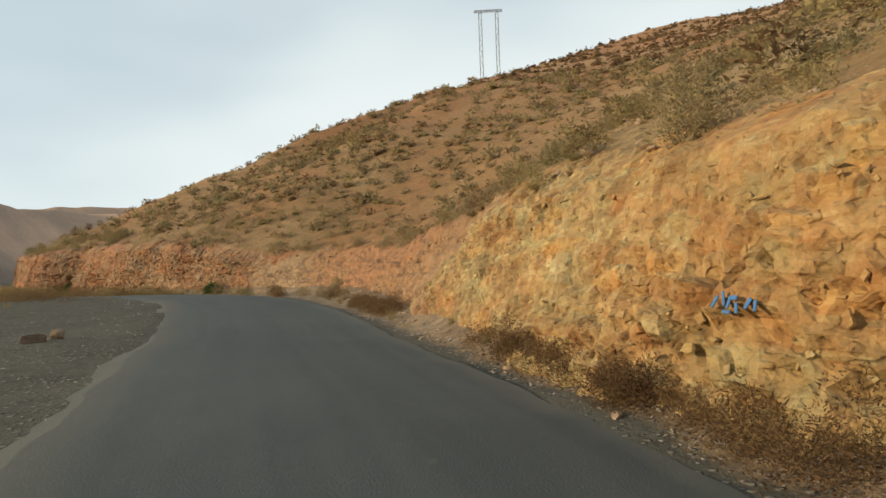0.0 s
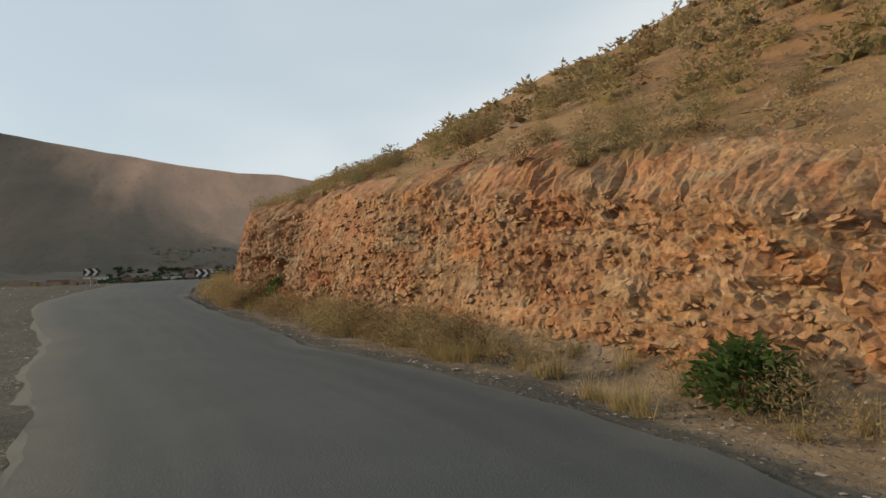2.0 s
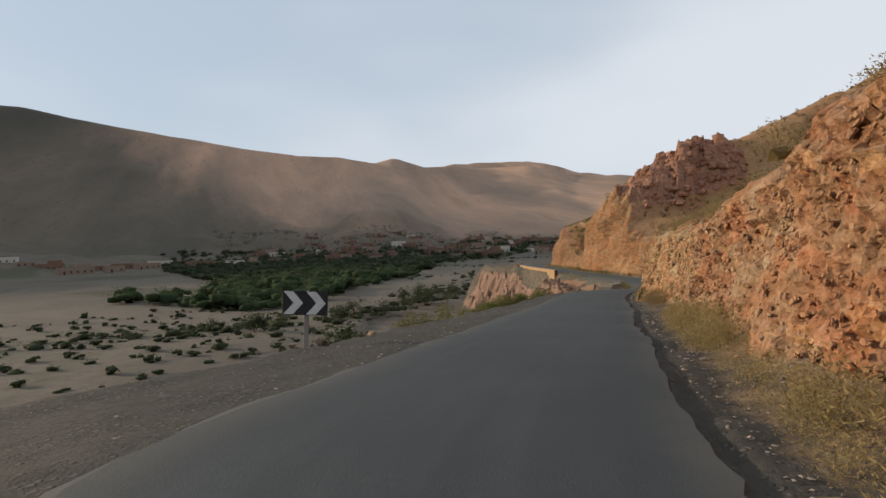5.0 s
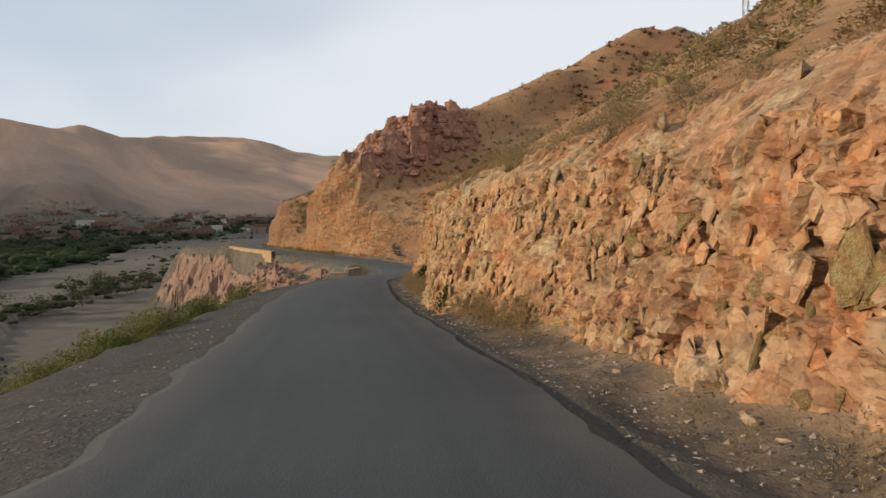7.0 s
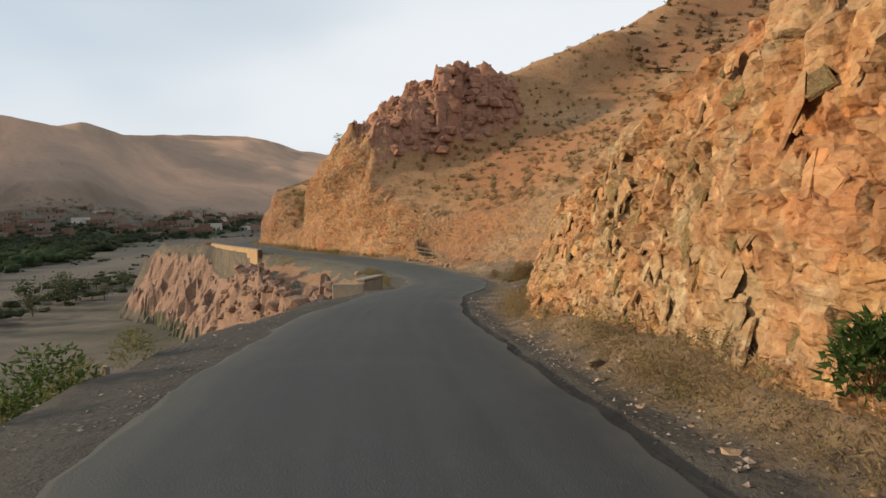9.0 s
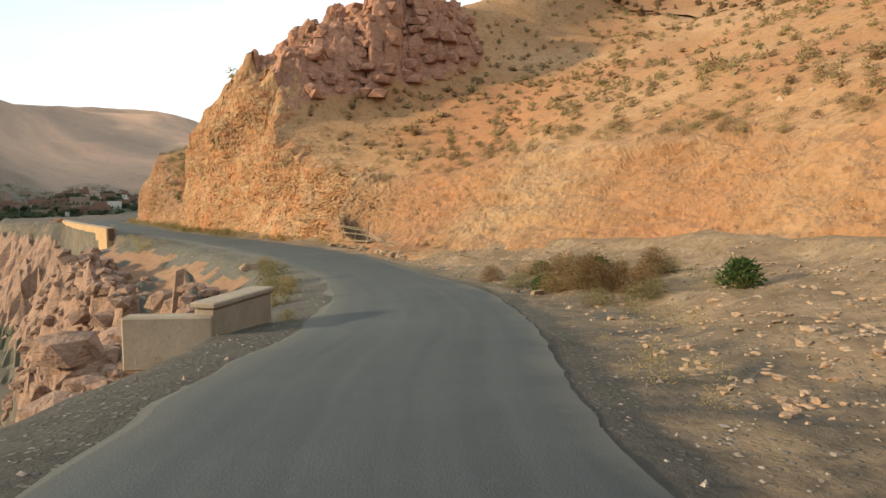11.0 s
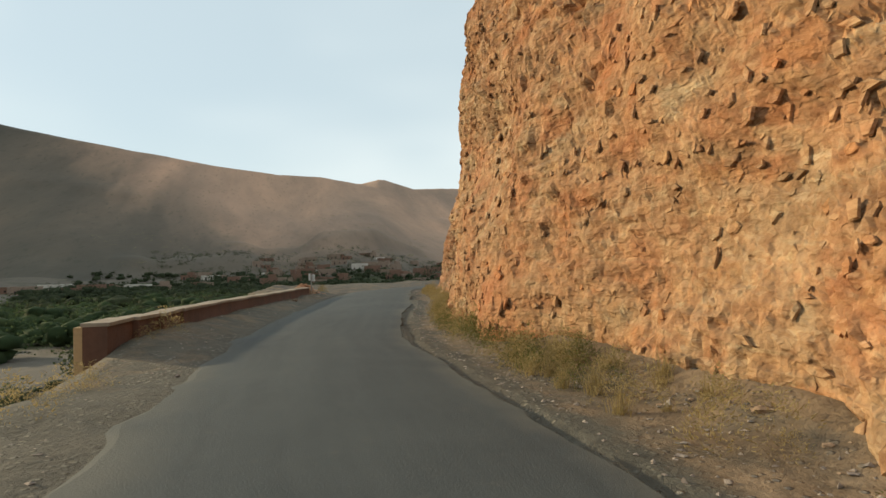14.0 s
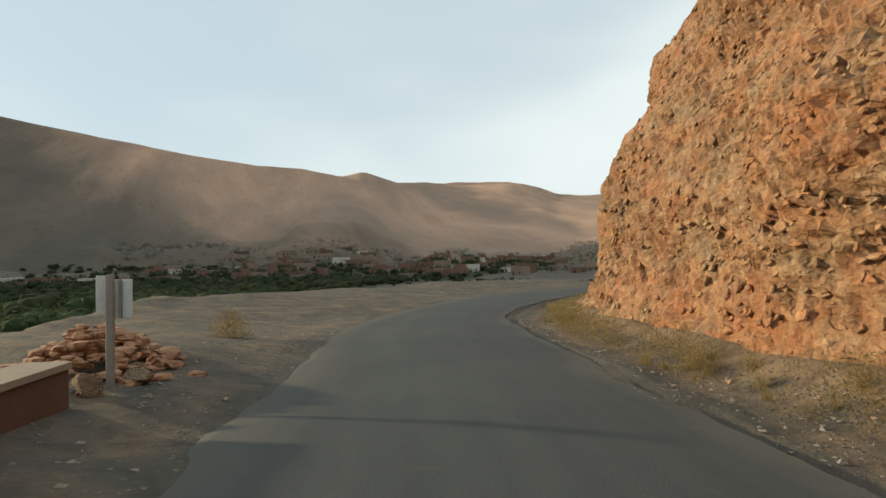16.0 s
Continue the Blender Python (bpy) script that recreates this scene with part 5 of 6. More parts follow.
def bush(kind, at, size, label, tall=1.0, seed=0, group="shrubs beside the road"):
    """One shrub that stands by itself: twigs and leaves."""
    mats = {"dry": DRY, "olive": OLIVE, "straw": STRAW, "rust": RUST, "green": GREEN}
    key = (kind, seed % 4)
    if key not in BUSH_MESH:
        k = 360 + 2 * len(BUSH_MESH)
        count, leaf = {"green": (800, 0.14), "olive": (1300, 0.062), "dry": (1300, 0.058), "straw": (1200, 0.060), "rust": (2200, 0.055)}[kind]
        BUSH_MESH[key] = (tuft_mesh("twig_clump", tuft(k, 170, 0.005, 1.45, 0.5, 0, 0.82), RUST if kind == "green" else mats[kind]), tuft_mesh("foliage", leaf_shape(k + 1, count, leaf, 0.24 if kind == "green" else 0.20), mats[kind]))
    root = new("shrub")
    root.matrix_world = Matrix.LocRotScale(Vector(at), Euler((0, 0, seed * 1.7)), (size, size, size * tall))
    for name, me in zip(("twig_clump", "foliage"), BUSH_MESH[key]):
        new(name, me).parent = root
    tagged(root, label, "shrub", group)
    return root


def build_bushes():
    r = random.Random(77)
    # along the rim of the cuttings
    for a, b, n in ((-2, 24, 22), (32, 62, 34), (66, 106, 26), (112, 140, 22), (165, 195, 26)):
        for _ in range(n):
            s = r.uniform(a, b)
            d = float(FOOT(s) + LEAN(s) * CUT(s)) + r.uniform(0.3, 3.2)
            kind = r.choice(["dry", "dry", "olive", "straw"])
            word = {"dry": "brown dry", "olive": "olive-green", "straw": "straw-coloured"}[kind]
            bush(kind, on_ground(s, d) - np.array([0, 0, 0.05]), r.uniform(0.45, 0.85), f"{word} shrub on the rim of the rock cutting", r.uniform(0.7, 1.0), r.randrange(99), "shrubs on the rim")
    # a thicket in the hollow
    for k in range(20):
        s, d = r.uniform(118.5, 125.5), r.uniform(3.2, 6.2)
        kind = r.choice(["green", "olive", "rust", "rust", "dry", "olive"])
        word = {"dry": "brown dry", "olive": "olive-green", "rust": "rust-brown", "green": "fresh green leafy"}[kind]
        bush(kind, on_ground(s, d) - np.array([0, 0, 0.04]), r.uniform(0.4, 0.8), f"{word} shrub in the stony hollow beside the road", r.uniform(0.7, 1.0), r.randrange(99), "shrubs in the hollow")
    bush("green", beside(94.6, 2.78, 0.45), 0.5, "fresh green leafy shrub rooted on a ledge of the rock", 1.1, 3)
    # standing singly beside the road
    for kind, s, d, size, tall in (
        ("green", 31.6, 3.2, 0.8, 0.8), ("green", 44.3, 3.5, 0.6, 1.1), ("olive", 28.5, 3.0, 0.6, 0.8), ("green", 87.5, 2.42, 0.48, 1.45),
        ("dry", 19.5, 3.3, 0.7, 0.8), ("dry", 22.6, 3.6, 0.6, 0.9), ("olive", 23.5, 4.6, 0.7, 0.8), ("dry", 125.0, -3.0, 0.7, 0.9), ("olive", 122.6, -3.2, 0.85, 0.9),
        ("straw", 121.0, -3.6, 0.8, 0.9), ("dry", 127.5, -3.1, 0.6, 0.8), ("dry", 122.3, 4.4, 0.7, 0.8), ("straw", 121.6, 3.7, 0.8, 0.9), ("olive", 123.6, 3.6, 0.7, 0.8),
        ("dry", 124.8, 4.0, 0.6, 0.8), ("rust", 121.9, 3.5, 1.15, 1.0), ("rust", 121.2, 3.9, 1.0, 1.0), ("rust", 125.9, 2.9, 0.7, 0.9), ("olive", 124.2, 3.1, 0.85, 0.7), ("green", 123.2, 3.5, 0.7, 0.7), ("olive", 122.7, 3.4, 0.8, 0.7), ("olive", 128.6, -3.3, 1.1, 0.9), ("dry", 134.3, -2.75, 0.8, 0.7), ("rust", 120.3, 4.6, 0.9, 0.9), ("olive", 137.2, 5.6, 0.6, 0.8), ("dry", 141.5, 6.8, 0.7, 0.8), ("straw", 185.0, -3.6, 0.7, 0.9),
        ("dry", 74.0, -6.0, 0.8, 0.9), ("straw", 104.5, 3.1, 0.6, 0.9), ("rust", 110.0, 3.2, 0.6, 0.9), ("dry", 101.0, -4.4, 0.6, 0.7), ("dry", 146.0, 4.4, 0.6, 0.8),
        ("rust", 25.2, 2.9, 0.65, 0.9), ("rust", 26.4, 3.2, 0.6, 0.9), ("dry", 24.2, 3.5, 0.6, 0.9), ("dry", 29.4, 6.6, 1.0, 0.8), ("dry", 27.0, 7.5, 0.8, 0.8), ("olive", 131.6, -3.2, 0.6, 0.9), ("olive", 133.4, -3.0, 0.7, 0.8), ("olive", 149.5, 3.9, 0.6, 0.8), ("dry", 118.2, -3.9, 0.45, 0.8), ("olive", 118.8, -2.5, 0.4, 0.8)):
        word = {"dry": "brown dry", "olive": "olive-green", "straw": "straw-coloured", "rust": "rust-brown", "green": "fresh green leafy"}[kind]
        bush(kind, on_ground(s, d) - np.array([0, 0, 0.04]), size, f"{word} shrub growing on the gravel verge", tall, int(s))


# ---------------------------------------------------------------- trees in the valley
def valley_floor_at(x, y):
    az = np.degrees(np.arctan2(-(x - CENTRE[0]), y - CENTRE[1]))
    rr = np.hypot(x - CENTRE[0], y - CENTRE[1])
    return valley_z(az, rr)[2]


def crown_shape(seed, leaves, high=1.0, wide=0.55, leaf=1.0):
    """A crown of many small leaf clumps with gaps, round a few limbs; about one unit high."""
    r = np.random.default_rng(seed)
    lobes = r.normal(0, 1, (6, 3)) * np.array([wide * 0.42, wide * 0.42, 0.16]) + np.array([0, 0, 0.60])
    v, f = [], []
    for k in range(leaves):
        c = lobes[r.integers(6)] + r.normal(0, 1, 3) * np.array([0.15, 0.15, 0.13])
        a = r.normal(0, 1, 3)
        a /= np.linalg.norm(a)
        b = np.cross(a, r.normal(0, 1, 3))
        b /= np.linalg.norm(b) + 1e-6
        q = r.uniform(0.035, 0.085) * leaf * (60 / leaves) ** 0.25
        n = len(v)
        v += [c - a * q, c + b * q * 0.7, c + a * q, c - b * q * 0.7]
        f += [(n, n + 1, n + 2), (n, n + 2, n + 3)]
    return np.array(v) * np.array([1, 1, high]), np.array(f)


def shrub_core(seed):
    """A lumpy ball of leaves, finer than a stone."""
    r = np.random.default_rng(seed)
    bm = bmesh.new()
    bmesh.ops.create_icosphere(bm, subdivisions=2, radius=1.0)
    v = np.array([q.co[:] for q in bm.verts])
    f = np.array([[q.index for q in fc.verts] for fc in bm.faces])
    bm.free()
    return v * (1 + r.normal(0, 0.12, len(v)))[:, None], f


def grove_shape(seed, leaves=12, fine=1, leaf=1.0):
    """A tree far off: three lumpy masses of leaves with twigs standing out; about one unit high."""
    r = np.random.default_rng(seed)
    v, f, n = [], [], 0
    for k in range(3):
        q, t = pebble(seed * 3 + k, 0.2)
        if fine > 1:
            q, t = shrub_core(seed * 5 + k)
        q = q * r.uniform(0.28, 0.42) * np.array([1, 1, 0.95]) + np.array([*r.normal(0, 0.24, 2), r.uniform(0.30, 0.62)])
        v.append(q)
        f.append(t + n)
        n += len(q)
    q, t = crown_shape(seed, leaves, 1.0, 1.0, leaf)
    return np.vstack([*v, q]), np.vstack([*f, t + n])


def trunk_mesh(seed):
    r = random.Random(seed)
    bm = bmesh.new()
    def limb(a, b, ra, rb):
        a, b = Vector(a), Vector(b)
        q = (b - a).to_track_quat("Z", "Y").to_matrix().to_4x4()
        bmesh.ops.create_cone(bm, cap_ends=True, segments=7, radius1=ra, radius2=rb, depth=(b - a).length, matrix=Matrix.Translation((a + b) / 2) @ q)
    limb((0, 0, -0.05), (0.01, 0, 0.35), 0.035, 0.022)
    for k in range(5):
        a = r.uniform(0, 6.28)
        limb((0.01, 0, 0.30), (math.cos(a) * 0.22, math.sin(a) * 0.22, r.uniform(0.55, 0.75)), 0.018, 0.006)
    me = bpy.data.meshes.new("trunk")
    bm.to_mesh(me)
    bm.free()
    me.materials.append(BARK)
    return me


def build_valley_trees():
    r = np.random.default_rng(23)
    line, nrm = RIVER_LINE, RIVER_OUT
    # trees that can be told apart, on the near bank of the river bed
    crowns = []
    for k in range(4):
        v, f = crown_shape(600 + k, 420)
        crowns.append((tuft_mesh("crown", (v, f), TREE_GREEN), trunk_mesh(610 + k)))
    rr = random.Random(31)
    for k in range(30):
        i = rr.randrange(20, len(line) - 40)
        x, y = line[i] + nrm[i] * rr.uniform(-5, 5)
        high = rr.uniform(2.0, 3.6)
        base = new("tree")
        base.matrix_world = pose(float(x), float(y), float(valley_floor_at(x, y)) - 0.1, 0, 0, rr.uniform(0, 360))
        cm, tm = crowns[k % 4]
        for name, me in (("crown", cm), ("trunk", tm)):
            o = new(name, me)
            o.parent = base
            o.scale = (high * 1.25, high * 1.25, high)
        tagged(base, "dark green bushy tree on the bank of the dry river bed", "tree", "trees along the river bed")
    dense = []
    for k in range(4):
        dense.append((tuft_mesh("crown", crown_shape(604 + k, 1700, 1.0, 0.6, 1.25), TREE_GREEN), trunk_mesh(614 + k)))
    for x, y, high in ((-75.2, 93.4, 5.6), (-72.0, 78.0, 4.2), (-70.0, 84.0, 3.0), (-66.0, 88.0, 2.6), (-63.5, 93.0, 2.4), (-80.0, 70.0, 3.0), (-69, 99, 2.6), (-74, 105, 3.0)):
        base = new("tree")
        base.matrix_world = pose(x, y, FLOOR_Z - 0.5, 0, 0, x * 7)
        for name, me in zip(("crown", "trunk"), dense[int(-x) % 4]):
            o = new(name, me)
            o.parent = base
            o.scale = (high * 1.3, high * 1.3, high)
        tagged(base, "dark green bushy tree at the foot of the bank", "tree", "trees below the road")
    # the belt of gardens and groves before the village
    n = 4000
    az, rad = r.uniform(14, 60, n), 150 + 420 * r.beta(1.4, 1.3, n)
    x, y = CENTRE[0] - np.sin(np.radians(az)) * rad, CENTRE[1] + np.cos(np.radians(az)) * rad
    side, _ = river_side(x, y)
    dens = 0.95 + 0.6 * fbm(x * 0.012, y * 0.012, 81, 3) - 0.9 * np.clip((rad - 400 + 6 * np.maximum(az - 50, 0)) / 160, 0, 1)
    ok = (side > 42 + 8 * fbm(y * 0.02, y * 0, 82, 2)) & (r.uniform(0, 1, n) < dens)
    x, y, rad = x[ok], y[ok], rad[ok]
    p = np.stack([x, y, valley_floor_at(x, y) - 0.6], -1)
    shapes = [grove_shape(620 + k) for k in range(7)]
    scatter("valley_groves", shapes, p, r.uniform(2.6, 6.2, len(x)), TREE_GREEN, "dense dark green groves and gardens before the village", "trees", 24, (0.6, 1.0), True)
    # low scrub on the river bed
    n = 1500
    q = r.integers(0, len(line), n)
    off = r.uniform(-45, 45, n)
    x, y = line[q, 0] + nrm[q, 0] * off, line[q, 1] + nrm[q, 1] * off
    s, d, _ = nearest(x, y)
    ok = (d < -33) & (fbm(x * 0.05, y * 0.05, 84, 2) > 0.0)
    x, y = x[ok], y[ok]
    p = np.stack([x, y, valley_floor_at(x, y) - 0.2], -1)
    scatter("river_scrub", shapes, p, r.uniform(0.7, 2.0, len(x)), TREE_GREEN, "low dark scrub on the stony river bed", "shrubs", 25, (0.5, 0.8), True)
    # the belt of bushes along the middle of the river bed
    n = 340
    q = r.integers(10, len(line) - 30, n)
    off = 3 + r.normal(0, 3.2, n)
    x, y = line[q, 0] + nrm[q, 0] * off + r.normal(0, 1.5, n), line[q, 1] + nrm[q, 1] * off
    p = np.stack([x, y, valley_floor_at(x, y) - 0.4], -1)
    near_shapes = [grove_shape(650 + k, 50, 1, 0.7) for k in range(5)]
    scatter("river_thicket", near_shapes, p, r.uniform(1.0, 2.4, n), TREE_GREEN, "continuous dark green thicket along the river bed", "shrubs", 27, (0.6, 0.9), True)
    n = 620
    x, y = r.uniform(-235, -135, n), r.uniform(140, 260, n)
    ok = (river_side(x, y)[0] > 31) & (river_side(x, y)[0] < 80)
    x, y = x[ok], y[ok]
    p = np.stack([x, y, valley_floor_at(x, y) - 0.4], -1)
    scatter("orchard", [grove_shape(670 + k, 110, 1, 0.65) for k in range(5)], p, r.uniform(2.2, 6.4, len(x)), ORCHARD, "leafy green orchard trees below the parapet", "trees", 28, (0.7, 1.0), True)
    # specks of scrub on the foothills
    n = 1500
    az, rad = r.uniform(12, 58, n), r.uniform(520, 1000, n)
    x, y = CENTRE[0] - np.sin(np.radians(az)) * rad, CENTRE[1] + np.cos(np.radians(az)) * rad
    ok = fbm(x * 0.01, y * 0.01, 85, 3) > 0.15
    x, y = x[ok], y[ok]
    p = np.stack([x, y, valley_floor_at(x, y) - 0.6], -1)
    scatter("foothill_scrub", [crown_shape(630 + k, 24, 0.7, 0.9) for k in range(3)], p, r.uniform(2.0, 6.0, len(x)), OLIVE, "scattered dark scrub on the foothills", "shrubs", 26, (0.4, 0.7))


# ---------------------------------------------------------------- built things
def wall_material(name, base, stain, rough=0.9):
    m, n, l, p = material(name, rough)
    v = coords(n, l)
    a_, b_ = noise_node(n, l, v, 1.2, 5, 0.6, 0.3), noise_node(n, l, v, 14.0, 4, 0.65)
    col = mix(n, l, rng(n, l, a_, 0.40, 0.68, 0.0, 0.75), base, stain)
    col = mix(n, l, rng(n, l, b_, 0.45, 0.75, 0.0, 0.4), col, tuple(c * 0.6 for c in base))
    l.new(col, p.inputs["Base Color"])
    bump(n, l, p, b_, 0.5, 0.02)
    return m


MUD = wall_material("mud_wall", (0.20, 0.115, 0.080), (0.15, 0.088, 0.062))
MUD_PALE = wall_material("pale_mud_wall", (0.26, 0.19, 0.145), (0.20, 0.14, 0.10))
LIME = wall_material("lime_wall", (0.52, 0.48, 0.42), (0.40, 0.34, 0.28))
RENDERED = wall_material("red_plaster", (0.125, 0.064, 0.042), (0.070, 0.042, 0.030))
COPING = wall_material("pale_concrete", (0.29, 0.24, 0.18), (0.19, 0.15, 0.11))
OCHRE_WALL = wall_material("ochre_masonry", (0.40, 0.27, 0.14), (0.30, 0.19, 0.10))
WOOD = wall_material("grey_wood", (0.20, 0.155, 0.11), (0.12, 0.09, 0.065))
PALE_WOOD = wall_material("bleached_wood", (0.29, 0.235, 0.165), (0.19, 0.15, 0.10))
REED = wall_material("dry_reed", (0.095, 0.074, 0.050), (0.055, 0.042, 0.030))
POST = wall_material("sign_post", (0.26, 0.24, 0.21), (0.17, 0.15, 0.13))
DARK = wall_material("dark_opening", (0.030, 0.024, 0.020), (0.022, 0.018, 0.016))
STEEL = wall_material("galvanised_steel", (0.22, 0.23, 0.24), (0.15, 0.155, 0.16), 0.6)
BLACK_PAINT = wall_material("black_sign_paint", (0.022, 0.022, 0.024), (0.035, 0.034, 0.032), 0.6)
WHITE_PAINT = wall_material("white_sign_paint", (0.62, 0.62, 0.60), (0.48, 0.47, 0.44), 0.6)
PANEL_BACK = wall_material("sign_back", (0.58, 0.60, 0.58), (0.46, 0.47, 0.45), 0.6)
BLUE_PAINT = wall_material("blue_spray_paint", (0.05, 0.15, 0.34), (0.10, 0.14, 0.22))


def box(bm, size, at=(0, 0, 0), turn=None, bevel=0.0):
    """A box with bevelled edges, added to bm."""
    m = Matrix.Translation(at) @ (turn if turn is not None else Matrix()) @ Matrix.Diagonal((*size, 1))
    made = bmesh.ops.create_cube(bm, size=1.0, matrix=m)
    if bevel:
        edges = list({e for v in made["verts"] for e in v.link_edges})
        bmesh.ops.bevel(bm, geom=edges, offset=bevel, segments=1, affect="EDGES")


def boulder(at, size, mat, label, seed, category="rock", group="stones beside the road"):
    r = np.random.default_rng(seed)
    bm = bmesh.new()
    bmesh.ops.create_icosphere(bm, subdivisions=3, radius=1.0)
    axes = [r.normal(0, 1, 3) for _ in range(9)]
    axes = [q / np.linalg.norm(q) for q in axes]
    cut = r.uniform(0.30, 0.75, 9)
    for v in bm.verts:
        c = np.array(v.co)
        for q, k in zip(axes, cut):                # flat broken faces
            t = c @ q
            if t > k:
                c = c - q * (t - k) * 0.9
        c = c * (1 + 0.05 * noise.noise(Vector(c) * 2.3 + Vector((seed, 0, 0))))
        v.co = c
    ob = part("rock", bm, mat)
    sx, sy, sz = size if isinstance(size, tuple) else (size, size * r.uniform(0.7, 1.0), size * r.uniform(0.55, 0.8))
    ob.matrix_world = Matrix.LocRotScale(Vector(at) + Vector((0, 0, sz * 0.35)), Euler((0, 0, r.uniform(0, 6.28))), (sx, sy, sz))
    tagged(ob, label, category, group)
    return ob


def facing(s, turn=0.0):
    """A turn that looks back along the road at s."""
    return float(road_at(s)[3]) + radians(turn)


def chevron_sign(s, d, turn, width, height, stand, lean, label):
    """A black board with two white chevrons on a post."""
    root = new("chevron_sign")
    root.matrix_world = Matrix.Translation(Vector(on_ground(s, d))) @ Matrix.Rotation(facing(s, turn), 4, "Z") @ Matrix.Rotation(radians(lean), 4, "Y")
    bm = bmesh.new()
    box(bm, (0.09, 0.07, stand + height + 0.2), (0.02, 0.035, (stand + height) / 2 - 0.1), bevel=0.008)
    part("post", bm, POST, root, "weathered grey sign post")
    bm = bmesh.new()
    box(bm, (width, 0.025, height), (0, -0.02, stand + height / 2), bevel=0.006)
    part("board", bm, BLACK_PAINT, root, "black painted board")
    w = width / 2
    for k in range(2):
        x0 = -width / 2 + 0.03 * width + k * w
        bm = bmesh.new()
        pts = [(0.0, 0.5), (0.42, 0.5), (0.86, 0.0), (0.42, -0.5), (0.0, -0.5), (0.44, 0.0)]
        for y in (-0.038, -0.033):
            vs = [bm.verts.new((x0 + px * w, y, stand + height / 2 + py * height * 0.94)) for px, py in pts]
            bm.faces.new(vs if y < -0.035 else vs[::-1])
        part("chevron", bm, WHITE_PAINT, root, "white chevron arrow")
    tagged(root, label, "road sign", "chevron signs")
    return root


def back_sign(s, d):
    """The pale back of a chevron sign: two plates on one post, set at a slight angle."""
    root = new("chevron_sign")
    root.matrix_world = Matrix.Translation(Vector(on_ground(s, d))) @ Matrix.Rotation(facing(s, 6), 4, "Z") @ Matrix.Scale(0.8, 4)
    bm = bmesh.new()
    box(bm, (0.085, 0.07, 1.42), (0, -0.03, 0.61), bevel=0.008)
    part("post", bm, POST, root, "weathered grey sign post")
    for sx, x, up, t in ((0.15, -0.10, 1.08, 14), (0.23, 0.13, 1.03, -16)):
        bm = bmesh.new()
        box(bm, (sx, 0.02, 0.46), (x, 0.03, up), Matrix.Rotation(radians(t), 4, "Z"), 0.005)
        part("plate", bm, PANEL_BACK, root, "bare pale back of the board")
    bm = bmesh.new()
    box(bm, (0.035, 0.03, 0.46), (0.10, 0.005, 1.03), bevel=0.004)
    part("bracket", bm, STEEL, root, "grey steel bracket")
    tagged(root, "road sign seen from its pale bare back beside the parapet", "road sign", "chevron signs")


def build_signs():
    chevron_sign(69.7, -4.7, 14, 0.88, 0.47, 0.66, 3, "black and white chevron sign leaning among stones on the verge")
    chevron_sign(57.0, -2.75, 36, 0.56, 0.30, 0.45, 0, "black and white chevron sign on the outside of the bend")
    back_sign(180.0, -3.2)
    for k, (s, d, q) in enumerate(((69.2, -4.7, 0.16), (69.4, -5.0, 0.11), (69.8, -4.35, 0.18), (71.5, -4.0, 0.15), (69.3, -5.3, 0.13), (73.0, -4.9, 0.20), (72.2, -4.3, 0.12), (74.5, -5.4, 0.3))):
        boulder(on_ground(s, d), q, ROCK_BUFF, "pale broken stone lying at the foot of the sign", 700 + k)
    for k, (s, d, q) in enumerate(((179.6, -3.2, 0.20), (180.2, -3.0, 0.22), (180.6, -3.25, 0.16), (179.2, -3.45, 0.15))):
        boulder(on_ground(s, d), q, ROCK_BUFF, "buff stone wedged round the foot of the sign post", 720 + k)
    r = np.random.default_rng(44)
    n = 240
    s, d = r.normal(180.9, 0.55, n), r.normal(-3.75, 0.34, n)
    p = on_ground(s, d)
    p[:, 2] += 0.50 * np.exp(-((s - 180.9) ** 2) / 0.6 - ((d + 3.75) ** 2) / 0.22) * r.uniform(0.3, 1.0, n)
    scatter("rubble_heap", PEBBLES, p, r.uniform(0.04, 0.13, n), ROCK_RED, "heap of broken red stones behind the sign", "stones", 45, (0.6, 0.9))


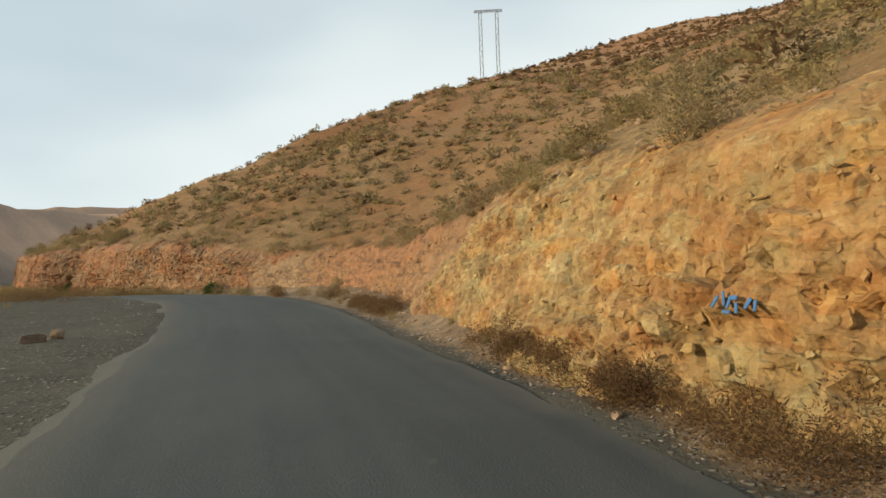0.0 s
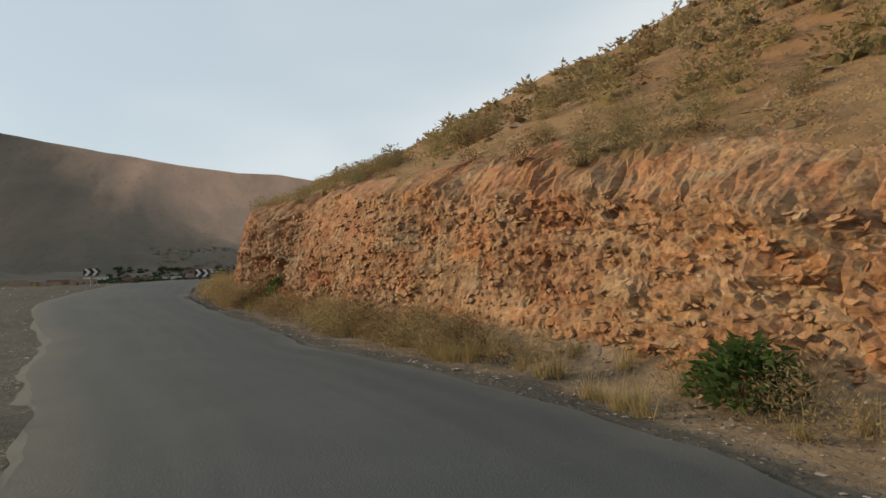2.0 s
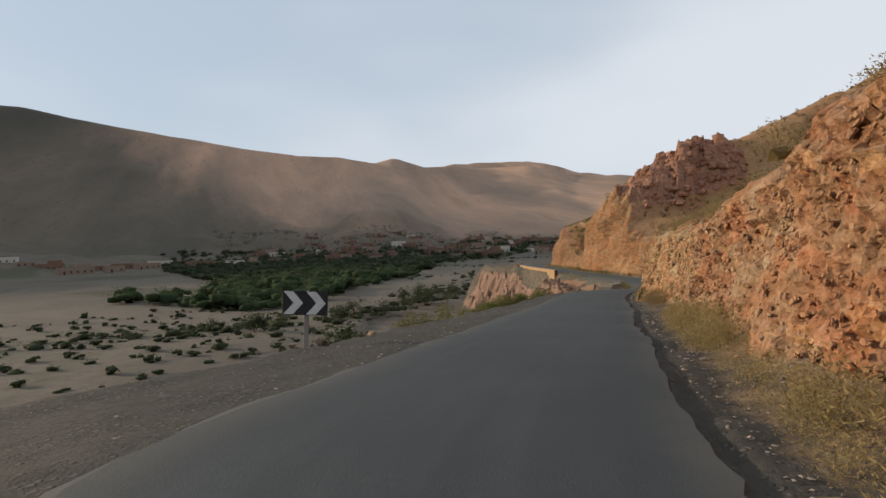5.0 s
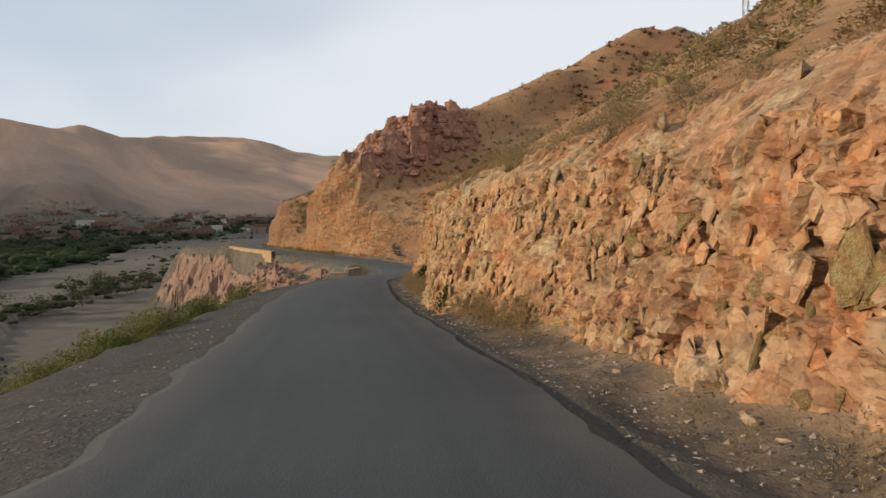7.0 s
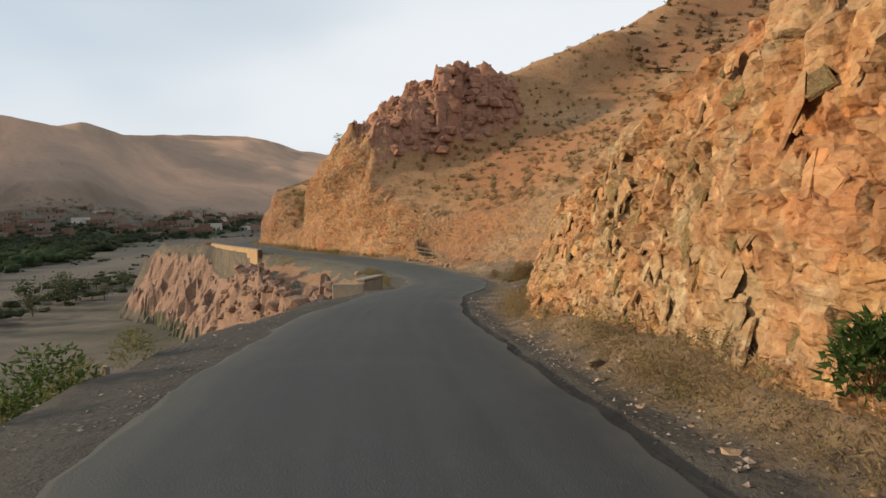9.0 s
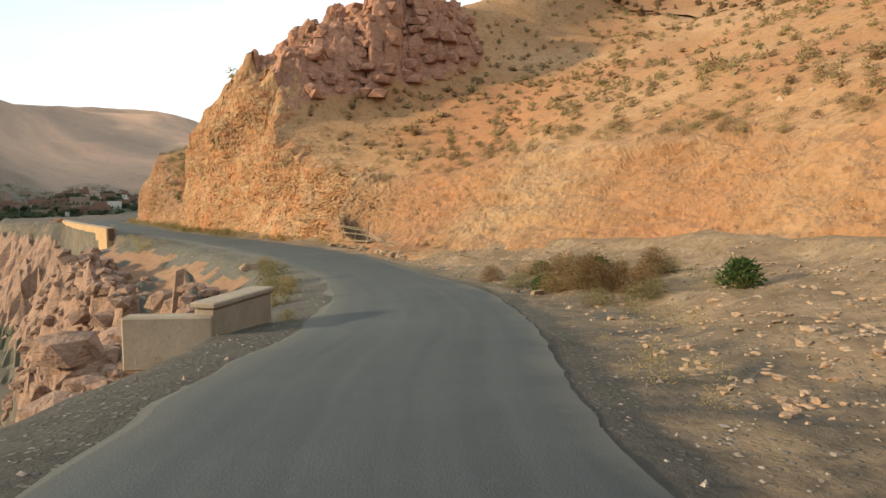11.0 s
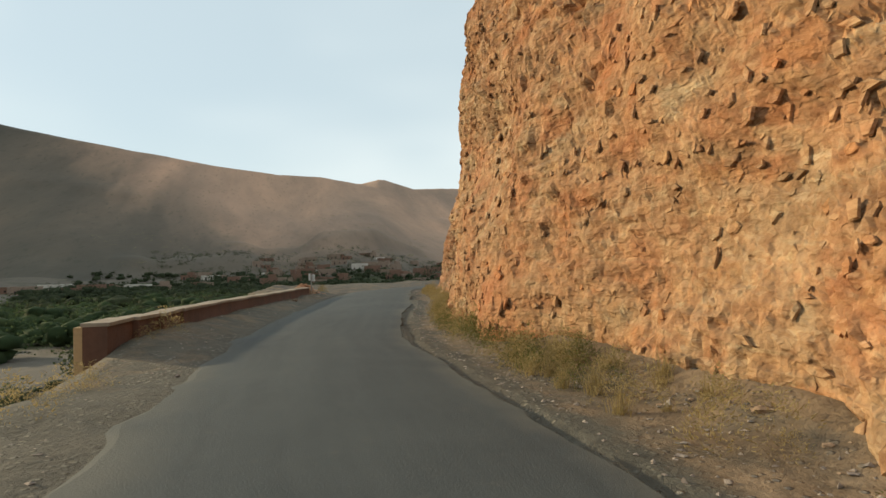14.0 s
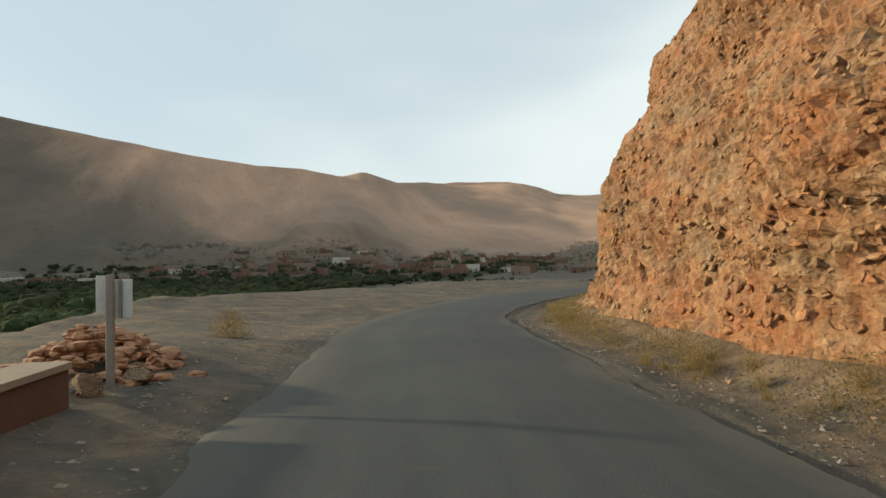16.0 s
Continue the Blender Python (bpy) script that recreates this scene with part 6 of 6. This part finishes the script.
def build_parapet():
    root = new("parapet_wall")
    a, b, step = 155.6, 179.2, 1.18
    for k, s in enumerate(np.arange(a, b, step)):
        e = min(s + step, b)
        bend = 0.25 * max(0.0, 1 - (s - a) / 3.0)
        def ring(s_, lo, hi, d0, d1):
            return [Vector(beside(s_, q - bend, z_ + 0.012 * math.sin(s_ * 1.9))) for q, z_ in ((d0, lo), (d1, lo), (d1, hi), (d0, hi))]
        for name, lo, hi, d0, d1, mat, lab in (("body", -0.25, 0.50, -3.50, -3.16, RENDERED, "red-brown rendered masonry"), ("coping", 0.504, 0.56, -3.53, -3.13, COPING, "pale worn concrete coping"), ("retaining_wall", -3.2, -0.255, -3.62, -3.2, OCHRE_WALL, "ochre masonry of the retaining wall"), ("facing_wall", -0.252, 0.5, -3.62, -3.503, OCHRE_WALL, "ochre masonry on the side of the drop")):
            bm = bmesh.new()
            r0, r1 = ring(s, lo, hi, d0, d1), ring(e, lo, hi, d0, d1)
            v0, v1 = [bm.verts.new(q) for q in r0], [bm.verts.new(q) for q in r1]
            bm.faces.new(v0)
            bm.faces.new(v1[::-1])
            for i in range(4):
                j = (i + 1) % 4
                bm.faces.new((v0[j], v0[i], v1[i], v1[j]))
            bmesh.ops.recalc_face_normals(bm, faces=bm.faces)
            bmesh.ops.bevel(bm, geom=list(bm.edges), offset=0.003, segments=1, affect="EDGES")
            part(name, bm, mat, root, lab)
    tagged(root, "low red-brown roadside parapet wall with pale coping", "parapet")
    for k, (s, d, q) in enumerate(((172.2, -2.75, 0.13), (158.0, -4.5, 0.3), (164.0, -4.4, 0.25), (175.5, -4.3, 0.3), (173.5, -4.5, 0.22))):
        boulder(on_ground(s, d), q, ROCK_BUFF, "buff stone lying beside the parapet", 740 + k)


def build_culvert():
    root = new("culvert_headwall")
    root.matrix_world = Matrix.Translation(Vector(beside(117.6, -3.1, -0.35))) @ Matrix.Rotation(facing(117.6, -14), 4, "Z")
    bm = bmesh.new()
    box(bm, (0.35, 1.7, 0.85), (0, 0, 0.32), bevel=0.03)
    part("wall", bm, COPING, root)
    bm = bmesh.new()
    box(bm, (0.42, 1.8, 0.09), (0, 0, 0.795), bevel=0.02)
    part("coping", bm, COPING, root, "worn pale coping slab")
    bm = bmesh.new()
    box(bm, (1.3, 0.32, 0.8), (-0.5, -0.95, 0.25), Matrix.Rotation(radians(18), 4, "Z"), 0.03)
    part("wing_wall", bm, COPING, root)
    tagged(root, "low pale concrete culvert headwall at the edge of the road", "culvert wall")
    for k, (s, d, q) in enumerate(((103.0, -4.1, 0.18), (103.8, -4.2, 0.22), (105.5, -4.3, 0.2), (106.6, -4.25, 0.28), (107.6, -4.1, 0.16), (112.0, -4.2, 0.18), (126.3, -3.5, 0.42), (127.6, -3.6, 0.3), (100.5, -4.0, 0.12), (101.6, -4.1, 0.14))):
        boulder(on_ground(s, d), q, ROCK_BUFF, "buff stone set along the edge of the drop", 760 + k)
    bm = bmesh.new()
    box(bm, (0.10, 0.10, 0.42), (0, 0, 0.17), bevel=0.015)
    ob = part("marker_stone", bm, COPING)
    ob.location = Vector(on_ground(101.0, -4.15))
    tagged(ob, "small pale upright marker stone on the edge", "marker stone")


def rod(bm, a, b, ra, rb, seg=6):
    a, b = Vector(a), Vector(b)
    q = (b - a).to_track_quat("Z", "Y").to_matrix().to_4x4()
    bmesh.ops.create_cone(bm, cap_ends=True, segments=seg, radius1=ra, radius2=rb, depth=(b - a).length, matrix=Matrix.Translation((a + b) / 2) @ q)


def bent_pole(name, pts, radius, mat, root, label=""):
    bm = bmesh.new()
    for k in range(len(pts) - 1):
        rod(bm, pts[k], pts[k + 1], radius * (1 - 0.12 * k), radius * (1 - 0.12 * (k + 1)))
    part(name, bm, mat, root, label)


def build_fence():
    """A half-collapsed fence of poles, rails and brushwood against the foot of the bank."""
    root = new("brush_fence")
    r = random.Random(9)
    def at(s, d, h):
        return Vector(on_ground(s, d)) + Vector((0, 0, h))
    bent_pole("pole", [at(141.2, 3.95, -0.1), at(141.45, 4.0, 0.6), at(141.75, 4.0, 1.25), at(141.95, 4.05, 1.9)], 0.036, WOOD, root, "crooked tall wooden pole")
    bent_pole("pole", [at(139.35, 4.1, -0.1), at(139.3, 4.15, 0.7), at(139.2, 4.15, 1.3)], 0.045, WOOD, root, "grey upright post")
    bent_pole("pole", [at(140.35, 3.95, -0.1), at(140.2, 4.0, 0.85)], 0.022, WOOD, root)
    bent_pole("pole", [at(139.8, 4.75, -0.1), at(139.75, 4.8, 1.05)], 0.026, WOOD, root)
    for k, (h0, h1, h2) in enumerate(((1.0, 0.92, 0.50), (0.94, 0.84, 0.42), (0.66, 0.68, 0.36), (0.60, 0.60, 0.40), (0.30, 0.36, 0.48), (0.22, 0.30, 0.40))):
        e = r.uniform(-0.05, 0.05)
        bent_pole("rail", [at(141.55, 3.96, h0), at(140.4, 4.0 + e, (h0 + h1) / 2 + e), at(139.3, 4.08, h1), at(138.3, 4.1 + e, h2), at(137.3 - 0.25 * k, 4.05 + 0.05 * k, 0.16 + 0.03 * k)], 0.017, PALE_WOOD, root, "pale split rail")
    bm = bmesh.new()
    for k in range(430):
        u = r.random() ** 0.7
        s = 138.7 + 2.65 * u
        top = 0.42 + 1.05 * u**2.0 + r.uniform(-0.18, 0.12)
        rod(bm, at(s, 4.1 + r.uniform(0, 0.25), -0.02), at(s + 0.25 + 0.35 * u + r.uniform(-0.12, 0.12), 4.15 + r.uniform(-0.05, 0.35), top), 0.011, 0.004, 4)
    part("brushwood", bm, REED, root, "dark bundle of dry brushwood")
    # rails that have come down, singly
    for k in range(26):
        s = r.uniform(136.0, 138.6)
        d0 = 3.75 + r.uniform(0, 0.9)
        long = r.uniform(0.8, 2.0)
        high = r.uniform(0.05, 0.28) + 0.16 * (s - 136.0)
        turn = r.uniform(-0.35, 0.45)
        bent_pole("stick", [at(s + long / 2, d0 + turn * 0.5, high + 0.1), at(s, d0, high * 0.75), at(s - long / 2, d0 - turn * 0.5, max(0.04, high * 0.35))], r.uniform(0.010, 0.020), PALE_WOOD if k % 3 else WOOD, root)
    tagged(root, "half-collapsed fence of grey poles and dry brushwood", "fence")
    q = random.Random(10)
    k = 0
    for s in np.arange(134.2, 141.4, 0.42):
        for _ in range(2):
            size = q.uniform(0.14, 0.28) * (1.2 if s < 136.4 else 1.0)
            boulder(on_ground(s + q.uniform(-0.15, 0.15), 3.45 + q.uniform(-0.35, 0.25) - 0.3 * (s < 136.4)), size, ROCK_BUFF, "buff field stone in the row before the fence", 800 + k, group="stones before the fence")
            k += 1
    for k in range(9):
        s = q.uniform(133.8, 137.6)
        bush(q.choice(["rust", "dry"]), on_ground(s, 4.35 + q.uniform(-0.2, 0.6)) - np.array([0, 0, 0.04]), q.uniform(0.45, 0.8), "rust-brown dry shrub growing through the fallen fence", 0.7, 40 + k, "shrubs at the fence")
    for k, (s, d, z) in enumerate(((127.2, 4.6, 0.3), (127.8, 5.2, 0.35), (126.4, 5.0, 0.25), (128.5, 5.4, 0.28), (122.2, 2.95, 0.26), (123.4, 2.75, 0.16), (126.7, 4.5, 0.40), (126.2, 4.9, 0.34), (125.6, 4.6, 0.26), (127.3, 4.9, 0.22), (134.6, -3.3, 0.42), (127.0, 6.0, 0.3), (11.6, -3.5, 0.22), (12.1, -3.3, 0.15), (8.5, 4.6, 0.24), (38.5, 2.6, 0.16), (90.2, 2.2, 0.12), (128.0, 2.6, 0.12), (98.0, 2.3, 0.12))):
        boulder(on_ground(s, d), z, ROCK_BUFF, "pale angular rock lying on the stony ground", 860 + k)


def build_graffiti():
    """Blue strokes sprayed on the rock; they cannot be read."""
    root = new("spray_paint_mark")
    s0 = 3.85
    me = bpy.data.objects["cutting_2"].data
    rock = np.empty(len(me.vertices) * 3, np.float32)
    me.vertices.foreach_get("co", rock)
    rock = rock.reshape(-1, 3)
    rock = rock[(rock[:, 1] < 9) & (rock[:, 1] > -1)]
    rs, rd, _ = nearest(rock[:, 0], rock[:, 1])
    for k, (ds, h, w, t, tilt) in enumerate(((0.00, 0.80, 0.05, 0.15, 25), (0.07, 0.82, 0.04, 0.17, -20), (0.15, 0.80, 0.05, 0.14, 10), (0.24, 0.83, 0.10, 0.05, 0), (0.26, 0.77, 0.05, 0.12, -15), (0.36, 0.80, 0.06, 0.13, 30), (0.10, 0.74, 0.14, 0.04, 5), (0.45, 0.79, 0.05, 0.12, -8))):
        bm = bmesh.new()
        box(bm, (0.012, w * 0.55, t * 0.65), (0, 0, 0), Matrix.Rotation(radians(tilt), 4, "X"), 0.004)
        ob = part("stroke", bm, BLUE_PAINT, root)
        at = s0 - ds * 0.62
        z0 = float(beside(at, 0, h * 1.15)[2])
        near_ = (np.abs(rs - at) < 0.09) & (np.abs(rock[:, 2] - z0) < 0.09)
        d = float(rd[near_].min()) - 0.012
        ob.matrix_local = Matrix.Translation(Vector(beside(at, d, h * 1.15))) @ Matrix.Rotation(facing(s0), 4, "Z") @ Matrix.Rotation(radians(16), 4, "Y")
    tagged(root, "blue unreadable spray-painted strokes on the rock", "graffiti")


def pylon(x, y, z, turn, high, gap):
    """A twin-legged lattice pylon with a cross-beam."""
    root = new("power_pylon")
    root.matrix_world = pose(x, y, z, 0, 0, turn)
    for side in (-1, 1):
        bm = bmesh.new()
        w0, w1 = 0.62, 0.45
        for sx in (-1, 1):
            for sy in (-1, 1):
                rod(bm, (side * gap / 2 + sx * w0, sy * w0, -1), (side * gap / 2 + sx * w1, sy * w1, high), 0.09, 0.07, 5)
        n = int(high / 1.9)
        for k in range(n):
            a_, b_ = high * k / n, high * (k + 1) / n
            for sy in (-1, 1):
                q = (-1) ** k
                rod(bm, (side * gap / 2 - q * w0, sy * w0, a_), (side * gap / 2 + q * w0, sy * w0, b_), 0.045, 0.045, 4)
                rod(bm, (side * gap / 2 + sy * w0, -q * w0, a_), (side * gap / 2 + sy * w0, q * w0, b_), 0.045, 0.045, 4)
        part("leg", bm, STEEL, root)
    bm = bmesh.new()
    wide = gap * 0.86
    for up in (0.0, 0.6):
        for sy in (-0.3, 0.3):
            rod(bm, (-wide, sy, high + up - 0.3), (wide, sy, high + up - 0.3), 0.09, 0.09, 5)
    for k in range(12):
        x0 = -wide + 2 * wide * k / 12
        rod(bm, (x0, 0.3, high - 0.3 + 0.6 * (k % 2)), (x0 + wide / 6, 0.3, high + 0.3 - 0.6 * (k % 2)), 0.05, 0.05, 4)
    part("cross_beam", bm, STEEL, root)
    tagged(root, "grey twin-legged lattice power pylon on the hill", "pylon", "power pylons")


def build_pylons():
    foot = float(hill_surface(np.array([19.5]), np.array([230.0]), 1)[0]) - 1
    pylon(19.5, 230.0, foot, -4, 98.0 - foot, 6.0)
    pylon(71.0, 117.0, float(hill_surface(np.array([71.0]), np.array([117.0]), 1)[0]) - 1, -30, 26.0, 5.4)


def house(x, y, turn, size, mat, seed):
    """A flat-roofed mud house with a low roof rim, windows and a door."""
    r = random.Random(seed)
    w, dp, h = size
    root = new("house")
    zs = [float(valley_floor_at(x + dx, y + dy)) for dx in (-w / 2, w / 2) for dy in (-dp / 2, dp / 2)]
    root.matrix_world = pose(x, y, min(zs), 0, 0, turn)
    bm = bmesh.new()
    box(bm, (w, dp, h + 1.0), (0, 0, h / 2 - 0.5), bevel=0.06)
    part("wall", bm, mat, root)
    bm = bmesh.new()
    for sx, sy, px, py in ((w + 0.1, 0.3, 0, dp / 2 - 0.1), (w + 0.1, 0.3, 0, -dp / 2 + 0.1), (0.3, dp - 0.52, w / 2 - 0.1, 0), (0.3, dp - 0.52, -w / 2 + 0.1, 0)):
        box(bm, (sx, sy, 0.5), (px, py, h + 0.27))
    part("roof_rim", bm, mat, root)
    n = max(1, int(w / 3.2))
    for k in range(n):
        px = -w / 2 + w * (k + 0.5) / n + r.uniform(-0.3, 0.3)
        for pz in ([1.5] if h < 4.5 else [1.5, 4.3]):
            bm = bmesh.new()
            door = k == 0 and pz == 1.5
            box(bm, (0.9, 0.12, 1.9 if door else 1.1), (px, -dp / 2 - 0.03, 0.95 if door else pz))
            part("door" if door else "window", bm, DARK, root)
    if r.random() < 0.2:
        bm = bmesh.new()
        box(bm, (w * 0.45, dp * 0.6, 2.6), (w * 0.2, 0, h + 1.3), bevel=0.05)
        part("upper_room", bm, mat, root)
    tone = {MUD: "red-brown mud", MUD_PALE: "pale mud-rendered", LIME: "whitewashed"}[mat]
    tagged(root, f"flat-roofed {tone} village house below the hills", "house", "village houses")


def build_village():
    r = random.Random(64)
    k = 0
    for az in np.arange(16.5, 52.0, 0.62):
        for row_ in range(5 if 19 < az < 46 else 2):
            if r.random() < 0.50 + 0.05 * row_:
                continue
            rad = 405 + row_ * 46 + r.uniform(-24, 30) + max(0, az - 40) * 3
            x = CENTRE[0] - math.sin(radians(az + r.uniform(-0.25, 0.25))) * rad
            y = CENTRE[1] + math.cos(radians(az)) * rad
            mat = r.choice([MUD, MUD, MUD, MUD_PALE, MUD_PALE, MUD, LIME] if r.random() < 0.6 else [MUD, MUD_PALE])
            house(x, y, az + r.uniform(-35, 35), (r.uniform(5, 12), r.uniform(5, 8), r.choice([2.4, 2.7, 3.0, 4.2])), mat, 900 + k)
            k += 1
    for az in np.arange(52.0, 84.0, 1.5):
        rad = 395 + r.uniform(-30, 40)
        x, y = CENTRE[0] - math.sin(radians(az)) * rad, CENTRE[1] + math.cos(radians(az)) * rad
        house(x, y, az + r.uniform(-20, 20), (r.uniform(9, 20), r.uniform(5, 9), r.choice([2.6, 3.2, 3.4])), r.choice([MUD, MUD, MUD_PALE, MUD_PALE, LIME]), 1300 + k)
        k += 1
    q = np.random.default_rng(66)
    n = 620
    az, rad = q.uniform(14, 54, n), q.uniform(395, 640, n)
    x, y = CENTRE[0] - np.sin(np.radians(az)) * rad, CENTRE[1] + np.cos(np.radians(az)) * rad
    scatter("village_trees", [crown_shape(640 + k, 60, 1.0, 0.8) for k in range(4)], np.stack([x, y, valley_floor_at(x, y) - 0.6], -1), q.uniform(3, 6.5, n), TREE_GREEN, "dark trees between the village houses", "trees", 67, (0.6, 1.0))


def slab_shape(seed):
    """An angular plate of rock about two units wide; x points out of the cliff."""
    r = np.random.default_rng(seed)
    n = int(r.integers(4, 7))
    a = np.sort((np.arange(n) + r.uniform(-0.3, 0.3, n)) * 2 * np.pi / n)
    q = r.uniform(0.75, 1.1, n)
    ring = np.stack([np.cos(a) * q, np.sin(a) * q], 1)
    back = np.column_stack([np.full(n, -0.55), ring])
    tilt = r.normal(0, 0.16, 2)
    front = np.column_stack([0.22 + ring @ tilt, ring * r.uniform(0.80, 0.95, (n, 1))])
    f = [(0 + n, n + k, n + k + 1) for k in range(1, n - 1)]
    for k in range(n):
        m = (k + 1) % n
        f += [(k, m, n + m), (k, n + m, n + k)]
    return np.vstack([back, front]), np.array(f)


SLABS = [slab_shape(700 + k) for k in range(14)]


def cliff_frame(s, h):
    """Places on the face of the cutting with the directions out of it, along it and up it."""
    lean = LEAN(s)
    d = FOOT(s) + lean * h + 0.35 * fbm(s * 0.25, h * 0.3, 65, 3) * np.clip(CUT(s) / 2.5, 0.2, 1.6)
    a = road_at(s)[3]
    across = np.stack([np.cos(a), np.sin(a), 0 * a], -1)
    along = np.stack([-np.sin(a), np.cos(a), 0 * a], -1)
    up = np.array([0, 0, 1.0])
    k = np.sqrt(1 + lean**2)[:, None]
    return beside(s, d, h), (-across + up * lean[:, None]) / k, along, (across * lean[:, None] + up) / k


def build_slabs():
    """Plates, beds and fragments that stand proud of the cuttings."""
    r = np.random.default_rng(88)
    SLAB_MESH = [tuft_mesh("rock_plate", q, ROCK_SLAB) for q in SLABS]
    rows = ((0, 31, 11, (0.02, 0.075), (0.02, 0.06), "crumbling ochre fragments"), (31, 77, 46, (0.025, 0.10), (0.018, 0.055), "thin red and buff beds of stone"), (77, 110, 20, (0.06, 0.20), (0.08, 0.28), "angular pale sandstone plates"), (111, 143, 6, (0.02, 0.07), (0.018, 0.05), "orange stones set in the earth bank"), (143, 165, 26, (0.03, 0.12), (0.03, 0.11), "angular orange fragments of the cliff"), (165, 205, 32, (0.03, 0.13), (0.03, 0.09), "broken red blocks of the outcrop"))
    for k, (a, b, per, wide, tall, word) in enumerate(rows):
        area = float(np.mean(CUT(np.linspace(a, b, 40)))) * (b - a)
        n = int(area * per * (1.5, 1.3, 0.8, 1.5, 1.1, 1.1)[k])
        s = r.uniform(a, b, n)
        h = CUT(s) * r.uniform(0.0, 0.97, n)
        keep = r.uniform(0, 1, n) < 0.80 + 0.6 * fbm(s * 0.55, h * 0.8, 89 + k, 3)
        s, h = s[keep], h[keep]
        n = len(s)
        at, out, along, up = cliff_frame(s, h)
        w, t = r.uniform(*wide, n) * r.choice([0.7, 1.0, 1.0, 1.5], n), r.uniform(*tall, n) * r.choice([0.7, 1.0, 1.0, 1.4], n)
        thick = np.clip(0.24 * (w + t), 0.02, (0.025, 0.032, 0.03, 0.04, 0.035, 0.035)[k])
        # small turns of each piece
        t1, t2, t3 = (r.normal(0, q, n)[:, None] for q in ((0.08, 0.08, 0.16) if k in (1, 2) else (0.11, 0.11, 0.24)))
        o = out + t1 * along + t2 * up
        o /= np.linalg.norm(o, axis=1)[:, None]
        x = along + t3 * up
        x -= o * (x * o).sum(1)[:, None]
        x /= np.linalg.norm(x, axis=1)[:, None]
        y = np.cross(o, x)
        at = at + out * (r.uniform(-0.02, 0.055, n) if k == 1 else r.uniform(-0.06, 0.035, n))[:, None]
        which = r.integers(0, len(SLABS), n)
        loose = np.ones(n, bool)
        if k == 2:
            # the plates of the massive sandstone stand singly
            loose[:280] = False
            for q in range(280):
                ob = new("rock_plate", SLAB_MESH[which[q]])
                ob.parent = bpy.data.objects["cutting_4"]
                ob.matrix_local = Matrix((
                    (o[q, 0] * thick[q], x[q, 0] * w[q], y[q, 0] * t[q], at[q, 0]), (o[q, 1] * thick[q], x[q, 1] * w[q], y[q, 1] * t[q], at[q, 1]),
                    (o[q, 2] * thick[q], x[q, 2] * w[q], y[q, 2] * t[q], at[q, 2]), (0, 0, 0, 1)))
        vs, fs, base = [], [], 0
        for q, (v, f) in enumerate(SLABS):
            i = np.nonzero((which == q) & loose)[0]
            pts = at[i][:, None] + v[None, :, 0:1] * (o[i] * thick[i][:, None])[:, None] + v[None, :, 1:2] * (x[i] * w[i][:, None])[:, None] + v[None, :, 2:3] * (y[i] * t[i][:, None])[:, None]
            vs.append(pts.reshape(-1, 3))
            fs.append((f[None] + (np.arange(len(i)) * len(v))[:, None, None] + base).reshape(-1, 3))
            base += len(i) * len(v)
        ob = mesh_object("rock_fragments", np.vstack(vs), np.vstack(fs), ROCK_SLAB)
        tagged(ob, f"{word} standing out of the roadside rock face", "rock", kind="stuff")


scatter_hill()
build_slabs()
scatter_verges()
build_bushes()
build_valley_trees()
build_signs()
build_parapet()
build_culvert()
build_fence()
build_graffiti()
build_pylons()
build_village()
